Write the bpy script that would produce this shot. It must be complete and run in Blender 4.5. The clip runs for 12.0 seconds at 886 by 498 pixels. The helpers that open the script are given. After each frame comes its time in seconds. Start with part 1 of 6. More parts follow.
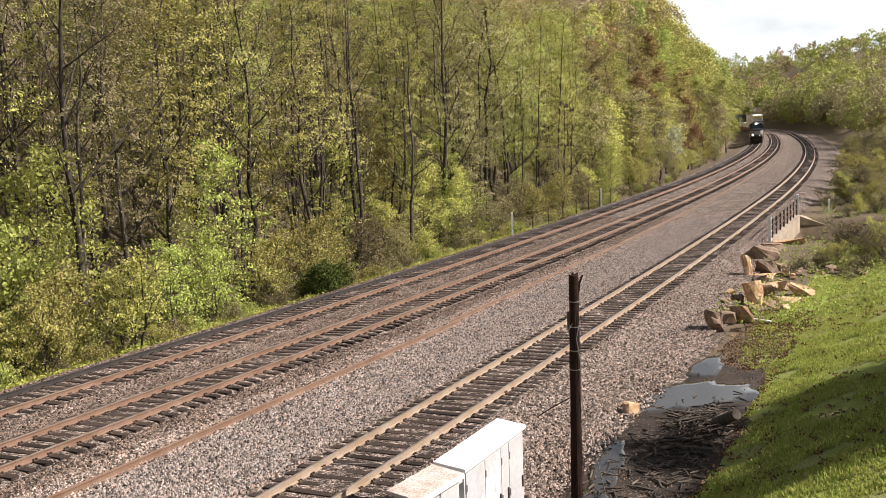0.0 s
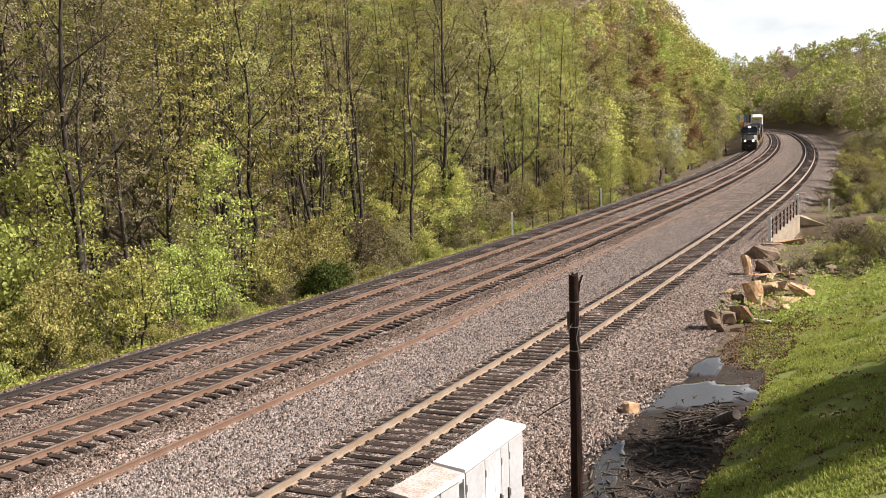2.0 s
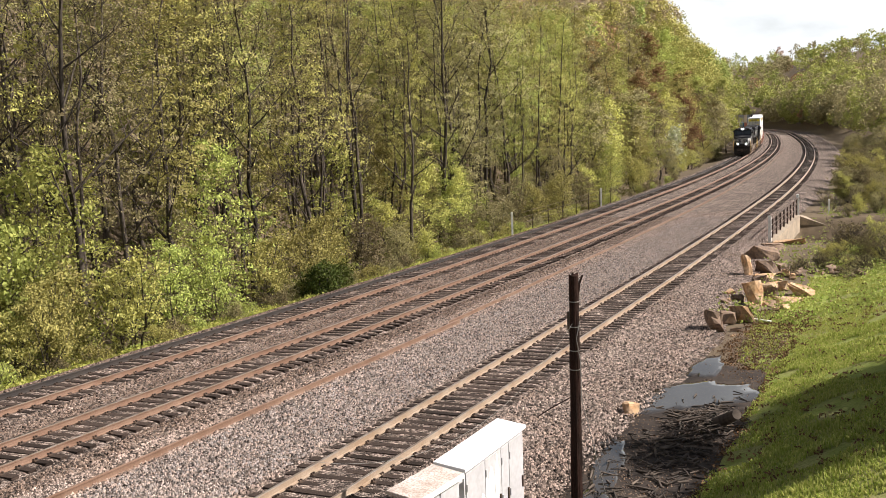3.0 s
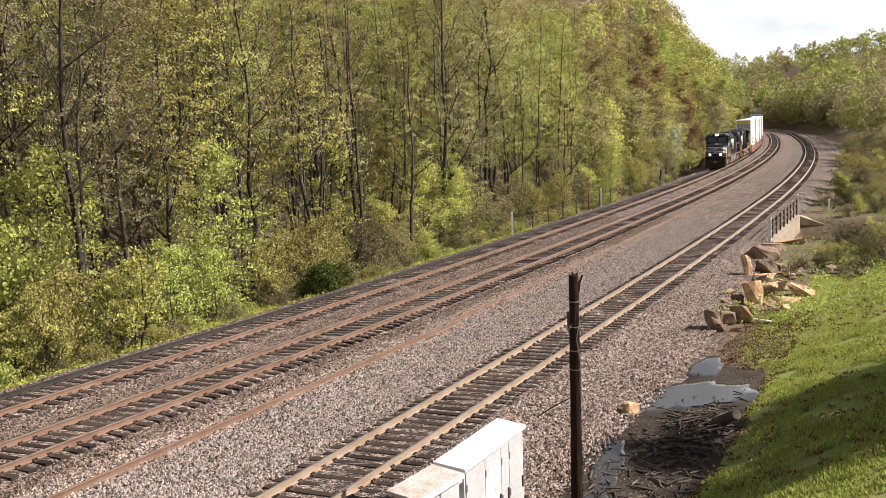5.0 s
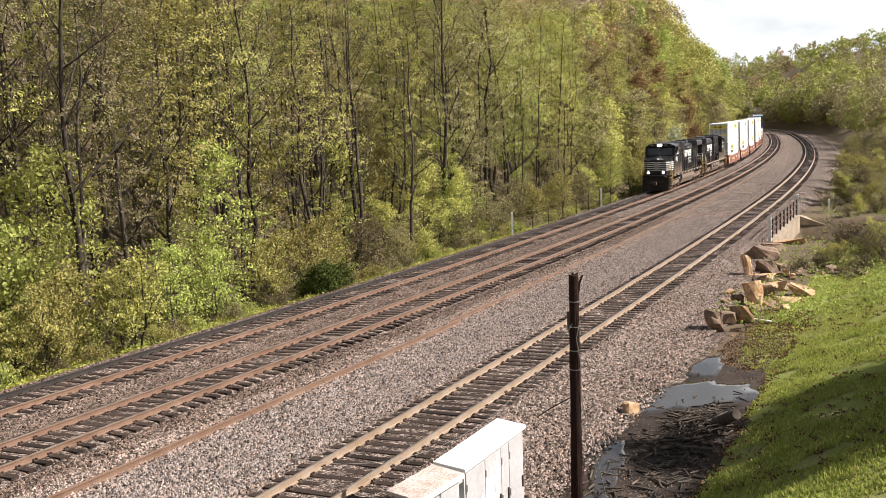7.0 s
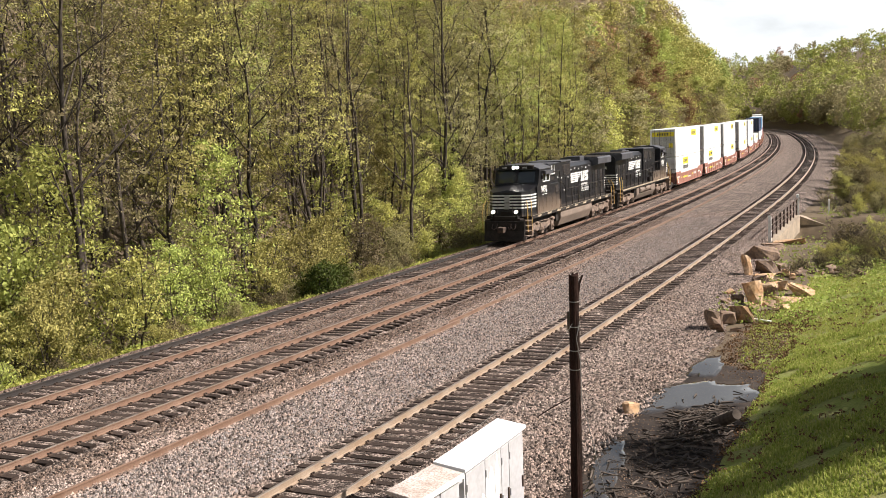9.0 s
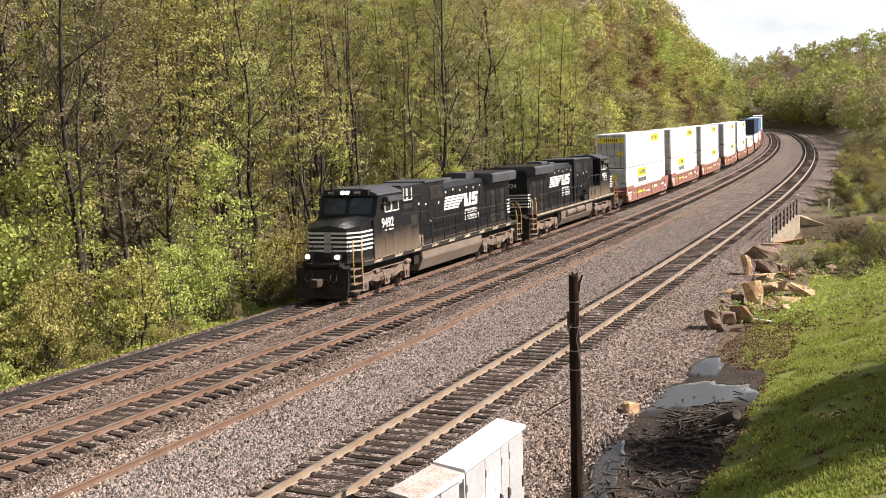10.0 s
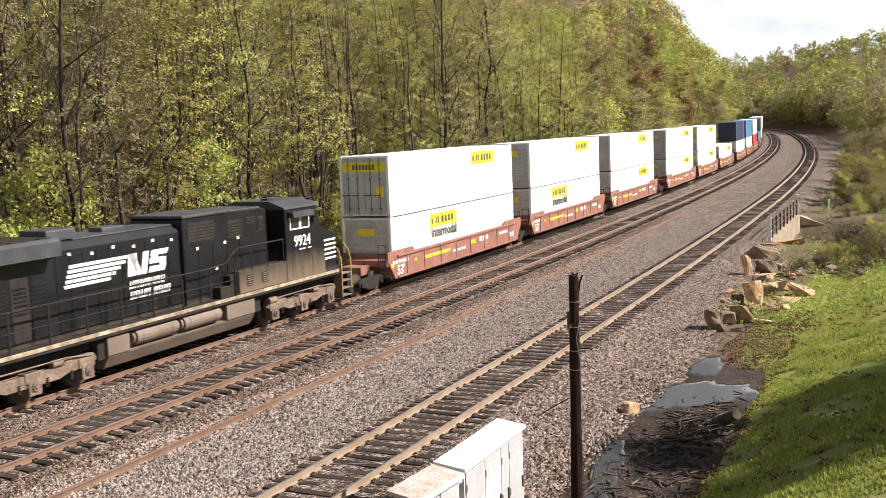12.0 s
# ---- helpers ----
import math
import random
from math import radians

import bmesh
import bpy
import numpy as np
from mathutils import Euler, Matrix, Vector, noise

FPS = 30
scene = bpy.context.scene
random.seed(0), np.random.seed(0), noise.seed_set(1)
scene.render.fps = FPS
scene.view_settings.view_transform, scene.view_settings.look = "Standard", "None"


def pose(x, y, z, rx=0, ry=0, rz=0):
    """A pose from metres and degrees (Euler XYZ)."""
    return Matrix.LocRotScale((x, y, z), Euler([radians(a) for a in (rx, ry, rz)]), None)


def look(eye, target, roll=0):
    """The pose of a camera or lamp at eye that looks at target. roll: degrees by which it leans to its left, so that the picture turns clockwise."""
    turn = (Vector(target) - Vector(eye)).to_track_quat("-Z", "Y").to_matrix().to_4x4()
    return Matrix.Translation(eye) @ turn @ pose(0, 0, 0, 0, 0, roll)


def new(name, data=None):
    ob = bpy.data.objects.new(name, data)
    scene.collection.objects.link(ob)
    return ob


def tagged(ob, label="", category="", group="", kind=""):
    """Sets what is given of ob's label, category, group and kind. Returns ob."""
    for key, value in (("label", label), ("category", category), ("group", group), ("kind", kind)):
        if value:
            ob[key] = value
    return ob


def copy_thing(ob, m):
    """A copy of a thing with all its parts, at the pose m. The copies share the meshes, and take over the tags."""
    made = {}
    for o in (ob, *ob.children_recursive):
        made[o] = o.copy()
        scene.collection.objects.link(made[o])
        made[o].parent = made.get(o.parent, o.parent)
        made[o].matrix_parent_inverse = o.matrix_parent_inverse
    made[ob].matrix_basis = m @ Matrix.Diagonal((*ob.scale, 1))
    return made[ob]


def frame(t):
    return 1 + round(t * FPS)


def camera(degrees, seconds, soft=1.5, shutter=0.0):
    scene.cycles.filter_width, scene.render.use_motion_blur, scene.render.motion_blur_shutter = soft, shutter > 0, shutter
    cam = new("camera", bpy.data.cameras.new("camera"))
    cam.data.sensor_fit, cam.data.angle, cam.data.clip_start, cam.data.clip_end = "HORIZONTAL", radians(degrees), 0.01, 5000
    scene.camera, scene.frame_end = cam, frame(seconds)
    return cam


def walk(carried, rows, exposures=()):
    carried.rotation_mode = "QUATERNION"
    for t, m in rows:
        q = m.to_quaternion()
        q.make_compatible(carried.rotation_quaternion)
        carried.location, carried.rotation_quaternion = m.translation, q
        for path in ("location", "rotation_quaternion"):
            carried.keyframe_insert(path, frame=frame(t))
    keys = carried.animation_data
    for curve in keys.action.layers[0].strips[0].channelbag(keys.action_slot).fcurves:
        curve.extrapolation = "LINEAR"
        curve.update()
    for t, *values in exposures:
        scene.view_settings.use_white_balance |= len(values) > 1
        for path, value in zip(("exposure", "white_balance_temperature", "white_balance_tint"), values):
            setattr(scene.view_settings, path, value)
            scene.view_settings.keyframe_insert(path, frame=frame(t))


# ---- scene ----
EYE = (0.0, 0.0, 7.357)
TILT, LEAN = 0.1136, -2.233
cam = camera(44.95, 12.0, 0.6, 0.12)
aim = look(EYE, (0.0, math.cos(TILT), EYE[2] - math.sin(TILT)), LEAN)
walk(cam, [(0.0, aim), (12.0, aim)], [(0.0, 1.0), (12.0, 1.0)])

# ---- daylight ----
SUN = Vector((0.985, -0.06, 0.0)).normalized() * math.cos(radians(42)) + Vector((0, 0, math.sin(radians(42))))
world = bpy.data.worlds.new("world")
scene.world = world
world.use_nodes = True
wn = world.node_tree.nodes
sky = wn.new("ShaderNodeTexSky")
sky.sky_type, sky.sun_disc = "NISHITA", False
sky.sun_elevation, sky.sun_rotation = radians(42), math.atan2(SUN.x, SUN.y)
sky.dust_density, sky.air_density, sky.ozone_density = 1.5, 1.0, 1.0
wn["Background"].inputs["Strength"].default_value = 0.042
haze = wn.new("ShaderNodeHueSaturation")
haze.inputs["Saturation"].default_value, haze.inputs["Value"].default_value = 0.5, 1.2
world.node_tree.links.new(sky.outputs[0], haze.inputs["Color"])
# broken white cloud, closing up towards the horizon all round
wl = world.node_tree.links
dirs, lift, puffs = wn.new("ShaderNodeTexCoord"), wn.new("ShaderNodeSeparateXYZ"), wn.new("ShaderNodeTexNoise")
wl.new(dirs.outputs["Generated"], lift.inputs[0])
stretch_up = wn.new("ShaderNodeMapping")
stretch_up.inputs["Scale"].default_value = (1, 1, 2.6)
wl.new(dirs.outputs["Generated"], stretch_up.inputs[0])
wl.new(stretch_up.outputs[0], puffs.inputs["Vector"])
puffs.inputs["Scale"].default_value, puffs.inputs["Detail"].default_value = 5.0, 7
low_sky = wn.new("ShaderNodeMapRange")
for k, v in ((1, 0.12), (2, 0.32), (3, 0.30), (4, -0.14)):
    low_sky.inputs[k].default_value = v
wl.new(lift.outputs["Z"], low_sky.inputs[0])
cover = wn.new("ShaderNodeMath")
cover.operation = "ADD"
wl.new(puffs.outputs[0], cover.inputs[0])
wl.new(low_sky.outputs[0], cover.inputs[1])
edge_of = wn.new("ShaderNodeMapRange")
edge_of.inputs[1].default_value, edge_of.inputs[2].default_value = 0.50, 0.74
wl.new(cover.outputs[0], edge_of.inputs[0])
clouds = wn.new("ShaderNodeMix")
clouds.data_type = "RGBA"
clouds.inputs[7].default_value = (12.4, 12.8, 13.2, 1)
wl.new(edge_of.outputs[0], clouds.inputs[0])
wl.new(haze.outputs[0], clouds.inputs[6])
wl.new(clouds.outputs[2], wn["Background"].inputs["Color"])
sun = new("sun", bpy.data.lights.new("sun", "SUN"))
sun.data.energy, sun.data.angle, sun.data.color = 5.0, radians(0.53), (1.0, 0.92, 0.845)
sun.matrix_world = look(SUN * 100, (0, 0, 0))


# ---- materials ----
def shader(name, color, rough=0.8, metal=0.0, color2=None, scale=3.0, detail=6.0, mix=(0.35, 0.65), fine=None, fine_scale=60.0,
           fine_amount=0.4, bump=0.0, bump_scale=40.0, stretch=(1, 1, 1), island=0.0, thing=0.0, spec=0.5):
    """A surface of two colours in large patches, a finer grain over them, and relief."""
    m = bpy.data.materials.new(name)
    m.use_nodes = True
    n, l = m.node_tree.nodes, m.node_tree.links
    p = n["Principled BSDF"]
    p.inputs["Roughness"].default_value, p.inputs["Metallic"].default_value = rough, metal
    p.inputs["Specular IOR Level"].default_value = spec
    tc = n.new("ShaderNodeTexCoord")
    mp = n.new("ShaderNodeMapping")
    mp.inputs["Scale"].default_value = stretch
    l.new(tc.outputs["Object"], mp.inputs[0])

    def cloud(sc, det):
        t = n.new("ShaderNodeTexNoise")
        t.inputs["Scale"].default_value, t.inputs["Detail"].default_value = sc, det
        l.new(mp.outputs[0], t.inputs["Vector"])
        return t.outputs[0]

    def blend(a, b, fac, kind="MIX"):
        x = n.new("ShaderNodeMix")
        x.data_type, x.blend_type = "RGBA", kind
        for sock, val in ((x.inputs[6], a), (x.inputs[7], b), (x.inputs[0], fac)):
            if isinstance(val, bpy.types.NodeSocket):
                l.new(val, sock)
            elif isinstance(val, tuple):
                sock.default_value = (*val, 1)
            else:
                sock.default_value = val
        return x.outputs[2]

    def ramp(sock, lo, hi):
        r = n.new("ShaderNodeMapRange")
        r.inputs[1].default_value, r.inputs[2].default_value = lo, hi
        l.new(sock, r.inputs[0])
        return r.outputs[0]

    out = color
    if color2:
        out = blend(color, color2, ramp(cloud(scale, detail), *mix))
    if fine:
        f = n.new("ShaderNodeMath")
        f.operation = "MULTIPLY"
        l.new(ramp(cloud(fine_scale, 3.0), 0.42, 0.62), f.inputs[0])
        f.inputs[1].default_value = fine_amount
        out = blend(out, fine, f.outputs[0])
    for amount, node, sock in ((island, "ShaderNodeNewGeometry", "Random Per Island"), (thing, "ShaderNodeObjectInfo", "Random")):
        if amount:
            g = n.new(node)
            hv = n.new("ShaderNodeHueSaturation")
            r = n.new("ShaderNodeMapRange")
            r.inputs[3].default_value, r.inputs[4].default_value = 1 - amount, 1 + amount
            l.new(g.outputs[sock], r.inputs[0])
            l.new(r.outputs[0], hv.inputs["Value"])
            if isinstance(out, tuple):
                hv.inputs["Color"].default_value = (*out, 1)
            else:
                l.new(out, hv.inputs["Color"])
            out = hv.outputs[0]
    if isinstance(out, tuple):
        p.inputs["Base Color"].default_value = (*out, 1)
    else:
        l.new(out, p.inputs["Base Color"])
    if bump:
        b = n.new("ShaderNodeBump")
        b.inputs["Strength"].default_value, b.inputs["Distance"].default_value = bump, 0.02
        l.new(cloud(bump_scale, 4.0), b.inputs["Height"])
        l.new(b.outputs[0], p.inputs["Normal"])
    return m


def leaf_shader(name, a, b, thing=0.36, through_light=0.30):
    """Thin leaves: part of the light goes through. Colours vary leaf by leaf and plant by plant."""
    m = bpy.data.materials.new(name)
    m.use_nodes = True
    n, l = m.node_tree.nodes, m.node_tree.links
    n.remove(n["Principled BSDF"])
    geo, info = n.new("ShaderNodeNewGeometry"), n.new("ShaderNodeObjectInfo")
    x = n.new("ShaderNodeMix")
    x.data_type = "RGBA"
    x.inputs[6].default_value, x.inputs[7].default_value = (*a, 1), (*b, 1)
    l.new(geo.outputs["Random Per Island"], x.inputs[0])
    hv = n.new("ShaderNodeHueSaturation")
    r, r2 = n.new("ShaderNodeMapRange"), n.new("ShaderNodeMapRange")
    r.inputs[3].default_value, r.inputs[4].default_value = 1 - thing, 1 + thing
    r2.inputs[3].default_value, r2.inputs[4].default_value = 0.5 - 0.022, 0.5 + 0.012
    l.new(info.outputs["Random"], r.inputs[0])
    l.new(info.outputs["Random"], r2.inputs[0])
    l.new(r.outputs[0], hv.inputs["Value"])
    l.new(r2.outputs[0], hv.inputs["Hue"])
    l.new(x.outputs[2], hv.inputs["Color"])
    d, t, mx = n.new("ShaderNodeBsdfDiffuse"), n.new("ShaderNodeBsdfTranslucent"), n.new("ShaderNodeMixShader")
    l.new(hv.outputs[0], d.inputs[0])
    l.new(hv.outputs[0], t.inputs[0])
    mx.inputs[0].default_value = through_light
    l.new(d.outputs[0], mx.inputs[1])
    l.new(t.outputs[0], mx.inputs[2])
    l.new(mx.outputs[0], n["Material Output"].inputs[0])
    return m


def stone_bed(name, dark, mid, pale, size=0.055):
    """Crushed stone: cells of three colours with relief, and broad dusty patches."""
    m = bpy.data.materials.new(name)
    m.use_nodes = True
    n, l = m.node_tree.nodes, m.node_tree.links
    p = n["Principled BSDF"]
    p.inputs["Roughness"].default_value = 0.95
    p.inputs["Specular IOR Level"].default_value = 0.2
    tc = n.new("ShaderNodeTexCoord")
    v = n.new("ShaderNodeTexVoronoi")
    v.inputs["Scale"].default_value = 1 / size
    l.new(tc.outputs["Object"], v.inputs["Vector"])
    sep = n.new("ShaderNodeSeparateColor")
    l.new(v.outputs["Color"], sep.inputs[0])
    cr = n.new("ShaderNodeValToRGB")
    cr.color_ramp.elements[0].color, cr.color_ramp.elements[1].color = (*dark, 1), (*pale, 1)
    e = cr.color_ramp.elements.new(0.55)
    e.color = (*mid, 1)
    l.new(sep.outputs[0], cr.inputs[0])
    nz = n.new("ShaderNodeTexNoise")
    nz.inputs["Scale"].default_value, nz.inputs["Detail"].default_value = 0.5, 6
    l.new(tc.outputs["Object"], nz.inputs["Vector"])
    mr = n.new("ShaderNodeMapRange")
    mr.inputs[1].default_value, mr.inputs[2].default_value, mr.inputs[3].default_value, mr.inputs[4].default_value = 0.3, 0.7, 0.75, 1.2
    l.new(nz.outputs[0], mr.inputs[0])
    v2 = n.new("ShaderNodeTexVoronoi")
    v2.inputs["Scale"].default_value = 0.24 / size
    l.new(tc.outputs["Object"], v2.inputs["Vector"])
    sep2, mr2, mul = n.new("ShaderNodeSeparateColor"), n.new("ShaderNodeMapRange"), n.new("ShaderNodeMath")
    l.new(v2.outputs["Color"], sep2.inputs[0])
    mr2.inputs[3].default_value, mr2.inputs[4].default_value = 0.55, 1.45
    l.new(sep2.outputs[0], mr2.inputs[0])
    mul.operation = "MULTIPLY"
    l.new(mr.outputs[0], mul.inputs[0])
    l.new(mr2.outputs[0], mul.inputs[1])
    hv = n.new("ShaderNodeHueSaturation")
    l.new(mul.outputs[0], hv.inputs["Value"])
    l.new(cr.outputs[0], hv.inputs["Color"])
    l.new(hv.outputs[0], p.inputs["Base Color"])
    b = n.new("ShaderNodeBump")
    b.invert = True
    b.inputs["Strength"].default_value, b.inputs["Distance"].default_value = 1.0, size * 0.9
    l.new(v.outputs["Distance"], b.inputs["Height"])
    l.new(b.outputs[0], p.inputs["Normal"])
    return m


M = {}
M["ballast"] = stone_bed("ballast", (0.016, 0.012, 0.010), (0.115, 0.086, 0.072), (0.40, 0.32, 0.275))
M["stone_chips"] = shader("stone_chips", (0.235, 0.178, 0.148), 0.95, island=0.95, color2=(0.285, 0.228, 0.198), scale=0.6, spec=0.2)
M["dark_chips"] = shader("dark_chips", (0.130, 0.092, 0.072), 0.95, island=0.95, color2=(0.17, 0.127, 0.103), scale=0.6, spec=0.2)
M["grey_chips"] = shader("grey_chips", (0.225, 0.20, 0.19), 0.95, island=0.95, color2=(0.19, 0.162, 0.147), scale=0.6, spec=0.2)
M["turf"] = shader("turf", (0.20, 0.235, 0.045), 0.95, color2=(0.25, 0.225, 0.095), scale=0.9, mix=(0.42, 0.66), fine=(0.10, 0.14, 0.025), fine_scale=14, fine_amount=0.6, bump=0.8, bump_scale=20, spec=0.2)
GROUND = M["turf"]
gn, gl = GROUND.node_tree.nodes, GROUND.node_tree.links
g_in = gn["Principled BSDF"].inputs["Base Color"]
g_turf = g_in.links[0].from_socket
g_att, g_noise, g_add, g_rng, g_mix, g_soil, g_tc = (gn.new("ShaderNode" + k) for k in ("Attribute", "TexNoise", "Math", "MapRange", "Mix", "Mix", "TexCoord"))
g_att.attribute_name = "turf_cover"
g_noise.inputs["Scale"].default_value, g_noise.inputs["Detail"].default_value = 2.2, 8
gl.new(g_tc.outputs["Object"], g_noise.inputs["Vector"])
gl.new(g_att.outputs["Fac"], g_add.inputs[0])
gl.new(g_noise.outputs[0], g_add.inputs[1])
gl.new(g_add.outputs[0], g_rng.inputs[0])
g_rng.inputs[1].default_value, g_rng.inputs[2].default_value = 0.9, 1.15
g_mix.data_type = g_soil.data_type = "RGBA"
g_soil.inputs[6].default_value, g_soil.inputs[7].default_value = (0.06, 0.043, 0.028, 1), (0.17, 0.13, 0.085, 1)
gl.new(g_noise.outputs[0], g_soil.inputs[0])
gl.new(g_rng.outputs[0], g_mix.inputs[0])
gl.new(g_soil.outputs[2], g_mix.inputs[6])
gl.new(g_turf, g_mix.inputs[7])
gl.new(g_mix.outputs[2], g_in)
M["tie"] = shader("tie", (0.022, 0.015, 0.012), 0.9, color2=(0.045, 0.031, 0.025), scale=4, stretch=(1, 8, 8), fine=(0.085, 0.066, 0.055), fine_scale=18, fine_amount=0.22, bump=0.6, bump_scale=30, thing=0.45, spec=0.15)
M["tie_far"] = shader("tie_far", (0.036, 0.028, 0.024), 0.9, island=0.35, spec=0.2)
M["rail_rust"] = shader("rail_rust", (0.15, 0.085, 0.055), 0.75, 0.1, color2=(0.22, 0.14, 0.10), scale=1.2, fine=(0.12, 0.06, 0.035), fine_scale=25, fine_amount=0.5, bump=0.2)
M["rail_black"] = shader("rail_black", (0.014, 0.012, 0.012), 0.7, 0.1, color2=(0.032, 0.025, 0.021), scale=2.0, fine=(0.05, 0.036, 0.028), fine_scale=25, fine_amount=0.3)
M["rail_tan"] = shader("rail_tan", (0.33, 0.265, 0.205), 0.7, 0.1, color2=(0.26, 0.185, 0.125), scale=1.2, fine=(0.2, 0.12, 0.07), fine_scale=25, fine_amount=0.4, bump=0.2)
M["rail_head"] = shader("rail_head", (0.50, 0.44, 0.40), 0.38, 0.8, color2=(0.34, 0.26, 0.21), scale=2.0, fine=(0.3, 0.2, 0.15), fine_scale=30, fine_amount=0.3)
M["iron"] = shader("iron", (0.045, 0.032, 0.026), 0.8, 0.2, color2=(0.09, 0.055, 0.035), scale=6, fine=(0.03, 0.022, 0.02), fine_scale=40)
M["bark"] = shader("bark", (0.034, 0.027, 0.022), 0.95, color2=(0.085, 0.07, 0.056), scale=1.2, stretch=(6, 6, 1), bump=0.7, bump_scale=14, thing=0.4, spec=0.2)
M["leaf_spring"] = leaf_shader("leaf_spring", (0.47, 0.44, 0.145), (0.32, 0.315, 0.105))
M["leaf_green"] = leaf_shader("leaf_green", (0.26, 0.30, 0.085), (0.39, 0.405, 0.12))
M["leaf_olive"] = leaf_shader("leaf_olive", (0.31, 0.27, 0.14), (0.20, 0.18, 0.095))
M["leaf_red"] = leaf_shader("leaf_red", (0.26, 0.15, 0.075), (0.2, 0.155, 0.07))
M["leaf_white"] = leaf_shader("leaf_white", (0.6, 0.6, 0.5), (0.3, 0.34, 0.15))
M["far_green"] = leaf_shader("far_green", (0.21, 0.27, 0.08), (0.35, 0.39, 0.13), 0.0, 0.2)
M["far_spring"] = leaf_shader("far_spring", (0.33, 0.35, 0.10), (0.48, 0.46, 0.17), 0.0, 0.2)
M["far_olive"] = leaf_shader("far_olive", (0.27, 0.24, 0.13), (0.40, 0.345, 0.20), 0.0, 0.2)
M["far_brown"] = leaf_shader("far_brown", (0.33, 0.215, 0.125), (0.43, 0.30, 0.18), 0.0, 0.2)
# green leaves darkened in colour to stand in for shade on the bush
M["leaf_shade"] = leaf_shader("leaf_shade", (0.055, 0.075, 0.02), (0.09, 0.10, 0.03), 0.2, 0.25)
M["grass"] = leaf_shader("grass", (0.22, 0.285, 0.045), (0.43, 0.42, 0.14), 0.0, 0.4)

# ---- plan of the line: distance s along it, offset o to its left ----
KNOTS = (-10, 25, 60, 95, 130, 165, 200, 240, 300, 340, 420, 1800)
BENDS = (-0.10, 0.72, 0.45, 0.70, 0.60, 0.585, 0.57, 0.445, 0.41, 0.6, 1.1, 1.1)
STEP = 0.5
LINE_S = np.arange(-160, 1800, STEP)
_turn = 1.12769 + np.cumsum(np.interp(LINE_S, KNOTS, BENDS) / 1000) * STEP
_zero = int(np.argmin(abs(LINE_S)))
LINE_A = _turn - _turn[_zero] + 1.12769
LINE_X = np.cumsum(np.cos(LINE_A)) * STEP
LINE_Y = np.cumsum(np.sin(LINE_A)) * STEP
LINE_X += -13.9616 - LINE_X[_zero]
LINE_Y += 27.7954 - LINE_Y[_zero]


def grade(s):
    t = np.clip(s, 0, 330) / 100
    return 0.067 * t ** 2 + 0.0157 * t ** 3


def plan(s, o, z=0.0):
    """World places of points at s along the line, o to its left, z over the rails."""
    s, o, z = np.broadcast_arrays(np.asarray(s, float), o, z)
    a = np.interp(s, LINE_S, LINE_A)
    return np.stack([np.interp(s, LINE_S, LINE_X) - np.sin(a) * o, np.interp(s, LINE_S, LINE_Y) + np.cos(a) * o, z + grade(s)], -1)


def spot(s, o, z=0.0):
    return Vector(plan(s, o, z).tolist())


def heading(s):
    return float(np.interp(s, LINE_S, LINE_A))


def near_offset(s):
    """Offset of the line's near track."""
    return -(12.58 - 0.676 * np.clip(s, -160, 330) / 100)


def ripple(x, y, size, seed=0.0):
    """A smooth uneven field in about -1..1."""
    x, y = np.asarray(x) / size + seed, np.asarray(y) / size - seed * 1.7
    return (np.sin(x * 1.3 + 1.7 * np.sin(y * 0.9)) + np.sin(y * 1.7 + 1.3 * np.sin(x * 1.1 + 2)) + 0.5 * np.sin(x * 3.1 + y * 2.3)) / 2.5


TURF_S, TURF_O = (-150, 2, 5, 7.5, 10, 13.8, 16.8, 22, 30, 46), (-19.6, -19.4, -19.8, -20.0, -19.7, -19.4, -18.2, -18.1, -18.9, -19.1)
BED_S = (-160, 15, 22, 40, 48, 64, 80, 150, 330, 1800)
BED_O = (-18.2, -17.6, -17.2, -16.6, -15.3, -15.3, -15.5, -16.5, -17, -17)


def smooth(x, a, b):
    t = np.clip((np.asarray(x, float) - a) / (b - a), 0, 1)
    return t * t * (3 - 2 * t)


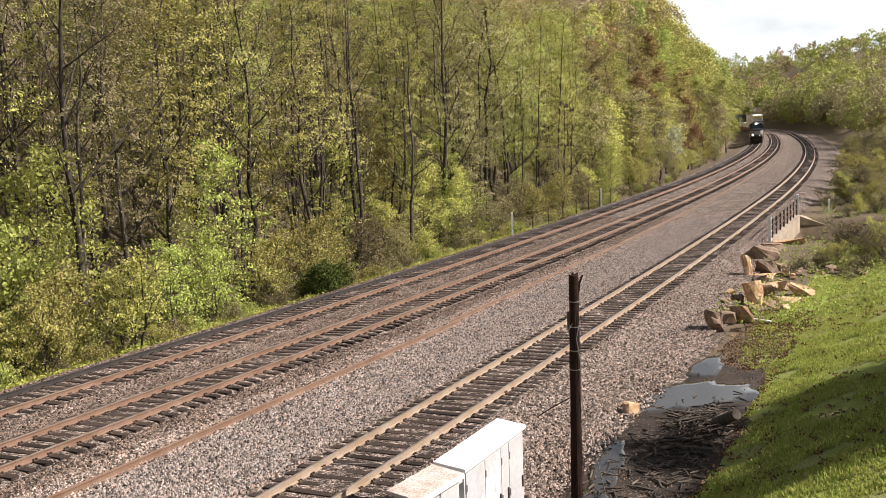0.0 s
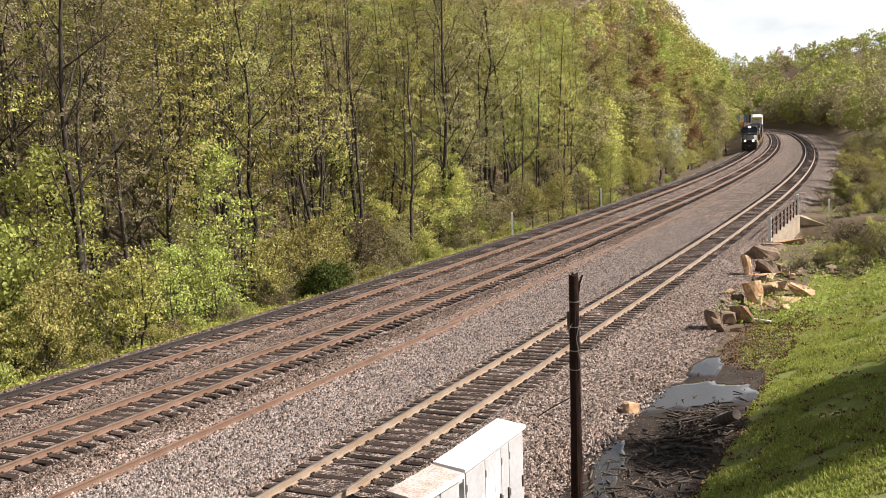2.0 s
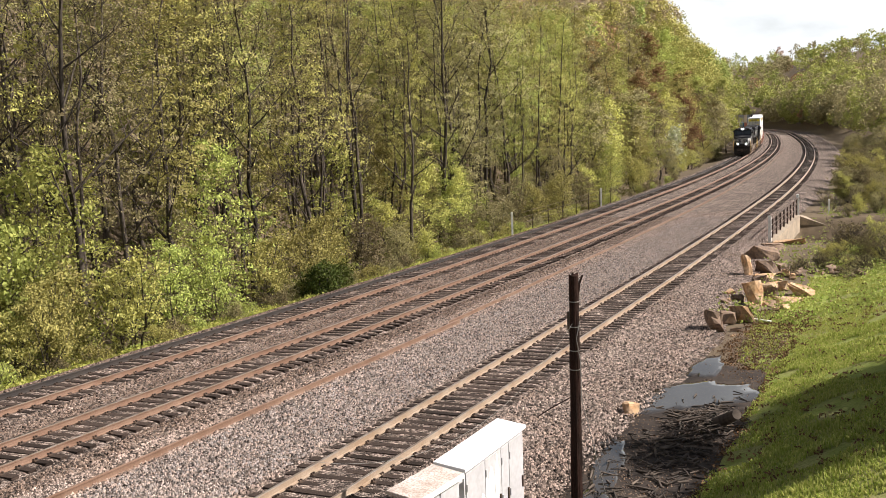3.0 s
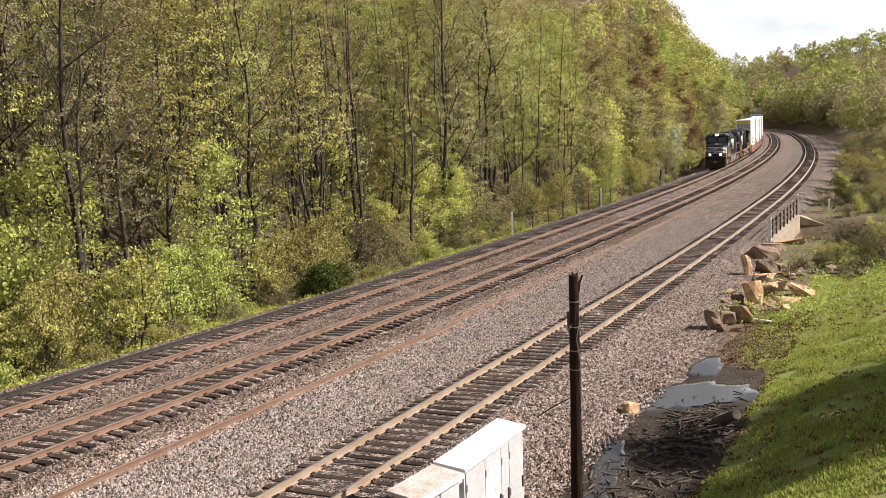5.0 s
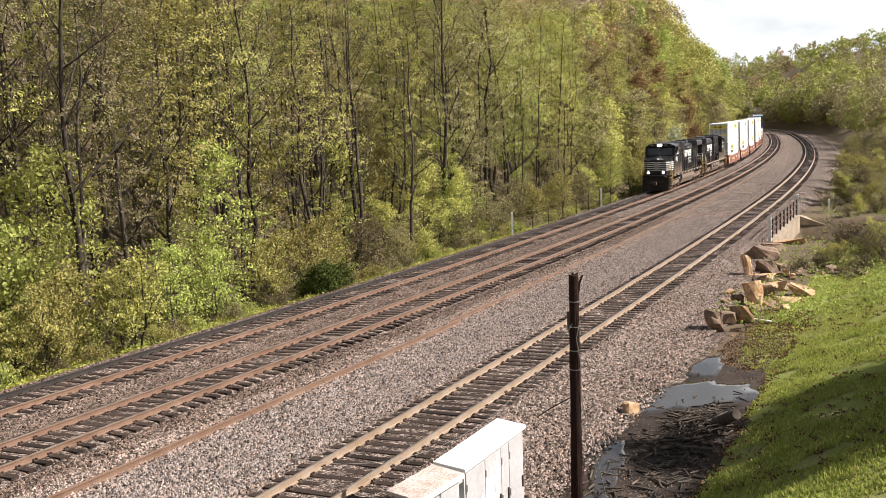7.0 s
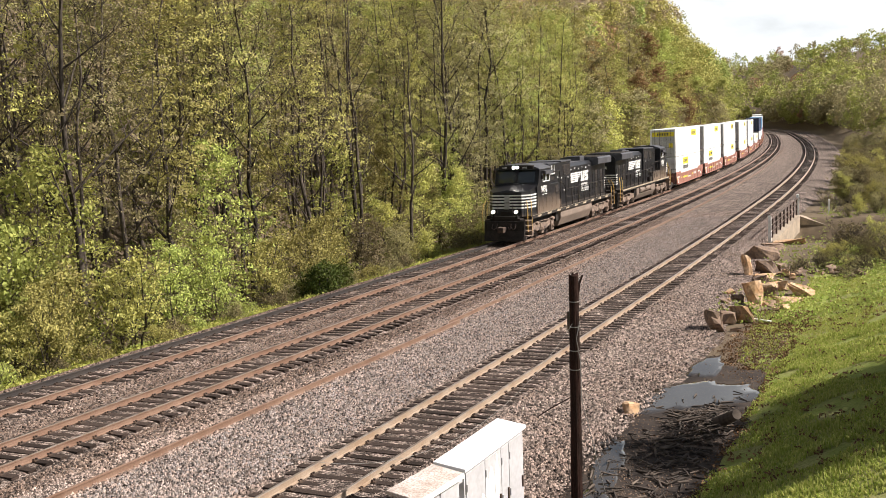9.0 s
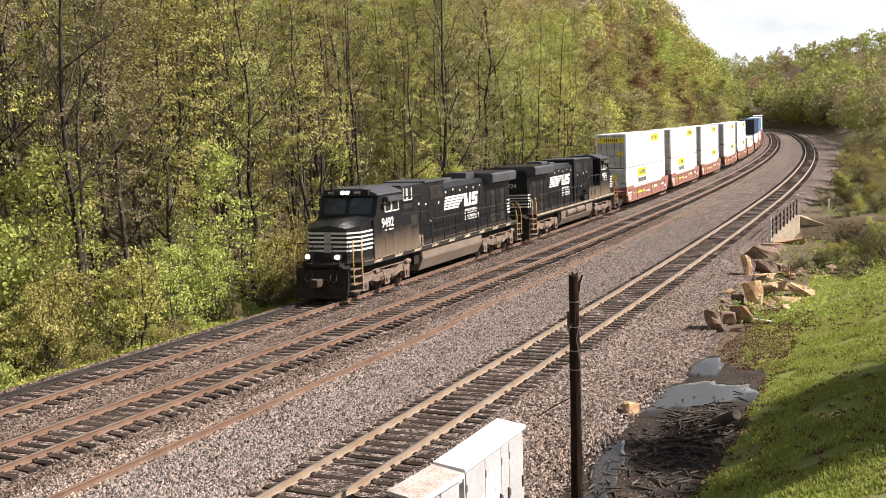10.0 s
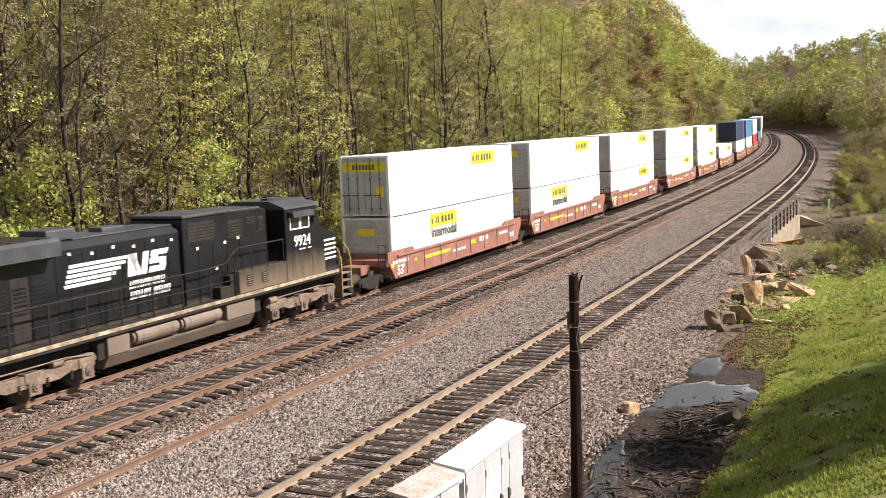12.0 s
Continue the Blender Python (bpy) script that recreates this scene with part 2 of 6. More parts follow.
def land(s, o):
    """Height of the ground over the rails."""
    s, o = np.broadcast_arrays(np.asarray(s, float), np.asarray(o, float))
    left = np.interp(o, (2.2, 3.2, 5, 8, 11, 16, 40, 100, 180, 600), (-0.55, -0.75, -1.15, -1.5, -0.9, 1.0, 17, 60, 84, 90))
    left = left + ripple(s, o, 5) * 0.25 * smooth(o, 3, 7) + ripple(s, o, 40, 3) * 3 * smooth(o, 20, 60)
    left = left + np.maximum(0, o - 14) * 0.52 * smooth(s, 90, 220) * (1 - smooth(o, 90, 200))
    left = left + 11 * smooth(o, 6, 14) * smooth(s, 165, 285) * (1 - smooth(o, 60, 150))
    right_edge = np.interp(s, (-160, 15, 30, 45, 60), (-19.7, -19.6, -20.2, -22, -24))
    up = np.maximum(0, right_edge - o)
    slope = np.interp(s, (-160, 20, 35, 60), (0.42, 0.38, 0.26, 0.10))
    bank = np.minimum(up * slope, 6.5) * (1 - 0.25 * np.exp(-up / 0.8))
    hill = smooth(s, 110, 260) * 0.30 * np.maximum(0, -21 - o)
    hill = np.minimum(hill, 30 + 8 * smooth(s, 300, 700)) + ripple(s, o, 60, 5) * 2.5 * smooth(-o, 50, 90)
    hill = hill + 6 * smooth(s, 290, 390) * smooth(-o, 17.5, 27) * (1 - 0.5 * smooth(-o, 38, 60))
    hill = hill + 4 * smooth(s, 430, 680) * smooth(-o, 22, 100)
    notch = -1.9 * smooth(s, 48.5, 51) * (1 - smooth(s, 62, 65)) * smooth(-o, 15.0, 15.5) * (1 - 0.6 * smooth(-o, 20, 30))
    right = -0.55 + np.maximum(bank, hill) + notch + ripple(s, o, 1.7, 1) * 0.06 * smooth(-o, 18, 20)
    z = np.where(o > 2.2, left, np.where(o > -15, -0.55, right))
    return z


def grid_mesh(name, s_vals, o_vals, height, mat):
    ss, oo = np.meshgrid(s_vals, o_vals, indexing="ij")
    v = plan(ss, oo, height(ss, oo)).reshape(-1, 3)
    a, b = len(s_vals), len(o_vals)
    i = (np.arange(a - 1)[:, None] * b + np.arange(b - 1)[None]).ravel()
    f = np.stack([i, i + b, i + b + 1, i + 1], 1)
    return mesh_of(name, v, f, mat)


def mesh_of(name, verts, faces, mat, smooth_faces=True):
    """A mesh from arrays of places and of faces with equally many corners."""
    me = bpy.data.meshes.new(name)
    verts, faces = np.asarray(verts, np.float32), np.asarray(faces, np.int32)
    k = faces.shape[1]
    me.vertices.add(len(verts))
    me.vertices.foreach_set("co", verts.ravel())
    me.loops.add(faces.size)
    me.loops.foreach_set("vertex_index", faces.ravel())
    me.polygons.add(len(faces))
    me.polygons.foreach_set("loop_start", np.arange(0, faces.size, k, dtype=np.int32))
    me.polygons.foreach_set("use_smooth", np.full(len(faces), smooth_faces))
    me.materials.append(mat)
    me.update(calc_edges=True)
    return me


def thing(name, label, category, m=None, group="", kind=""):
    """An Empty at the base of a thing, which parents its parts."""
    ob = new(name)
    if m is not None:
        ob.matrix_basis = m
    return tagged(ob, label, category, group, kind)


def part(name, data, mat=None, parent=None, label="", m=None):
    """Links a bmesh or a mesh as one mesh object under a thing or a part."""
    if isinstance(data, bmesh.types.BMesh):
        me = bpy.data.meshes.new(name)
        bmesh.ops.recalc_face_normals(data, faces=data.faces)
        data.to_mesh(me)
        data.free()
        me.materials.append(mat)
        data = me
    ob = new(name, data)
    ob.parent = parent
    if m is not None:
        ob.matrix_basis = m
    if label:
        ob["label"] = label
    return ob


# ---- bmesh shapes ----
def bx(bm, x0, x1, y0, y1, z0, z1, bevel=0.0, m=None):
    r = bmesh.ops.create_cube(bm, size=1.0)
    vs = r["verts"]
    for v in vs:
        v.co = Vector((x0 + (v.co.x + 0.5) * (x1 - x0), y0 + (v.co.y + 0.5) * (y1 - y0), z0 + (v.co.z + 0.5) * (z1 - z0)))
        if m is not None:
            v.co = m @ v.co
    if bevel:
        es = list({e for v in vs for e in v.link_edges})
        bmesh.ops.bevel(bm, geom=es, offset=bevel, segments=2, profile=0.6, affect="EDGES")
    return bm


def prism(bm, outline, y0, y1, bevel=0.0):
    """An outline in x and z, drawn out from y0 to y1."""
    a = [bm.verts.new((x, y0, z)) for x, z in outline]
    b = [bm.verts.new((x, y1, z)) for x, z in outline]
    n = len(a)
    fs = [bm.faces.new(a), bm.faces.new(b[::-1])]
    for i in range(n):
        fs.append(bm.faces.new((a[i], b[i], b[(i + 1) % n], a[(i + 1) % n])))
    if bevel:
        bmesh.ops.bevel(bm, geom=list({e for f in fs for e in f.edges}), offset=bevel, segments=2, profile=0.6, affect="EDGES")
    return bm


def ring(bm, p, axis, r, length, n=16, r2=None):
    """A cylinder or cone whose middle is p."""
    m = Matrix.Translation(p) @ Vector(axis).to_track_quat("Z", "Y").to_matrix().to_4x4()
    bmesh.ops.create_cone(bm, cap_ends=True, segments=n, radius1=r, radius2=r if r2 is None else r2, depth=length, matrix=m)
    return bm


def pipe(bm, points, r, n=6):
    for a, b in zip(points, points[1:]):
        a, b = Vector(a), Vector(b)
        ring(bm, (a + b) / 2, b - a, r, (b - a).length + r * 0.8, n)
    return bm


def fresh():
    return bmesh.new()


# ---- ground, ballast, tracks ----
def uneven_steps(*spans):
    out = []
    for a, b, d in spans:
        out += list(np.arange(a, b, d))
    return np.array(out + [spans[-1][1]])


def build_ground():
    s_vals = uneven_steps((-150, -20, 10), (-20, 70, 0.5), (70, 140, 1.5), (140, 400, 5), (400, 1700, 25))
    o_vals = uneven_steps((-900, -120, 30), (-120, -50, 4), (-50, -26, 1), (-26, -14.5, 0.3), (-14.5, 2.0, 5), (2.0, 20, 0.5), (20, 120, 4), (120, 800, 34))
    me = grid_mesh("ground", s_vals, o_vals, land, GROUND)
    ss, oo = np.meshgrid(s_vals, o_vals, indexing="ij")
    edge = np.interp(ss, TURF_S, TURF_O)
    cover = np.where(oo < -10, smooth(edge + 0.5 - oo, 0, 1.0) * (1 - smooth(ss, 50, 64)), smooth(oo, 2.2, 2.8) * (1 - smooth(oo, 5.5, 7.5)) * (1 - smooth(ss, 50, 90)))
    me.attributes.new("turf_cover", "FLOAT", "POINT").data.foreach_set("value", cover.ravel().astype(np.float32))
    tagged(new("ground", me), "uneven earth and turf falling away beside the railway", "ground", kind="structure")
    # the bed of crushed stone
    k = np.linspace(0, 1, 90)
    s_vals = uneven_steps((-60, 90, 0.8), (90, 400, 4), (400, 1700, 20))
    ss, kk = np.meshgrid(s_vals, k, indexing="ij")
    edge = np.interp(ss, BED_S, BED_O) + ripple(ss, ss * 0, 1.1, 2) * 0.2
    oo = 2.75 + (edge - 2.75) * kk
    near = near_offset(ss)
    z = -0.185 - 0.30 * smooth(oo, 1.5, 2.75) - 0.16 * smooth(near - 1.6 - oo, 0, 1.6) - 0.16 * smooth(kk, 0.94, 1.0)
    z = z - 0.05 * np.exp(-((oo + 2.05) / 0.5) ** 2) - 0.075 * np.exp(-((oo + 5.55) / 0.25) ** 2) - 0.10 * np.exp(-((oo - 1.45) / 0.3) ** 2) - 0.08 * np.exp(-((oo + 8.6) / 1.5) ** 2) + ripple(ss, oo, 0.7) * 0.02
    v = plan(ss, oo, z).reshape(-1, 3)
    a, b = ss.shape
    i = (np.arange(a - 1)[:, None] * b + np.arange(b - 1)[None]).ravel()
    me = mesh_of("ballast_bed", v, np.stack([i, i + 1, i + b + 1, i + b], 1), M["ballast"])
    tagged(new("ballast_bed", me), "brown and grey crushed stone bed under the tracks", "ballast", kind="structure")


def chips(name, n, s_rng, o_rng, size, mat, label, seed, z_of):
    """Loose stones, each an uneven four-sided lump bedded in the rest, in one mesh."""
    r = np.random.default_rng(seed)
    u = r.random(n)
    s = s_rng[0] + (s_rng[1] - s_rng[0]) * u ** 1.4
    edge = np.interp(s, BED_S, BED_O) + 0.3
    o = r.uniform(*o_rng, n)
    if o_rng[1] > -15:
        o = np.maximum(o, edge + r.random(n) * 0.8)
    c = plan(s, o, z_of(s, o))
    base = np.array([(1, 0, -0.5), (0, 1, -0.5), (-1, 0, -0.5), (0, -1, -0.5), (0, 0, 0.75)], float)
    tri = np.array([(0, 1, 4), (1, 2, 4), (2, 3, 4), (3, 0, 4)])
    v = base[None] * (1 + r.uniform(-0.45, 0.45, (n, 5, 3)))
    ang = r.uniform(0, 6.28, n)
    ca, sa = np.cos(ang)[:, None], np.sin(ang)[:, None]
    tilt = r.uniform(-0.5, 0.5, (n, 1))
    v = np.stack([v[..., 0] * ca - v[..., 1] * sa, v[..., 0] * sa + v[..., 1] * ca, v[..., 2] * 0.8 + v[..., 0] * tilt], -1)
    v = v * (size * r.uniform(0.6, 1.3, (n, 1, 1))) + c[:, None]
    f = (np.arange(n)[:, None, None] * 5 + tri[None]).reshape(-1, 3)
    tagged(new(name, mesh_of(name, v.reshape(-1, 3), f, mat, False)), label, "gravel", kind="stuff")


RAIL = ((-0.075, -0.17), (0.075, -0.17), (0.075, -0.155), (0.014, -0.135), (0.012, -0.05), (0.036, -0.035), (0.036, -0.006), (0.028, 0.0),
        (-0.028, 0.0), (-0.036, -0.006), (-0.036, -0.035), (-0.012, -0.05), (-0.014, -0.135), (-0.075, -0.155))


def rail_mesh(name, s_vals, o_of, mat, z=0.0, lean=None):
    prof = np.array(RAIL)
    o = np.asarray(o_of(s_vals), float)
    v = plan(s_vals[:, None], o[:, None] + prof[None, :, 0], z + prof[None, :, 1] * np.ones((len(s_vals), 1)))
    n, k = len(s_vals), len(prof)
    i, j = np.meshgrid(np.arange(n - 1), np.arange(k), indexing="ij")
    f = np.stack([i * k + j, (i + 1) * k + j, (i + 1) * k + (j + 1) % k, i * k + (j + 1) % k], -1).reshape(-1, 4)
    me = mesh_of(name, v.reshape(-1, 3), f, mat, False)
    me.materials.append(M["rail_head"])
    head = np.isin(j.ravel(), (6, 7, 8))
    me.polygons.foreach_set("material_index", head.astype(np.int32) if lean is None else np.zeros(len(head), np.int32))
    return me


TIE_L, TIE_W, TIE_H = 2.6, 0.23, 0.18


def tie_mesh(seed):
    bm = fresh()
    bx(bm, -TIE_W / 2, TIE_W / 2, -TIE_L / 2, TIE_L / 2, -TIE_H, 0, 0.012)
    r = random.Random(seed)
    for v in bm.verts:
        v.co += Vector((r.uniform(-0.006, 0.006), r.uniform(-0.02, 0.02), r.uniform(-0.006, 0.004)))
    me = bpy.data.meshes.new("tie")
    bm.to_mesh(me)
    bm.free()
    me.materials.append(M["tie"])
    return me


def plate_mesh():
    """Two tie plates with their spikes, one under each rail."""
    bm = fresh()
    for y in (-0.755, 0.755):
        bx(bm, -0.09, 0.09, y - 0.18, y + 0.18, -0.006, 0.016)
        for dy in (-0.1, 0.1):
            bx(bm, -0.06, -0.025, y + dy - 0.025, y + dy + 0.025, 0.0, 0.055)
            bx(bm, 0.025, 0.06, y + dy - 0.025, y + dy + 0.025, 0.0, 0.055)
    me = bpy.data.meshes.new("tie_plates")
    bm.to_mesh(me)
    bm.free()
    me.materials.append(M["iron"])
    return me


def track(label, o_of, side_mat, seed, sink=0.0):
    """One track: two rails on timber ties."""
    root = thing("railway_track", label, "railway track", kind="structure")
    s_vals = uneven_steps((-60, 400, 2.0), (400, 900, 10))
    for d in (-0.755, 0.755):
        # the first track's left rail is black all over, head included
        blackened = seed == 1 and d > 0
        me = rail_mesh("rail", s_vals, lambda s, d=d: o_of(s) + d, M["rail_black"] if blackened else side_mat, 0.0, True if blackened else None)
        part("rail", me, parent=root, label="black rail" if blackened else "")
    r = random.Random(seed)
    TIES.append((root, o_of, r, sink))
    return root


TIES = []


def lay_ties():
    """The ties of all tracks: those nearby one by one, the far ones joined."""
    kinds = [tie_mesh(i) for i in range(6)]
    plate = plate_mesh()
    box = np.array([(x, y, z) for x in (-0.115, 0.115) for y in (-1.3, 1.3) for z in (-0.18, 0.0)])
    quads = np.array([(0, 1, 3, 2), (4, 6, 7, 5), (0, 4, 5, 1), (2, 3, 7, 6), (1, 5, 7, 3), (0, 2, 6, 4)])
    for root, o_of, r, sink in TIES:
        far_v, far_f, s, count = [], [], -8.0, 0
        while s < 330:
            o = float(o_of(s)) + r.uniform(-0.05, 0.05)
            p, a = plan(s, o, -0.165 + r.uniform(-0.012, 0.006) - sink), heading(s) + r.uniform(-0.02, 0.02)
            if count < 300 and s < 120:
                m = Matrix.Translation(p.tolist()) @ Matrix.Rotation(a, 4, "Z")
                t = part("tie", r.choice(kinds), parent=root, m=m)
                if s < 75:
                    part("tie_plates", plate, parent=t)
                count += 1
            else:
                c, d = math.cos(a), math.sin(a)
                v = box @ np.array([(c, d, 0), (-d, c, 0), (0, 0, 1)]) + p
                far_f.append(quads + len(far_v) * 8)
                far_v.append(v)
            s += 0.495 + r.uniform(-0.04, 0.04)
        ob = part("far_ties", mesh_of("far_ties", np.concatenate(far_v), np.concatenate(far_f), M["tie_far"], False), parent=root)
        tagged(ob, kind="stuff")


def build_tracks():
    track("railway track with dark rusty rails on timber ties", lambda s: np.asarray(s) * 0.0, M["rail_rust"], 1, 0.0)
    track("railway track with brown rusted rails on timber ties", lambda s: np.asarray(s) * 0.0 - 4.124, M["rail_rust"], 2, 0.0)
    track("railway track with pale worn rails on dark timber ties", near_offset, M["rail_tan"], 3, 0.0)
    # spare rails lying loose on the stones
    lay = lambda s: np.interp(s, (-20, 18), (-7.40, -7.52))
    me = rail_mesh("loose_rail", np.arange(-20, 18.3, 2.0), lay, M["rail_rust"], -0.07, True)
    tagged(new("loose_rail", me), "rusty spare rail lying loose on the ballast", "rail", "spare rails")
    lay = lambda s: np.interp(s, (17.5, 32, 80, 150, 215), (-7.28, -7.05, -6.75, -6.1, -6.35)) + ripple(s, s * 0, 16) * 0.12 * smooth(s, 60, 120)
    me = rail_mesh("loose_rail", np.arange(17.6, 216, 2.0), lay, M["rail_rust"], -0.07, True)
    tagged(new("loose_rail", me), "long rusty spare rail snaking along the ballast", "rail", "spare rails")


# ---- trees ----
def tube_arrays(points, radii, sides):
    """A tapered branch along points."""
    p = np.asarray(points, float)
    t = np.gradient(p, axis=0)
    t /= np.linalg.norm(t, axis=1, keepdims=True) + 1e-9
    ref = np.where(abs(t[:, 2:3]) > 0.9, np.array([[1.0, 0, 0]]), np.array([[0, 0, 1.0]]))
    u = np.cross(t, ref)
    u /= np.linalg.norm(u, axis=1, keepdims=True) + 1e-9
    w = np.cross(t, u)
    a = np.arange(sides) * 2 * np.pi / sides
    r = np.asarray(radii)[:, None, None]
    v = p[:, None] + r * (np.cos(a)[None, :, None] * u[:, None] + np.sin(a)[None, :, None] * w[:, None])
    n = len(p)
    i, j = np.meshgrid(np.arange(n - 1), np.arange(sides), indexing="ij")
    f = np.stack([i * sides + j, i * sides + (j + 1) % sides, (i + 1) * sides + (j + 1) % sides, (i + 1) * sides + j], -1).reshape(-1, 4)
    return v.reshape(-1, 3), f


def leaf_arrays(c, size, r, face=None):
    """One four-cornered leaf at each place, turned at random or roughly towards face."""
    n = len(c)
    u = r.normal(size=(n, 3))
    u[:, 2] -= 0.3
    if face is not None:
        f = face / (np.linalg.norm(face, axis=1, keepdims=True) + 1e-9) + r.normal(size=(n, 3)) * 0.4
        u = np.cross(f, u)
        u /= np.linalg.norm(u, axis=1, keepdims=True) + 1e-9
        w = np.cross(f, u)
        w /= np.linalg.norm(w, axis=1, keepdims=True) + 1e-9
        s = (size * r.uniform(0.6, 1.35, n))[:, None]
        v = np.stack([c - u * s * 0.7, c + w * s * 0.42, c + u * s * 0.7, c - w * s * 0.42], 1)
        return v.reshape(-1, 3), np.arange(n * 4).reshape(-1, 4)
    u /= np.linalg.norm(u, axis=1, keepdims=True)
    w = np.cross(u, r.normal(size=(n, 3)))
    w /= np.linalg.norm(w, axis=1, keepdims=True) + 1e-9
    s = (size * r.uniform(0.6, 1.35, n))[:, None]
    v = np.stack([c - u * s * 0.7, c + w * s * 0.42, c + u * s * 0.7, c - w * s * 0.42], 1)
    return v.reshape(-1, 3), np.arange(n * 4).reshape(-1, 4)


def grow(seed, height, radius, first, limbs, reach, leaves, leaf_size, twigs=4, sides=6, rise=0.7, puff=0.5, stems=1, top=1.0, outward=False):
    """Arrays of a tree: trunk with limbs and twigs, and leaves about the twigs."""
    r = np.random.default_rng(seed)
    tubes, tips = [], []
    for stem in range(stems):
        off = r.normal(size=3) * (0.25 if stems > 1 else 0)
        off[2] = 0
        lean = r.normal(size=2) * (0.03 if stems == 1 else 0.22)
        h = height * (1 if stem == 0 else r.uniform(0.65, 1.0))
        k = 9
        z = np.linspace(0, 1, k)
        wob = np.cumsum(r.normal(size=(k, 2)) * 0.012 * h, 0)
        pts = np.stack([off[0] + lean[0] * z * h + wob[:, 0], off[1] + lean[1] * z * h + wob[:, 1], z * h - 0.3], 1)
        rad = radius * (1 - 0.86 * z ** 0.8) * (1 if stem == 0 else 0.75)
        rad[0] *= 1.35
        tubes.append((pts, rad, sides))
        for i in range(limbs):
            f = first + (top - first) * (i + r.random()) / limbs
            base = np.array([np.interp(f, z, pts[:, c]) for c in range(3)])
            az = i * 2.4 + r.uniform(-0.6, 0.6)
            ln = reach * height * (1.15 - 0.75 * (f - first) / max(1e-3, 1 - first)) * r.uniform(0.6, 1.25)
            d = np.array([math.cos(az), math.sin(az), rise * r.uniform(0.5, 1.5)])
            d /= np.linalg.norm(d)
            q = np.linspace(0, 1, 5)[:, None]
            lp = base + d * ln * q + np.array([0, 0, 0.18 * ln]) * q ** 2 + np.cumsum(r.normal(size=(5, 3)) * 0.035 * ln, 0) * q
            lr = np.interp(f, z, rad) * 0.55 * (1 - 0.85 * q[:, 0])
            tubes.append((lp, np.maximum(lr, 0.012), max(3, sides - 2)))
            for j in range(twigs):
                g = r.uniform(0.3, 1.0)
                b2 = np.array([np.interp(g, q[:, 0], lp[:, c]) for c in range(3)])
                d2 = d * 0.5 + r.normal(size=3) * 0.65 + np.array([0, 0, 0.3])
                d2 /= np.linalg.norm(d2)
                l2 = ln * r.uniform(0.25, 0.55)
                q2 = np.linspace(0, 1, 3)[:, None]
                tp = b2 + d2 * l2 * q2 + np.array([0, 0, 0.15 * l2]) * q2 ** 2
                tubes.append((tp, np.array([0.45, 0.3, 0.12]) * max(0.035, np.interp(f, z, rad) * 0.42), 3))
                tips.append((tp[1], l2))
                tips.append((tp[2], l2))
            tips.append((lp[-1], ln * 0.35))
    tv, tf, n = [], [], 0
    for p, rad, sd in tubes:
        v, f = tube_arrays(p, rad, sd)
        tv.append(v)
        tf.append(f + n)
        n += len(v)
    wood = np.concatenate(tv), np.concatenate(tf)
    tp = np.array([t[0] for t in tips])
    tl = np.array([t[1] for t in tips])
    # leaves sit in small sprays, several to a spray
    sprays = max(1, leaves // 13)
    which = r.integers(0, len(tips), sprays)
    sid = r.integers(0, sprays, leaves)
    pick = which[sid]
    spray = r.normal(size=(sprays, 3))[sid]
    c = tp[pick] + spray * (puff * tl[pick] * 0.5)[:, None] + r.normal(size=(leaves, 3)) * leaf_size * np.array([1.7, 1.7, 0.9])
    c[:, 2] = np.maximum(c[:, 2], 0.05)
    # outer leaves face away from the crown's axis and up
    face = c - np.array([0, 0, 0.45 * height]) if outward else None
    if outward:
        face[:, 2] = face[:, 2] * 0.5 + 0.06 * height
    return wood, leaf_arrays(c, leaf_size, r, face)


PROTO = {}


def sort_of_tree(key, leaf, *args, **kw):
    (wv, wf), (lv, lf) = grow(*args, **kw)
    PROTO[key] = (mesh_of("trunk", wv, wf, M["bark"]), mesh_of("crown", lv, lf, M[leaf], False))


def plant(key, name, label, category, s, o, scale=1.0, turn=0.0, group=""):
    p = plan(s, o, 0.0)
    z = float(land(s, o))
    m = Matrix.Translation((p[0], p[1], p[2] + z - 0.05)) @ Matrix.Rotation(turn, 4, "Z") @ Matrix.Diagonal((scale, scale, scale, 1))
    t = thing(name, label, category, m, group)
    trunk, crown = PROTO[key]
    part("trunk", trunk, parent=t)
    part("crown", crown, parent=t)
    return t


def azimuth(s, o):
    p = plan(s, o)
    return math.degrees(math.atan2(p[0], p[1])), math.hypot(p[0], p[1])


TREE_LABELS = {"spring": "tall slender tree with yellow-green spring leaves", "green": "tall broadleaf tree with fresh green leaves", "olive": "tall tree with sparse olive young leaves",
               "red": "tree with reddish-brown opening buds", "bare": "almost bare tree with fine brown twigs"}


FAR_TREES = []


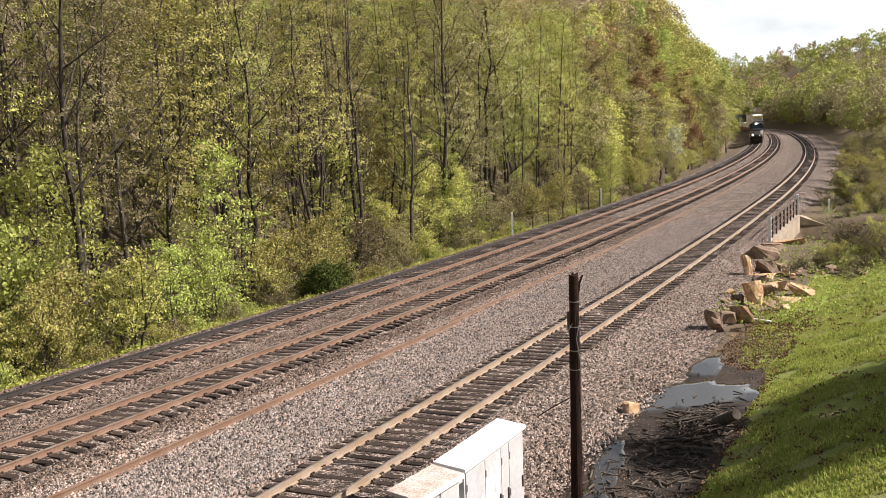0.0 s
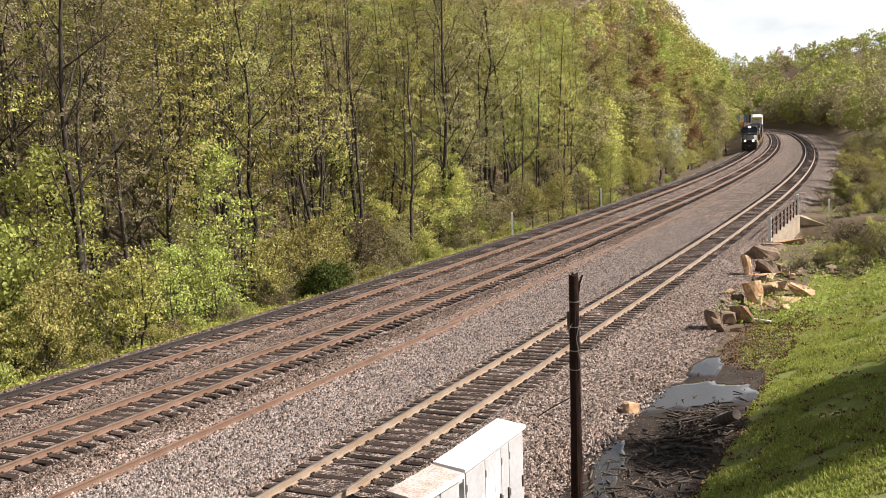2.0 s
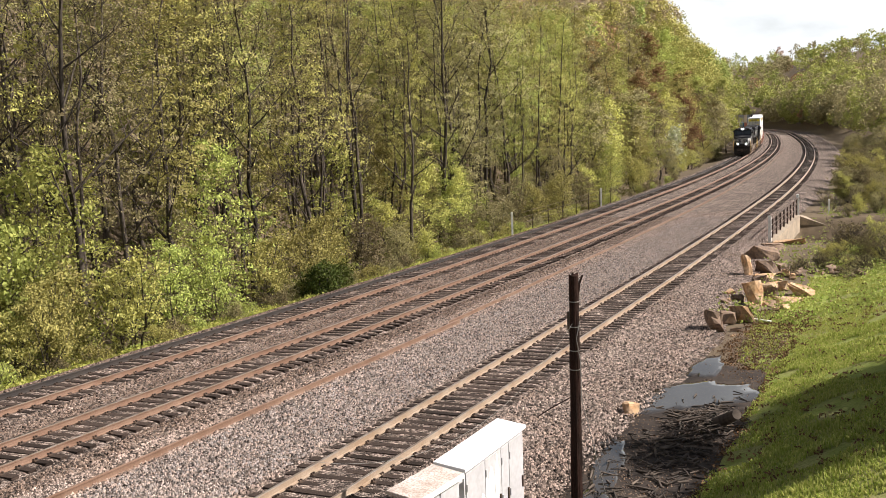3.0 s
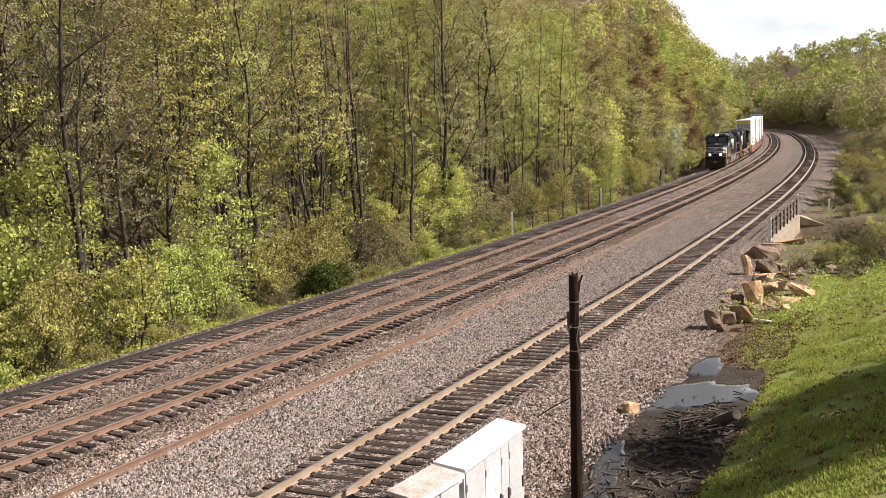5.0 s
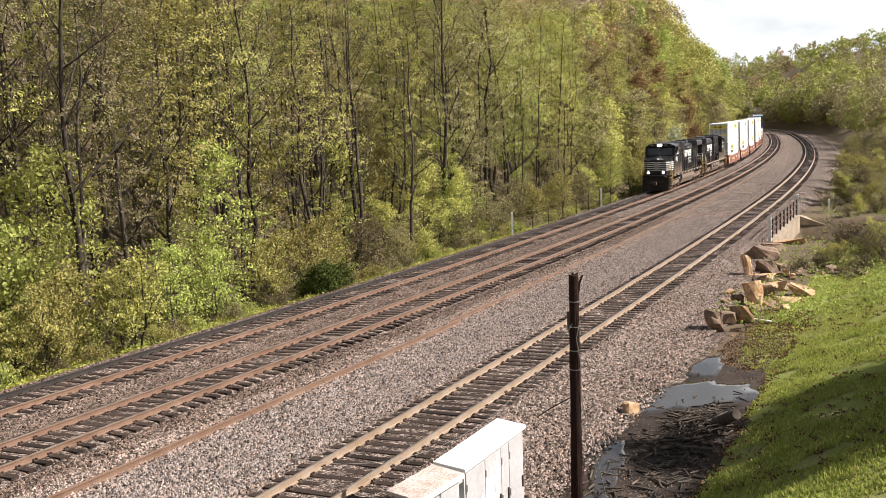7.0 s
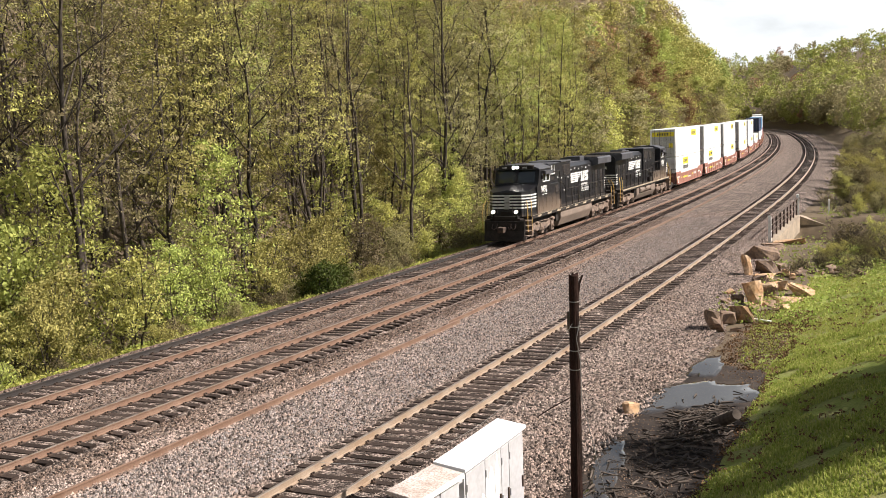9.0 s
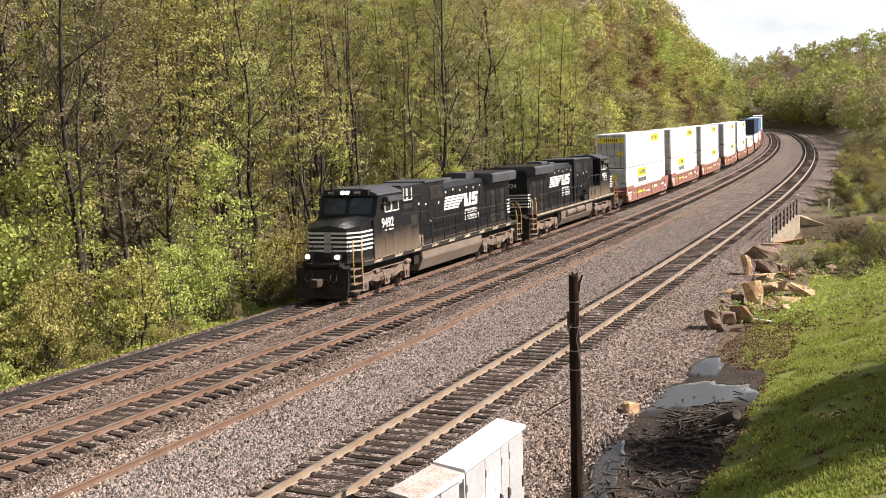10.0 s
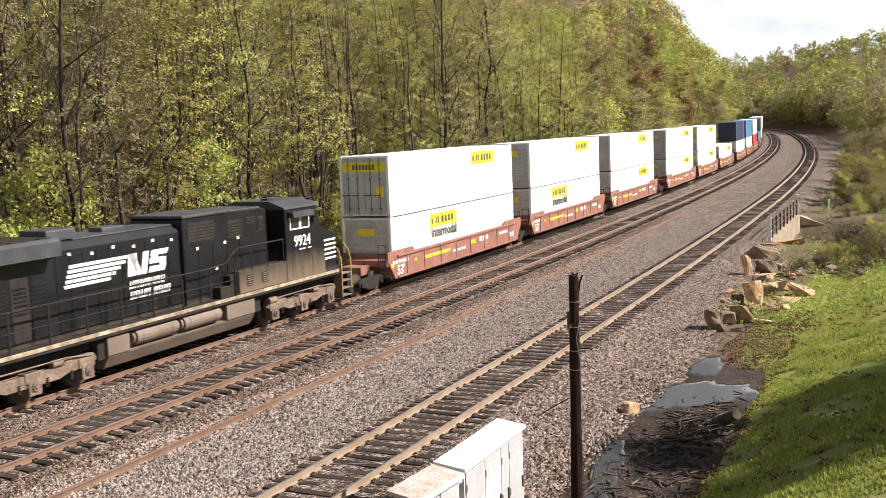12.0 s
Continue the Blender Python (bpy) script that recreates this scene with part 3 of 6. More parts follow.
def build_woods():
    r = random.Random(5)
    leafs = {"spring": "leaf_spring", "green": "leaf_green", "olive": "leaf_olive", "red": "leaf_red", "bare": "leaf_olive"}
    n = 0
    for i, (kind, leaf) in enumerate(leafs.items()):
        for v in range(2 if kind != "red" else 1):
            few = 0.22 if kind == "bare" else 1.0
            sort_of_tree(("near", kind, v), leaf, 100 + i * 10 + v, 18 + 2 * v, 0.19, 0.22, 17, 0.20, int(12500 * few), 0.09, twigs=8, rise=0.9, puff=1.0, outward=True)
            sort_of_tree(("mid", kind, v), leaf, 200 + i * 10 + v, 15 + 2 * v, 0.17, 0.12, 15, 0.26, int(5200 * max(few, 0.3)), 0.25, twigs=5, sides=5, rise=0.7, puff=1.1, outward=True)
    for v in range(3):
        sort_of_tree(("stem", v), ("leaf_olive", "leaf_spring", "leaf_green")[v], 400 + v, 19 + v, 0.13, 0.42, 10, 0.13, 2600, 0.09, twigs=6, rise=1.1, puff=1.0, outward=True)
    for v in range(3):
        sort_of_tree(("bush", v), ("leaf_green", "leaf_spring", "leaf_olive")[v], 300 + v, 4.2, 0.06, 0.05, 10, 0.34, 4600, 0.09, twigs=4, sides=4, rise=0.9, puff=0.9, stems=3)
        sort_of_tree(("shrub", v), ("leaf_green", "leaf_spring", "leaf_olive")[v], 330 + v, 1.6, 0.03, 0.03, 6, 0.45, 1500, 0.07, twigs=3, sides=3, rise=0.7, puff=1.0, stems=4)
    for v in range(3):
        sort_of_tree(("sapling", v), ("leaf_green", "leaf_spring", "leaf_olive")[v], 320 + v, 7.5, 0.055, 0.10, 16, 0.24, 3800, 0.10, twigs=4, sides=4, rise=0.6, puff=1.1, top=0.97)
    sort_of_tree(("bramble", 0), "leaf_olive", 350, 2.4, 0.022, 0.02, 10, 0.45, 500, 0.10, twigs=4, sides=3, rise=0.9, puff=1.0, stems=4)
    sort_of_tree(("shade", 0), "leaf_green", 360, 14, 0.2, 0.2, 18, 0.26, 12000, 0.2, twigs=6, rise=0.6, puff=1.2)
    sort_of_tree(("blossom", 0), "leaf_white", 351, 7.0, 0.10, 0.1, 12, 0.2, 1500, 0.28, twigs=4, sides=4, rise=0.9, puff=1.0)
    sort_of_tree(("dense", 0), "leaf_shade", 352, 2.0, 0.05, 0.02, 12, 0.5, 5200, 0.10, twigs=5, sides=3, rise=0.4, puff=1.1, stems=4)
    kinds = ("spring", "spring", "green", "olive", "olive", "bare", "bare", "bare")
    # the wood across the line: ranks of trees climbing the hillside
    for o0, step, s0, s1 in ((9.5, 3.9, -2, 100), (14.0, 4.3, 0, 105), (19.5, 4.6, 4, 110), (26, 5.2, 10, 115), (34, 6, 16, 120)):
        s = s0
        while s < s1:
            s += step * r.uniform(0.6, 1.4)
            o = o0 + r.uniform(-2.2, 2.2)
            a, d = azimuth(s, o)
            if -27 < a < 14:
                k = r.choice(kinds if s < 52 else ("spring", "spring", "green", "spring", "olive", "green", "bare"))
                v = r.randrange(2)
                plant(("near", k, v), "tree", TREE_LABELS[k], "tree", s, o, r.uniform(0.75, 1.15), r.uniform(0, 6.28), "woodland trees")
                n += 1
    # straight thin stems standing close between them
    for i in range(95):
        s, o = 1 + 88 * r.random() ** 1.2, r.uniform(8.5, 22)
        if -27 < azimuth(s, o)[0] < 14:
            plant(("stem", r.randrange(3)), "tree", "tall thin dark-stemmed tree with few small leaves", "tree", s, o, r.uniform(0.75, 1.1), r.uniform(0, 6.28), "woodland trees")
            n += 1
    for o0, step, s0, s1 in ((8.0, 4.2, 92, 330), (13.0, 5.0, 98, 335), (19.0, 6.5, 105, 340), (26.0, 7.5, 110, 340)):
        s = s0
        while s < s1:
            s += step * r.uniform(0.6, 1.4) * (1 + s / 300)
            o = o0 + r.uniform(-1.5, 2.0) - 1.5 * smooth(s, 150, 250)
            k = r.choice(("spring", "green", "green", "spring", "olive", "bare", "red"))
            if s > 225:
                FAR_TREES.append((s, o))
                continue
            v = 0 if k == "red" else r.randrange(2)
            plant(("mid", k, v), "tree", TREE_LABELS[k], "tree", s, o, r.uniform(0.65, 1.05) * (0.75 if o0 < 9 else 1.0) * (1 + 0.25 * smooth(s, 160, 260)), r.uniform(0, 6.28), "woodland trees")
            n += 1
    # where the line bends away, woods close the view
    for i in range(230):
        FAR_TREES.append((320 + 180 * r.random(), r.choice((r.uniform(-40, -17), r.uniform(-24, -17), r.uniform(6.5, 22)))))
    # right of the line, farther on
    for o0, step in ((-21.5, 4.5), (-26, 5.0), (-31, 5.5), (-38, 7), (-47, 9)):
        s = 78 if o0 < -24 else 190
        while s < 420:
            s += step * r.uniform(0.6, 1.4) * (1 + s / 400)
            o = o0 + r.uniform(-2.5, 2.0)
            a, d = azimuth(s, o)
            if a < 25:
                k = r.choice(("green", "spring", "olive", "olive", "bare", "green"))
                if s > 170:
                    FAR_TREES.append((s, o))
                    continue
                plant(("mid", k, r.randrange(2)), "tree", TREE_LABELS[k], "tree", s, o, r.uniform(0.45, 0.8), r.uniform(0, 6.28), "trees beyond the line")
                n += 1
    return n


def build_undergrowth():
    r = random.Random(9)
    # bushes at the wood's edge
    s = 0
    while s < 190:
        s += r.uniform(0.7, 1.7) * (1 + s / 70)
        o = 6.2 + r.uniform(-1.3, 4.5)
        if azimuth(s, o)[0] < -26:
            continue
        v = r.choice((0, 1, 1, 2))
        plant(("bush", v), "bush", ("leafy fresh green bush at the wood's edge", "yellow-green young bush at the wood's edge", "thin olive bush at the wood's edge")[v],
              "bush", s, o, r.uniform(0.3, 1.05), r.uniform(0, 6.28), "bushes along the line")
    s = 3
    while s < 120:
        s += r.uniform(0.5, 1.3) * (1 + s / 60)
        o = 3.9 + r.uniform(-0.3, 2.0)
        if azimuth(s, o)[0] < -26:
            continue
        v = r.choice((0, 1, 2))
        plant(("shrub", v), "shrub", "low leafy shrub beside the ballast", "shrub", s, o, r.uniform(0.4, 0.85), r.uniform(0, 6.28), "low shrubs along the line")
    plant(("bush", 0), "bush", "big bright green bush with dense leaves", "bush", 9.5, 7.6, 1.5, 1.0)
    plant(("bush", 1), "young_tree", "bushy young tree with bright yellow-green leaves", "tree", 13.0, 4.4, 0.95, 2.0)
    plant(("bush", 1), "young_tree", "slim young tree with yellow-green leaves", "tree", 8.8, 4.6, 0.9, 4.0)
    # two green bushes with the train's shade put into their leaf colour
    plant(("dense", 0), "evergreen_bush", "dense green bush beside the track in shaded leaf colour", "bush", 26.0, 3.6, 0.95, 0.5)
    plant(("dense", 0), "evergreen_bush", "dense green bush beside the track in shaded leaf colour", "bush", 28.0, 4.0, 0.8, 2.5)
    plant(("blossom", 0), "blossom_tree", "slim tree in white blossom", "tree", 140, 7.2, 1.0, 0.0)
    for i in range(80):
        s, o = 3 + 105 * r.random(), 7 + 18 * r.random() ** 1.3
        if azimuth(s, o)[0] < -26:
            continue
        v = r.choice((0, 1, 1, 2))
        plant(("sapling", v), "sapling", ("slender green sapling under the trees", "slender yellow-green sapling under the trees", "slender olive sapling under the trees")[v],
              "sapling", s, o, r.uniform(0.6, 1.2), r.uniform(0, 6.28), "saplings in the wood")
    for i in range(75):
        s = 66 + 110 * r.random()
        o = -16.9 - r.random() * 4 - 0.5 * smooth(s, 90, 140)
        k, nm, lab = r.choice(((("bramble", 0), "bramble", "tangled bramble with thin bare brown stems"), (("bramble", 0), "bramble", "tangled bramble with thin bare brown stems"), (("bush", 2), "bush", "thin olive bush beside the ballast"), (("shrub", 1), "shrub", "low yellow-green shrub beside the ballast")))
        plant(k, nm, lab, nm, s, o, r.uniform(0.4, 0.9), r.uniform(0, 6.28), "scrub beyond the rocks")
    for i in range(16):
        s, o = r.uniform(33, 46), r.uniform(-23.5, -19.0)
        k, nm, lab = r.choice(((("bramble", 0), "bramble", "tangled bramble with thin bare brown stems"), (("shrub", 1), "shrub", "low yellow-green shrub behind the rocks"), (("shrub", 2), "shrub", "low olive shrub behind the rocks")))
        plant(k, nm, lab, nm, s, o, r.uniform(0.45, 0.8), r.uniform(0, 6.28), "scrub beyond the rocks")
    for i in range(26):
        plant(("bramble", 0), "bramble", "tangled bramble with thin bare brown stems", "bramble", r.gauss(36.5, 1.6), r.uniform(-22, -17.8), r.uniform(0.2, 0.4), r.uniform(0, 6.28), "scrub beyond the rocks")
    # brambles and thin bushes right of the line
    for i in range(170):
        s = 39 + 130 * r.random() ** 1.2
        o = -17.6 - r.random() * 12 - 2.2 * smooth(s, 60, 40)
        a = azimuth(s, o)[0]
        if a > 25:
            continue
        k, lab, cat, nm = r.choice(((("bramble", 0), "tangled bramble with thin bare brown stems", "bramble", "bramble"), (("bush", 2), "thin olive bush on rough ground", "bush", "bush"),
                                    (("shrub", 1), "low yellow-green shrub on rough ground", "shrub", "shrub"), (("bush", 1), "yellow-green young bush on rough ground", "bush", "bush")))
        plant(k, nm, lab, cat, s, o, r.uniform(0.5, 1.1) * (1 + 0.45 * smooth(-o, 20, 27)) * (1 - 0.6 * smooth(s, 85, 60) * smooth(o, -25, -21)), r.uniform(0, 6.28), "scrub beyond the rocks")


FAR_SORTS = ("far_green", "far_spring", "far_olive", "far_brown")
FAR_WORDS = {"far_green": "fresh green", "far_spring": "yellow-green", "far_olive": "dull olive", "far_brown": "reddish-brown budding"}


def far_woods(name, words, spots, leaves, size, tall, seed, weights):
    """Distant treetops, one joined mesh for each sort: crowns of many leafy lobes, their leaves turned outwards."""
    r = np.random.default_rng(seed)
    made = {k: ([], []) for k in FAR_SORTS}
    for s, o in spots:
        # neighbours tend to be of one sort
        drift = 0.5 + 0.5 * float(ripple(s, o, 14, seed))
        sort = FAR_SORTS[int(np.searchsorted(np.cumsum(weights), (0.55 * drift + 0.45 * r.random()) * sum(weights) * 0.999))]
        h = tall * r.uniform(0.6, 1.2)
        n_lobes = 16
        d = r.normal(size=(n_lobes, 3))
        d /= np.linalg.norm(d, axis=1, keepdims=True)
        lobes = d * np.array([0.25, 0.25, 0.30]) * h * r.uniform(0.5, 1.0, (n_lobes, 1)) + np.array([0, 0, 0.60 * h])
        rad = h * r.uniform(0.07, 0.14, n_lobes)
        # finer leaves on the trees that stand nearer
        near = float(np.clip(azimuth(s, o)[1] / 260, 0.35, 1.25))
        count = int(leaves / near ** 1.4)
        pick = r.integers(0, n_lobes, count)
        out = r.normal(size=(count, 3)) + d[pick] * 0.7 + np.array([0, 0, 0.25])
        out /= np.linalg.norm(out, axis=1, keepdims=True)
        c = lobes[pick] + out * (rad[pick] * r.uniform(0.55, 1.2, count))[:, None] + plan(s, o, float(land(s, o)))
        face = out + r.normal(size=(count, 3)) * 0.45
        face /= np.linalg.norm(face, axis=1, keepdims=True)
        u = np.cross(face, r.normal(size=(count, 3)))
        u /= np.linalg.norm(u, axis=1, keepdims=True) + 1e-9
        w = np.cross(face, u)
        k = (size * near * r.uniform(0.5, 1.3, count))[:, None]
        v = np.stack([c - u * k * 0.7, c + w * k * 0.45, c + u * k * 0.7, c - w * k * 0.45], 1).reshape(-1, 3)
        vs, fs = made[sort]
        fs.append(np.arange(len(v)).reshape(-1, 4) + sum(len(x) for x in vs))
        vs.append(v)
    for sort, (vs, fs) in made.items():
        if vs:
            tagged(new(name, mesh_of(name, np.concatenate(vs), np.concatenate(fs), M[sort], False)), FAR_WORDS[sort] + " " + words, "woods", kind="stuff")


def build_far_woods():
    r = random.Random(21)
    up, on = [], []
    for i in range(2600):
        s, o = r.uniform(40, 560), 24 + 99 * r.random() ** 1.3
        a, d = azimuth(s, o)
        if -25 < a < 17 and len(up) < 640:
            up.append((s, o))
    for i in range(1500):
        s, o = 330 + 600 * r.random(), r.choice((r.uniform(6, 90), r.uniform(-150, -19)))
        a, d = azimuth(s, o)
        if 9 < a < 26:
            on.append((s, o))
    left = [(s, o + 4.5) for s, o in FAR_TREES if o > 0]
    right = [(s, o - 1.5) for s, o in FAR_TREES if o < 0]
    far_woods("cutting_woods", "spring trees on the steep side of the cutting", left, 1100, 0.36, 15, 5, (4, 4, 2, 1))
    far_woods("bend_woods", "trees along the line where it bends away", right, 1000, 0.38, 13, 6, (3, 2, 4, 2))
    far_woods("hillside_woods", "spring trees covering the steep hillside", up, 360, 0.55, 15, 3, (4, 3, 3, 3))
    far_woods("distant_woods", "distant trees closing the valley", on, 300, 0.62, 13, 4, (3, 3, 3, 2))


# ---- the train ----
SPEED = 22.096


def ride(s0, ahead, back, t, flip=False):
    """Pose of a vehicle that stands on bogies ahead and back metres behind s0, where its leading end is at 12 s."""
    s = s0 + SPEED * (12.0 - t)
    a, b = spot(s + ahead, 0), spot(s + back, 0)
    d = (b - a).normalized()
    x = -d if flip else d
    y = Vector((0, 0, 1)).cross(x).normalized()
    z = x.cross(y)
    p = a - d * ahead + (d * (ahead + back) if flip else Vector())
    return Matrix.Translation(p) @ Matrix((x, y, z)).transposed().to_4x4()


RIDERS, WHEELS = [], []


def dusty(name, paint, dust, low, high, rough=0.45):
    """Paint with road dust thick along the bottom, streaked upwards."""
    m = shader(name, paint, rough, spec=0.4, color2=tuple(c * 1.5 + 0.003 for c in paint), scale=1.5, fine=tuple(c * 0.8 + 0.009 for c in paint), fine_scale=12, fine_amount=0.4)
    n, l = m.node_tree.nodes, m.node_tree.links
    p = n["Principled BSDF"]
    old = p.inputs["Base Color"].links[0].from_socket
    tc, sep = n.new("ShaderNodeTexCoord"), n.new("ShaderNodeSeparateXYZ")
    l.new(tc.outputs["Object"], sep.inputs[0])
    mp, nz = n.new("ShaderNodeMapping"), n.new("ShaderNodeTexNoise")
    mp.inputs["Scale"].default_value = (3, 3, 0.6)
    nz.inputs["Scale"].default_value, nz.inputs["Detail"].default_value = 1.6, 5
    l.new(tc.outputs["Object"], mp.inputs[0])
    l.new(mp.outputs[0], nz.inputs["Vector"])
    add = n.new("ShaderNodeMath")
    add.operation = "MULTIPLY_ADD"
    l.new(nz.outputs[0], add.inputs[0])
    add.inputs[1].default_value = -(high - low) * 0.9
    l.new(sep.outputs["Z"], add.inputs[2])
    mr = n.new("ShaderNodeMapRange")
    mr.inputs[1].default_value, mr.inputs[2].default_value, mr.inputs[3].default_value, mr.inputs[4].default_value = low - 0.3, high - 0.3, 0.9, 0.0
    l.new(add.outputs[0], mr.inputs[0])
    x = n.new("ShaderNodeMix")
    x.data_type = "RGBA"
    l.new(mr.outputs[0], x.inputs[0])
    l.new(old, x.inputs[6])
    x.inputs[7].default_value = (*dust, 1)
    l.new(x.outputs[2], p.inputs["Base Color"])
    return m


def glow(name, color, strength):
    m = bpy.data.materials.new(name)
    m.use_nodes = True
    p = m.node_tree.nodes["Principled BSDF"]
    p.inputs["Emission Color"].default_value, p.inputs["Emission Strength"].default_value = (*color, 1), strength
    return m


def glass(name, tint, rough=0.04, coat=0.6):
    m = bpy.data.materials.new(name)
    m.use_nodes = True
    p = m.node_tree.nodes["Principled BSDF"]
    p.inputs["Base Color"].default_value, p.inputs["Roughness"].default_value = (*tint, 1), rough
    p.inputs["IOR"].default_value = 1.5
    p.inputs["Coat Weight"].default_value = coat
    return m


M["loco_black"] = dusty("loco_black", (0.0055, 0.0055, 0.007), (0.12, 0.09, 0.07), 1.4, 1.9, 0.38)
M["cab_black"] = dusty("cab_black", (0.0055, 0.0055, 0.007), (0.17, 0.125, 0.09), 1.5, 2.6, 0.38)
M["loco_roof"] = shader("loco_roof", (0.040, 0.041, 0.047), 0.5, color2=(0.075, 0.075, 0.085), scale=1.2, fine=(0.03, 0.03, 0.033), fine_scale=20)
M["frame_dust"] = shader("frame_dust", (0.27, 0.19, 0.14), 0.85, color2=(0.13, 0.092, 0.07), scale=2.5, fine=(0.05, 0.04, 0.034), fine_scale=18, fine_amount=0.6, bump=0.3)
M["tank_dust"] = shader("tank_dust", (0.20, 0.148, 0.115), 0.7, color2=(0.14, 0.105, 0.08), scale=0.9, stretch=(1, 1, 3), fine=(0.10, 0.08, 0.06), fine_scale=14, fine_amount=0.4)
M["grime"] = shader("grime", (0.010, 0.009, 0.009), 0.8, spec=0.25, color2=(0.028, 0.022, 0.018), scale=3, fine=(0.055, 0.042, 0.032), fine_scale=25, fine_amount=0.35)
M["stripe_white"] = shader("stripe_white", (0.72, 0.72, 0.70), 0.5, color2=(0.60, 0.59, 0.56), scale=3, fine=(0.5, 0.48, 0.44), fine_scale=25, fine_amount=0.3)
M["stripe_cream"] = shader("stripe_cream", (0.50, 0.42, 0.30), 0.6, color2=(0.20, 0.15, 0.10), scale=3.5, fine=(0.15, 0.12, 0.09), fine_scale=20, fine_amount=0.5)
M["rail_yellow"] = shader("rail_yellow", (0.62, 0.40, 0.10), 0.55, color2=(0.45, 0.30, 0.10), scale=5)
M["steel_wheel"] = shader("steel_wheel", (0.13, 0.10, 0.085), 0.6, 0.5, color2=(0.07, 0.055, 0.045), scale=4)
M["glass_dark"] = glass("glass_dark", (0.02, 0.025, 0.025))
M["lamp"] = glow("lamp", (1.0, 0.93, 0.82), 40.0)
M["box_white"] = shader("box_white", (0.76, 0.76, 0.75), 0.45, color2=(0.70, 0.70, 0.69), scale=0.6, fine=(0.60, 0.59, 0.57), fine_scale=5, fine_amount=0.25)
# plain grey; also tones the leading ends of white containers as if shaded
M["box_grey"] = shader("box_grey", (0.50, 0.49, 0.48), 0.55, color2=(0.33, 0.32, 0.31), scale=1.0, fine=(0.25, 0.23, 0.2), fine_scale=9, fine_amount=0.35)
M["box_navy"] = shader("box_navy", (0.02, 0.03, 0.075), 0.5, color2=(0.03, 0.04, 0.09), scale=1)
M["box_blue"] = shader("box_blue", (0.05, 0.17, 0.33), 0.5, color2=(0.07, 0.2, 0.36), scale=1)
M["box_red"] = shader("box_red", (0.45, 0.04, 0.03), 0.5, color2=(0.38, 0.04, 0.03), scale=1)
M["label_yellow"] = shader("label_yellow", (0.80, 0.66, 0.02), 0.5, color2=(0.72, 0.58, 0.03), scale=3)
M["label_dark"] = shader("label_dark", (0.05, 0.05, 0.045), 0.6, color2=(0.09, 0.085, 0.075), scale=6)
M["well_red"] = shader("well_red", (0.27, 0.095, 0.065), 0.75, color2=(0.17, 0.07, 0.05), scale=1.3, fine=(0.36, 0.23, 0.18), fine_scale=9, fine_amount=0.35, bump=0.1)


def lettering(name, words, size, m, mat, parent, label=""):
    cu = bpy.data.curves.new(name, "FONT")
    cu.body, cu.size, cu.extrude, cu.offset = words, size, 0.004, size * 0.018
    tmp = bpy.data.objects.new(name, cu)
    scene.collection.objects.link(tmp)
    dg = bpy.context.evaluated_depsgraph_get()
    me = bpy.data.meshes.new_from_object(tmp.evaluated_get(dg))
    bpy.data.objects.remove(tmp)
    me.materials.clear()
    me.materials.append(mat)
    return part(name, me, None, parent, label, m)


def upright(x, y, z, near):
    """A pose for writing on a side: it reads along the side that faces -y, or the one that faces +y."""
    if near:
        return Matrix.Translation((x, y, z)) @ Matrix.Rotation(radians(90), 4, "X")
    return Matrix.Translation((x, y, z)) @ Matrix.Rotation(radians(180), 4, "Z") @ Matrix.Rotation(radians(90), 4, "X")


def slanted(bm, x0, x1, z0, z1, y, lean, thick=0.006):
    """A thin slanted bar lying on the plane y."""
    d = thick if y > 0 else -thick
    q = [(x0, z0), (x1, z0), (x1 + lean, z1), (x0 + lean, z1)]
    prism(bm, q, y, y + d)


def wheelset(parent, x, r, name="wheelset"):
    bm = fresh()
    ring(bm, (0, 0, 0), (0, 1, 0), 0.09, 1.6, 10)
    for y in (-0.745, 0.745):
        ring(bm, (0, y, 0), (0, 1, 0), r, 0.13, 28)
        ring(bm, (0, y * 0.93, 0), (0, 1, 0), r + 0.028, 0.03, 28)
        ring(bm, (0, y * 1.09, 0), (0, 1, 0), r * 0.78, 0.02, 24)
        for k in range(6):
            a = k * math.pi / 3
            ring(bm, (math.cos(a) * r * 0.5, y * 1.11, math.sin(a) * r * 0.5), (0, 1, 0), 0.05, 0.03, 8)
    ob = part(name, bm, M["steel_wheel"], parent, m=Matrix.Translation((x, 0, r)))
    WHEELS.append((ob, x, r))
    return ob


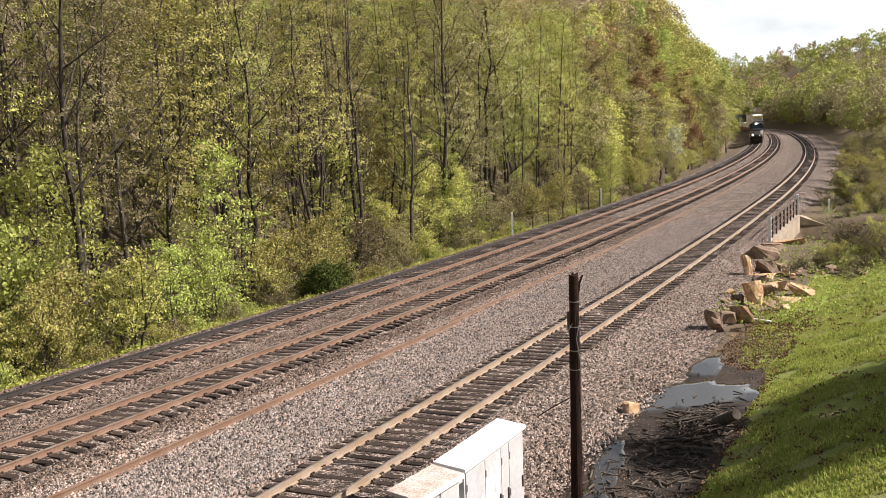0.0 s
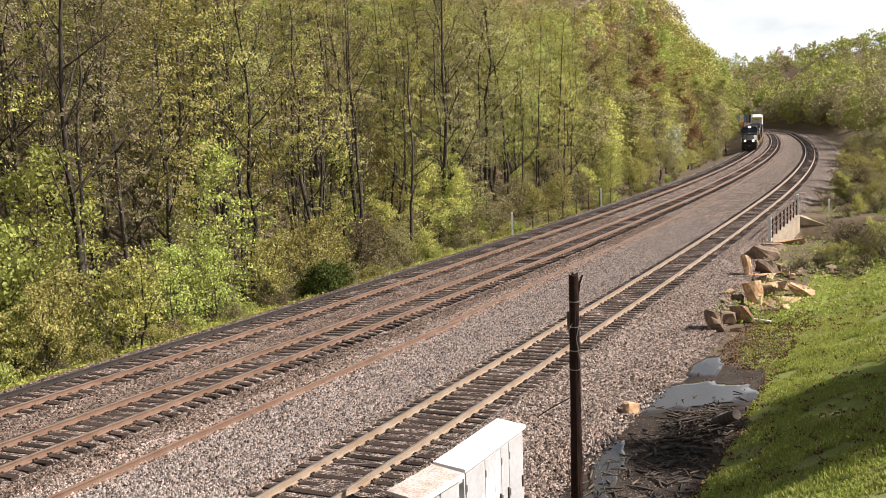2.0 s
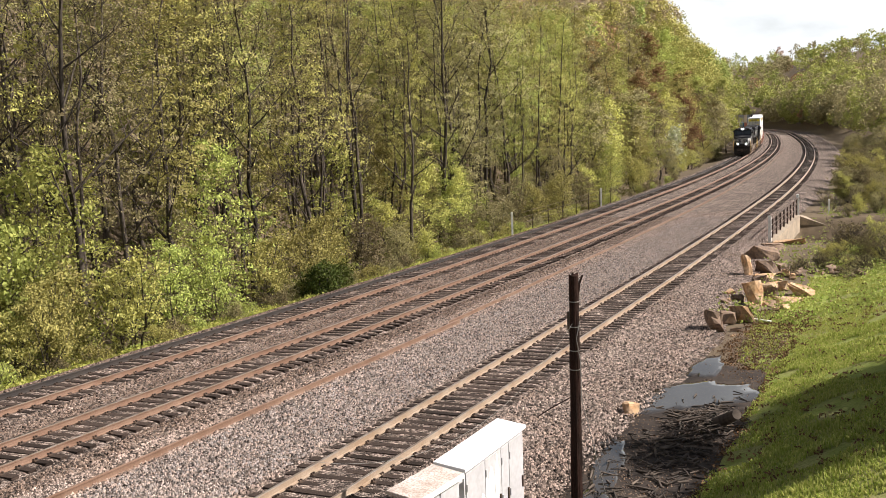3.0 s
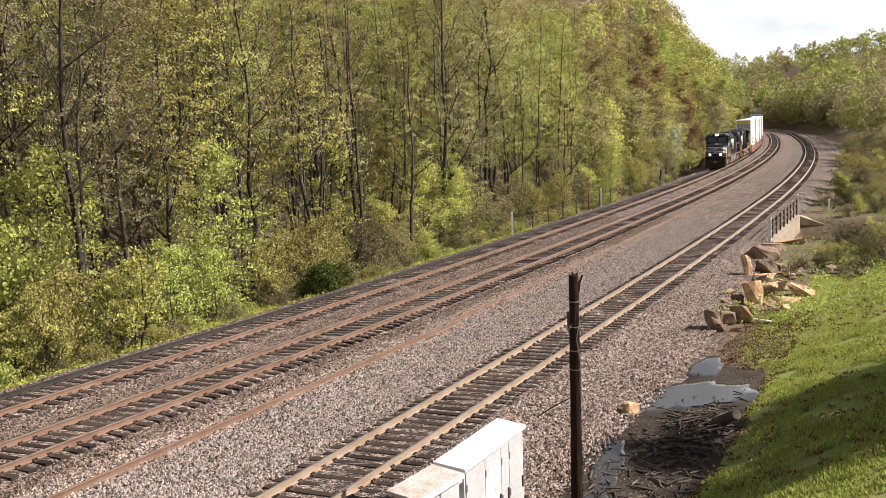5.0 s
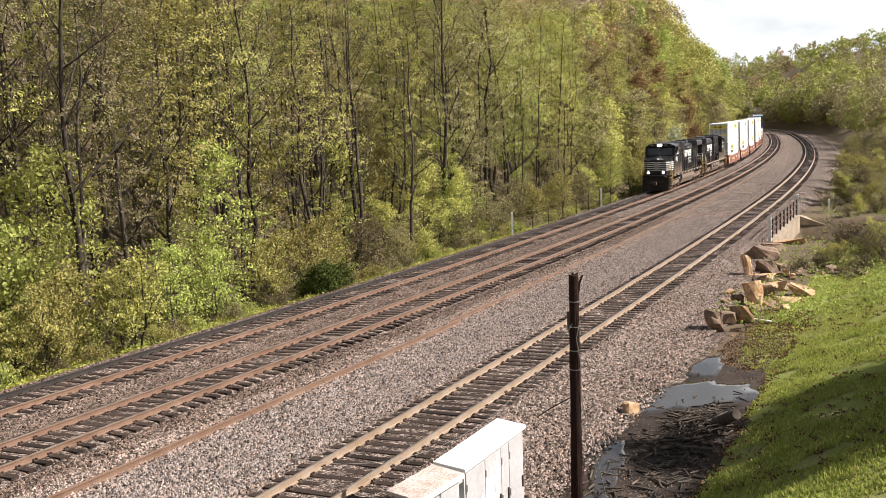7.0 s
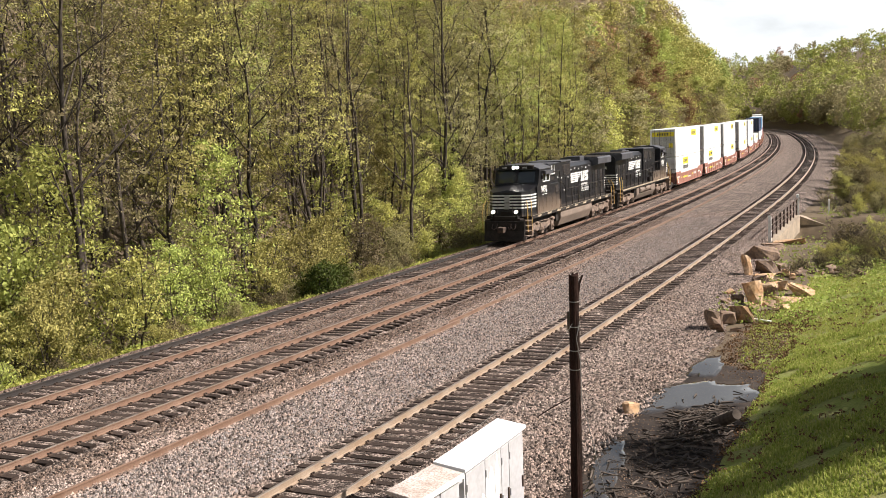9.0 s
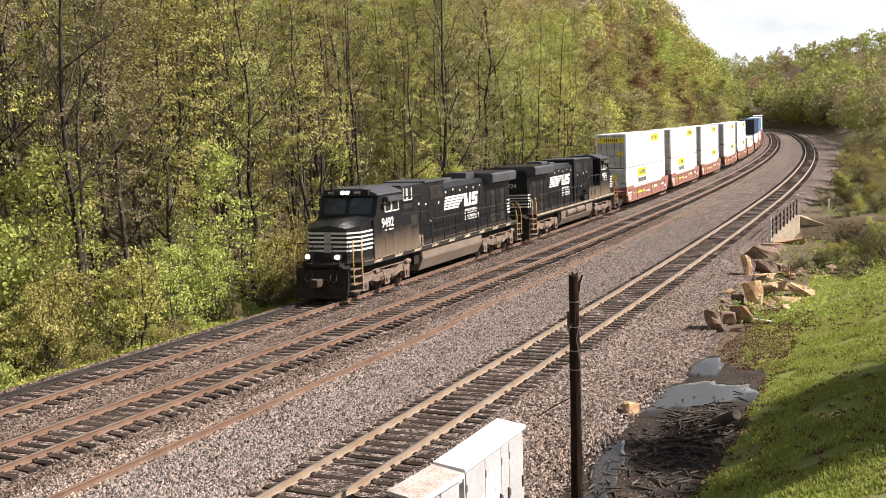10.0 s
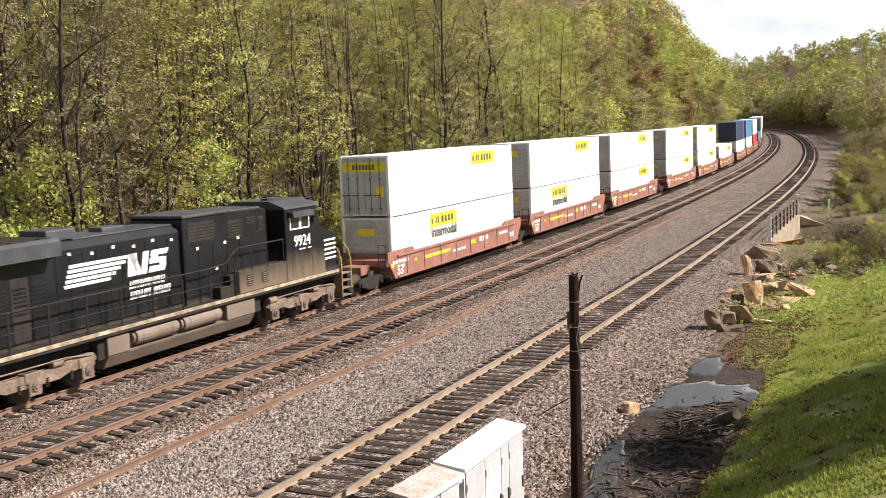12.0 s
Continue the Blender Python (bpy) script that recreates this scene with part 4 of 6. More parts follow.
def loco_bogie(root, x0, flip):
    """Three-axle bogie: side frames with axle boxes, springs and brake gear."""
    b = part("bogie", bx(fresh(), x0 - 2.3, x0 + 2.3, -0.6, 0.6, 0.55, 0.95, 0.05), M["grime"], root, "dusty brown cast bogie")
    for y in (-1.13, 1.13):
        bm = fresh()
        w = 0.11
        prism(bm, [(x0 - 2.55, 0.80), (x0 - 2.4, 1.0), (x0 - 1.3, 1.0), (x0 - 1.1, 0.86), (x0 + 1.1, 0.86), (x0 + 1.3, 1.0), (x0 + 2.4, 1.0), (x0 + 2.55, 0.80),
                   (x0 + 2.3, 0.66), (x0 + 1.3, 0.62), (x0 + 1.0, 0.5), (x0 - 1.0, 0.5), (x0 - 1.3, 0.62), (x0 - 2.3, 0.66)], y - w, y + w, 0.02)
        part("side_frame", bm, M["frame_dust"], b)
        for k in (-2.07, 0.0, 2.07):
            bm = fresh()
            bx(bm, x0 + k - 0.33, x0 + k + 0.33, y - 0.15, y + 0.15, 0.62, 0.92, 0.03)
            bx(bm, x0 + k - 0.24, x0 + k + 0.24, y - 0.17, y + 0.17, 0.26, 0.74, 0.03)
            ring(bm, (x0 + k, y + math.copysign(0.19, y), 0.53), (0, 1, 0), 0.14, 0.06, 14)
            ring(bm, (x0 + k, y + math.copysign(0.23, y), 0.53), (0, 1, 0), 0.07, 0.05, 10)
            part("axle_box", bm, M["frame_dust"], b)
        for k in (-1.45, -0.5, 0.55, 1.5):
            bm = fresh()
            for i in range(5):
                ring(bm, (x0 + k, y + math.copysign(0.06, y), 0.42 + i * 0.055), (0, 0, 1), 0.085, 0.03, 10)
            ring(bm, (x0 + k, y + math.copysign(0.06, y), 0.53), (0, 0, 1), 0.05, 0.3, 8)
            part("spring", bm, M["grime"], b)
        bm = fresh()
        ring(bm, (x0 + 2.2, y * 1.08, 1.02), (1, 0, 0), 0.13, 0.5, 12)
        ring(bm, (x0 - 0.9, y * 1.08, 0.98), (1, 0, 0), 0.11, 0.4, 12)
        pipe(bm, [(x0 - 2.3, y * 1.12, 0.95), (x0 - 1.2, y * 1.15, 1.08), (x0 + 1.9, y * 1.15, 1.08)], 0.025)
        part("brake_cylinder", bm, M["frame_dust"], b)
    for k in (-2.07, 0.0, 2.07):
        wheelset(root, x0 + k, 0.53)


def locomotive(number, label):
    root = thing("locomotive", label, "locomotive", group="locomotives of the train")
    K, R, W = M["loco_black"], M["loco_roof"], M["stripe_white"]
    # frame and running boards
    bm = fresh()
    bx(bm, 0.1, 21.2, -1.0, 1.0, 1.05, 1.5)
    bx(bm, 0.9, 20.4, -1.5, 1.5, 1.40, 1.62, 0.02)
    bx(bm, 0.1, 1.0, -0.85, 0.85, 1.40, 1.62)
    bx(bm, 20.3, 21.2, -0.85, 0.85, 1.40, 1.62)
    part("underframe", bm, M["grime"], root, "black running boards grey with dust")
    for y in (-1.506, 1.506):
        bm = fresh()
        if y > 0:
            bx(bm, 1.2, 20.3, y - 0.004, y + 0.004, 1.50, 1.62)
        else:
            for i in range(9):
                x = 2.0 + i * 2.05
                slanted(bm, x, x + 0.75, 1.44, 1.56, y, 0.12)
            bx(bm, 1.2, 20.3, y - 0.003, y + 0.003, 1.60, 1.618)
        part("sill_stripe", bm, M["stripe_cream"], root, "worn cream reflective sill stripe")
    # pilot and plough
    for x, d in ((0.1, -1), (21.2, 1)):
        bm = fresh()
        prism(bm, [(x, 1.35), (x + 0.06 * d, 1.35), (x + 0.10 * d, 0.75), (x + 0.28 * d, 0.14), (x + 0.21 * d, 0.14), (x, 0.65)], -1.30, 1.30, 0.01)
        bx(bm, min(x, x - 0.12 * d), max(x, x - 0.12 * d), -1.32, 1.32, 0.55, 1.42)
        p = part("pilot", bm, M["grime"], root, "black snow plough pilot")
        bm = fresh()
        bx(bm, min(x, x + 0.55 * d), max(x, x + 0.55 * d), -0.13, 0.13, 0.78, 1.0, 0.03)
        bx(bm, min(x + 0.4 * d, x + 0.85 * d), max(x + 0.4 * d, x + 0.85 * d), -0.2, 0.2, 0.70, 1.05, 0.06)
        part("coupler", bm, M["iron"], p)
        for y in (-0.75, -0.45, 0.45, 0.75):
            bm = fresh()
            pipe(bm, [(x + 0.1 * d, y, 1.2), (x + 0.25 * d, y * 1.05, 0.95), (x + 0.25 * d, y * 0.85, 0.85), (x + 0.15 * d, y * 0.6, 1.0)], 0.022)
            part("hose", bm, M["iron"], p)
        for y in (-1.3, 1.3):
            bm = fresh()
            for i in range(4):
                bx(bm, min(x - 0.1 * d, x - 0.85 * d), max(x - 0.1 * d, x - 0.85 * d), y - 0.2, y + 0.2, 0.38 + i * 0.32, 0.42 + i * 0.32)
            bx(bm, min(x - 0.82 * d, x - 0.88 * d), max(x - 0.82 * d, x - 0.88 * d), y - 0.2, y + 0.2, 0.36, 1.45)
            part("steps", bm, M["frame_dust"], root)
            for dx in (0.08, 0.85):
                bm = fresh()
                yy = y + math.copysign(0.19, y)
                pipe(bm, [(x - dx * d, yy, 0.7), (x - dx * d, yy, 1.9), (x - (dx + 0.1) * d, yy * 0.97, 2.35), (x - (dx + 0.3) * d, yy * 0.9, 2.62)], 0.026, 8)
                part("grab_rail", bm, M["rail_yellow"], root, "yellow step handrail")
        bm = fresh()
        pipe(bm, [(x - 0.1 * d, -1.3, 2.5), (x - 0.05 * d, -0.5, 2.5), (x - 0.05 * d, 0.5, 2.5), (x - 0.1 * d, 1.3, 2.5)], 0.02)
        er = part("end_rail", bm, M["grime"], root)
        for y in (-1.3, -0.5, 0.5, 1.3):
            part("rail_post", pipe(fresh(), [(x - 0.07 * d, y, 1.6), (x - 0.07 * d, y, 2.5)], 0.02), M["grime"], er)
    # nose: chamfered, its top sloping up to the windscreens
    bm = fresh()
    low = [(0.55, -0.98), (0.55, 0.98), (1.15, 1.38), (2.7, 1.42), (2.7, -1.42), (1.15, -1.38)]
    tops = (3.10, 3.10, 3.20, 3.50, 3.50, 3.20)
    a = [bm.verts.new((x, y, 1.6)) for x, y in low]
    b = [bm.verts.new((x + (0.12 if x < 0.9 else 0.05), y * 0.97, z)) for (x, y), z in zip(low, tops)]
    ridge = [bm.verts.new((0.75, 0, 3.24)), bm.verts.new((2.7, 0, 3.62))]
    for i in range(6):
        bm.faces.new((a[i], a[(i + 1) % 6], b[(i + 1) % 6], b[i]))
    bm.faces.new((b[0], b[1], ridge[0]))
    bm.faces.new((b[1], b[2], b[3], ridge[1], ridge[0]))
    bm.faces.new((b[0], ridge[0], ridge[1], b[4], b[5]))
    bm.faces.new((b[3], b[4], ridge[1]))
    bm.faces.new(a[::-1])
    nose = part("nose", bm, K, root, "black short nose with white stripes")
    for i in range(5):
        bm = fresh()
        z0 = 2.10 + i * 0.19
        k0 = 0.55 + 0.12 * (z0 - 1.6) / 1.5
        bx(bm, k0 - 0.008, k0 + 0.02, -0.96, 0.96, z0, z0 + 0.085)
        for y in (-1, 1):
            q = [(k0 - 0.01, 0.965 * y), (1.15 + 0.03, 1.375 * y), (1.15 + 0.03, 1.35 * y), (k0 + 0.02, 0.945 * y)]
            vs = [bm.verts.new((x, yy, z)) for z in (z0, z0 + 0.085) for x, yy in q]
            for j in range(4):
                bm.faces.new((vs[j], vs[(j + 1) % 4], vs[4 + (j + 1) % 4], vs[4 + j]))
            bm.faces.new(vs[:4]), bm.faces.new(vs[4:])
            x1 = 2.25 - i * 0.0 + (i - 2) * 0.07
            q = [(1.17, 1.372 * y), (x1, 1.405 * y), (x1, 1.38 * y), (1.17, 1.35 * y)]
            vs = [bm.verts.new((x, yy + 0.012 * y, z)) for z in (z0, z0 + 0.085) for x, yy in q]
            for j in range(4):
                bm.faces.new((vs[j], vs[(j + 1) % 4], vs[4 + (j + 1) % 4], vs[4 + j]))
            bm.faces.new(vs[:4]), bm.faces.new(vs[4:])
        part("stripe", bm, W, nose, "white nose stripe")
    bm = fresh()
    prism(bm, [(0.565, 2.06), (0.635, 2.95), (0.665, 2.95), (0.60, 2.06)], -0.17, 0.17)
    part("emblem", bm, M["box_grey"], nose, "grey emblem plate")
    bm = fresh()
    bx(bm, 0.535, 0.58, -0.42, 0.42, 1.66, 1.9)
    part("nose_door", bm, M["grime"], nose)
    for y in (-0.75, 0.75):
        bm = fresh()
        ring(bm, (0.20, y, 1.93), (1, 0, 0), 0.13, 0.16, 18)
        bx(bm, 0.16, 0.26, y - 0.04, y + 0.04, 1.6, 1.84)
        dl = part("ditch_light", bm, M["grime"], root)
        part("lens", ring(fresh(), (0.11, y, 1.93), (1, 0, 0), 0.095, 0.03, 18), M["lamp"], dl, "lit headlamp lens")
    # cab: walls, roof, glazing
    bm = fresh()
    prism(bm, [(2.2, 1.6), (2.2, 3.36), (2.45, 3.50), (2.78, 4.46), (5.0, 4.46), (5.0, 1.6)], -1.48, 1.48, 0.03)
    cab = part("cab", bm, M["cab_black"], root, "black cab, dusty along the bottom")
    bm = fresh()
    roof = [(-1.52, 4.42), (-1.5, 4.49), (-0.8, 4.74), (0.8, 4.74), (1.5, 4.49), (1.52, 4.42)]
    a = [bm.verts.new((2.55, y, z)) for y, z in roof]
    b = [bm.verts.new((5.06, y, z)) for y, z in roof]
    for i in range(5):
        bm.faces.new((a[i], b[i], b[i + 1], a[i + 1]))
    bm.faces.new(a), bm.faces.new(b[::-1])
    bm.faces.new((a[0], a[5], b[5], b[0]))
    part("cab_roof", bm, R, root, "grey crowned cab roof")
    bm = fresh()
    prism(bm, [(2.42, 4.46), (2.44, 4.68), (2.7, 4.70), (2.7, 4.46)], -1.15, 1.15, 0.02)
    part("number_board", bm, M["grime"], cab)
    head = part("headlight", bx(fresh(), 2.36, 2.45, -0.24, 0.24, 4.47, 4.67, 0.02), M["grime"], cab)
    for y in (-0.12, 0.12):
        part("lens", ring(fresh(), (2.345, y, 4.57), (1, 0, 0), 0.08, 0.03, 16), M["lamp"], head, "lit headlamp lens")
    for y0, y1 in ((-1.22, -0.12), (0.12, 1.22)):
        bm = fresh()
        q = [(2.49, 3.60), (2.745, 4.36), (2.725, 4.365), (2.47, 3.605)]
        prism(bm, [(x - 0.012, z) for x, z in q], y0, y1)
        part("windscreen", bm, M["glass_dark"], cab, "dark windscreen pane")
    for y in (-1, 1):
        f, g = fresh(), fresh()
        for x0, x1 in ((3.30, 3.95), (3.99, 4.70)):
            for q in ((x0, x1, 3.58, 3.64), (x0, x1, 4.22, 4.28), (x0, x0 + 0.055, 3.58, 4.28), (x1 - 0.055, x1, 3.58, 4.28)):
                bx(f, q[0], q[1], min(1.47 * y, 1.5 * y), max(1.47 * y, 1.5 * y), q[2], q[3])
            bx(g, x0 + 0.04, x1 - 0.04, min(1.47 * y, 1.488 * y), max(1.47 * y, 1.488 * y), 3.62, 4.24)
        wf = part("window_frame", f, W, cab, "white cab window frame")
        part("pane", g, M["glass_dark"], wf)
        bm = fresh()
        prism(bm, [(3.2, 4.3), (4.8, 4.3), (4.72, 4.08), (3.3, 4.08)], *sorted((1.5 * y, 1.72 * y)))
        part("sun_shade", bm, M["loco_roof"], cab)
        bm = fresh()
        pipe(bm, [(3.05, 1.55 * y, 3.7), (3.05, 1.62 * y, 4.0)], 0.02)
        bx(bm, 3.0, 3.1, 1.5 * y - 0.1, 1.5 * y + 0.1, 3.75, 4.02)
        part("mirror", bm, M["grime"], cab)
        bm = fresh()
        for i in range(3):
            bx(bm, 2.5 + i * 0.75, 2.5 + i * 0.75 + 0.66, *sorted((1.478 * y, 1.492 * y)), 1.75, 2.55, 0.004)
        part("cab_panel", bm, M["cab_black"], cab)
        lettering("road_number", number, 0.60, upright(2.95 if y < 0 else 4.45, 1.484 * y + 0.004 * y, 2.92, y < 0), W, cab, "white painted road number")
        lettering("number_board_digits", number, 0.17, Matrix.Translation((2.41, 0.92 if y > 0 else -0.42, 4.50)) @ Matrix.Rotation(radians(-90), 4, "Z") @ Matrix.Rotation(radians(90), 4, "X"), M["box_grey"], cab)
        bm = fresh()
        bx(bm, 3.2, 3.45, *sorted((1.481 * y, 1.488 * y)), 2.76, 2.81)
        bx(bm, 3.65, 4.1, *sorted((1.481 * y, 1.488 * y)), 2.76, 2.81)
        part("small_marking", bm, W, cab)
    # equipment hood: a narrow neck behind the cab, then the tall wide part; boxes of two heights beside it
    bm = fresh()
    prism(bm, [(5.74, 1.6), (5.74, 4.46), (5.88, 4.58), (10.5, 4.66), (10.7, 4.54), (10.7, 1.6)], -1.12, 1.12, 0.03)
    blower = part("equipment_hood", bm, K, root)
    part("neck", bx(fresh(), 4.98, 5.76, -0.5, 0.5, 1.6, 4.40, 0.02), K, blower)
    part("roof_ledge", bx(fresh(), 8.3, 10.74, -1.18, 1.18, 4.60, 4.70, 0.03), R, blower)
    part("battery_box", bx(fresh(), 5.0, 8.1, 0.9, 1.46, 1.62, 2.45, 0.03), M["cab_black"], root, "low brown-dusted battery box")
    part("battery_box", bx(fresh(), 5.0, 6.85, -1.47, -0.6, 1.62, 3.36, 0.03), M["cab_black"], root, "tall dusty equipment cupboard")
    part("hatch", bx(fresh(), 5.95, 6.65, -1.485, -1.465, 2.72, 3.22, 0.004), M["grime"], root)
    for x in (5.25, 6.05):
        part("cupboard_door", bx(fresh(), x, x + 0.66, -1.482, -1.462, 1.78, 2.5, 0.006), M["cab_black"], root)
    part("walkway_step", bx(fresh(), 8.12, 9.2, 0.95, 1.42, 1.62, 2.02, 0.02), M["grime"], root)
    part("walkway_step", bx(fresh(), 8.12, 8.6, 0.95, 1.42, 2.02, 2.36, 0.02), M["grime"], root)
    part("walkway_step", bx(fresh(), 6.88, 7.35, -1.44, -0.95, 1.62, 2.15, 0.02), M["frame_dust"], root)
    for x in (6.3, 7.25):
        lou = part("vent", bx(fresh(), x, x + 0.4, 1.455, 1.474, 1.85, 2.25, 0.004), M["grime"], root)
        for i in range(5):
            part("slat", bx(fresh(), x + 0.03, x + 0.37, 1.47, 1.485, 1.88 + i * 0.075, 1.91 + i * 0.075), M["tank_dust"], lou)
    for x0, x1, z0, z1 in ((5.95, 6.3, 3.7, 4.3), (6.45, 7.05, 4.02, 4.32), (7.3, 8.2, 3.62, 4.3)):
        scr = part("intake_screen", bx(fresh(), x0, x1, 1.115, 1.132, z0, z1, 0.004), M["grime"], blower)
        n = int((z1 - z0) / 0.1)
        for i in range(n):
            part("slat", bx(fresh(), x0 + 0.03, x1 - 0.03, 1.128, 1.142, z0 + 0.03 + i * 0.1, z0 + 0.06 + i * 0.1), K, scr)
    grille = part("screen", bx(fresh(), 5.88, 6.85, -1.132, -1.115, 3.5, 4.46, 0.004), M["grime"], blower)
    for x in (5.9, 6.2, 6.3, 6.78):
        part("screen_bar", bx(fresh(), x, x + 0.06, -1.165, -1.125, 3.92, 4.5), W, grille, "white screen bar")
    part("screen_bar", bx(fresh(), 5.9, 6.84, -1.16, -1.126, 3.9, 3.95), W, grille)
    for x in (7.0, 7.8, 8.6, 9.4, 10.1):
        for y in (-1, 1):
            part("hood_door", bx(fresh(), x, x + 0.52, *sorted((1.115 * y, 1.135 * y)), 2.5, 3.55, 0.006), K, blower)
    for x, z in ((7.55, 3.58), (8.35, 3.5), (9.9, 3.45), (8.9, 2.62)):
        for y in (-1, 1):
            part("decal", bx(fresh(), x, x + 0.13, *sorted((1.13 * y, 1.142 * y)), z, z + 0.11), W, blower, "small white notice")
    # engine hood
    bm = fresh()
    sec = [(-0.98, 1.6), (-0.98, 4.18), (-0.80, 4.40), (0.80, 4.40), (0.98, 4.18), (0.98, 1.6)]
    a = [bm.verts.new((10.7, y, z)) for y, z in sec]
    b = [bm.verts.new((20.5, y, z)) for y, z in sec]
    for i in range(6):
        bm.faces.new((a[i], b[i], b[(i + 1) % 6], a[(i + 1) % 6]))
    bm.faces.new(a), bm.faces.new(b[::-1])
    bmesh.ops.bevel(bm, geom=list(bm.edges), offset=0.02, segments=1, affect="EDGES")
    hood = part("engine_hood", bm, K, root, "long black engine hood with door panels")
    bm = fresh()
    bx(bm, 10.8, 15.4, -0.78, 0.78, 4.40, 4.45, 0.02)
    bx(bm, 5.95, 8.2, -1.0, 1.0, 4.57, 4.64, 0.02)
    bx(bm, 15.0, 16.2, -0.55, 0.55, 4.42, 4.76, 0.05)
    bx(bm, 12.6, 13.6, -0.3, 0.3, 4.42, 4.60, 0.05)
    part("hood_roof", bm, R, root, "grey roof hatches and exhaust stack")
    for y in (-1, 1):
        x = 10.85
        for i in range(10):
            w = 0.52
            if x + w > 16.55:
                break
            for z0, z1 in ((1.75, 2.75), (2.85, 4.05)):
                bm = fresh()
                bx(bm, x, x + w, *sorted((0.975 * y, 0.998 * y)), z0, z1, 0.006)
                bx(bm, x + w - 0.08, x + w - 0.05, *sorted((0.99 * y, 1.02 * y)), z0 + 0.3, z0 + 0.42)
                part("hood_door", bm, K, hood)
            x += 0.555
        for i in range(5):
            bm = fresh()
            x = 16.72 + i * 0.74
            bx(bm, x, x + 0.64, *sorted((0.975 * y, 1.0 * y)), 1.78, 3.6, 0.006)
            d = part("radiator_door", bm, M["grime"] if i % 2 else K, root)
            for j in range(7):
                part("slat", bx(fresh(), x + 0.08, x + 0.56, *sorted((0.99 * y, 1.02 * y)), 2.55 + j * 0.12, 2.6 + j * 0.12), K, d)
        # dynamic brake screens
        bm = fresh()
        bx(bm, 8.95, 10.45, *sorted((1.11 * y, 1.135 * y)), 3.72, 4.42)
        screen = part("brake_screen", bm, M["grime"], root)
        for j in range(6):
            part("slat", bx(fresh(), 8.97, 10.43, *sorted((1.13 * y, 1.15 * y)), 3.76 + j * 0.11, 3.79 + j * 0.11), M["grime"], screen)
        # painted emblem: five streaming bars, a bold mark, and two lines of lettering, as plain bars
        yy = 1.003 * y
        em = None
        turn = -1 if y < 0 else 1
        lead = 10.82 if y < 0 else 16.1
        for i in range(5):
            bm = fresh()
            z0 = 3.02 + i * 0.145
            x0 = lead - turn * 0.06 * i
            x1 = lead - turn * (1.95 + 0.24 * i)
            bx(bm, min(x0, x1), max(x0, x1), *sorted((yy, yy + 0.006 * y)), z0, z0 + 0.105)
            if em is None:
                em = part("emblem_stripe", bm, W, hood, "white streaming bars of a painted emblem")
            else:
                part("bar", bm, W, em)
        # the bold mark: leaning strokes, then three curving steps
        for dx, w, ln in ((2.92, 0.20, 0.10), (3.30, 0.14, -0.36), (3.48, 0.14, 0.18)):
            bm = fresh()
            x0 = lead - turn * dx
            slanted(bm, x0 - w, x0 + w, 3.0, 3.72, yy, -turn * ln)
            part("bold_mark", bm, W, em)
        for dx, w, z0, z1, ln in ((4.10, 0.40, 3.0, 3.20, 0.10), (4.42, 0.17, 3.2, 3.44, 0.02), (4.15, 0.36, 3.28, 3.46, 0.0), (4.0, 0.17, 3.30, 3.58, 0.06), (4.25, 0.42, 3.54, 3.72, 0.10)):
            bm = fresh()
            x0 = lead - turn * dx
            slanted(bm, x0 - w, x0 + w, z0, z1, yy + 0.001 * y * dx, -turn * ln)
            part("bold_mark", bm, W, em)
        for z0, ln, n in ((2.60, 1.75, 7), (2.26, 2.0, 8)):
            for k in range(n):
                bm = fresh()
                x0 = lead - turn * (2.85 + ln * k / n)
                for q0, q1 in ((-0.095, -0.035), (0.035, 0.095)):
                    slanted(bm, x0 + q0, x0 + q1, z0, z0 + 0.25, yy, -turn * 0.06)
                slanted(bm, x0 - 0.095, x0 + 0.095, z0 + (0.19 if k % 2 else 0.0), z0 + (0.25 if k % 2 else 0.06), yy + 0.001 * y, -turn * 0.02)
                part("bar", bm, W, em)
        for k in range(6):
            part("decal", bx(fresh(), 11.1 + k * 0.93, 11.22 + k * 0.93, *sorted((yy, yy + 0.012 * y)), 3.9 + 0.08 * (k % 2), 4.0 + 0.08 * (k % 2)), W, hood, "small white notice")
    # radiator wings at the rear
    bm = fresh()
    sec = [(-0.99, 3.96), (-1.5, 4.10), (-1.52, 4.52), (-1.40, 4.62), (1.40, 4.62), (1.52, 4.52), (1.5, 4.10), (0.99, 3.96)]
    a = [bm.verts.new((16.6, y, z)) for y, z in sec]
    b = [bm.verts.new((20.4, y, z)) for y, z in sec]
    for i in range(8):
        bm.faces.new((a[i], b[i], b[(i + 1) % 8], a[(i + 1) % 8]))
    bm.faces.new(a), bm.faces.new(b[::-1])
    rad = part("radiator", bm, R, root, "wide overhanging radiator housing")
    for i in range(7):
        part("grille", bx(fresh(), 16.8 + i * 0.5, 17.22 + i * 0.5, -1.3, 1.3, 4.60, 4.65, 0.01), M["grime"], rad)
    for i in range(5):
        bm = fresh()
        z0 = 2.06 + i * 0.185
        bx(bm, 20.49, 20.52, -0.95, 0.95, z0, z0 + 0.085)
        for y in (-1, 1):
            bx(bm, 20.0, 20.5, *sorted((0.985 * y, 1.005 * y)), z0, z0 + 0.085)
        part("stripe", bm, W, hood, "white stripe on the hood's end")
    lettering("road_number", number, 0.40, Matrix.Translation((20.53, -0.55, 3.3)) @ Matrix.Rotation(radians(90), 4, "Z") @ Matrix.Rotation(radians(90), 4, "X"), W, hood)
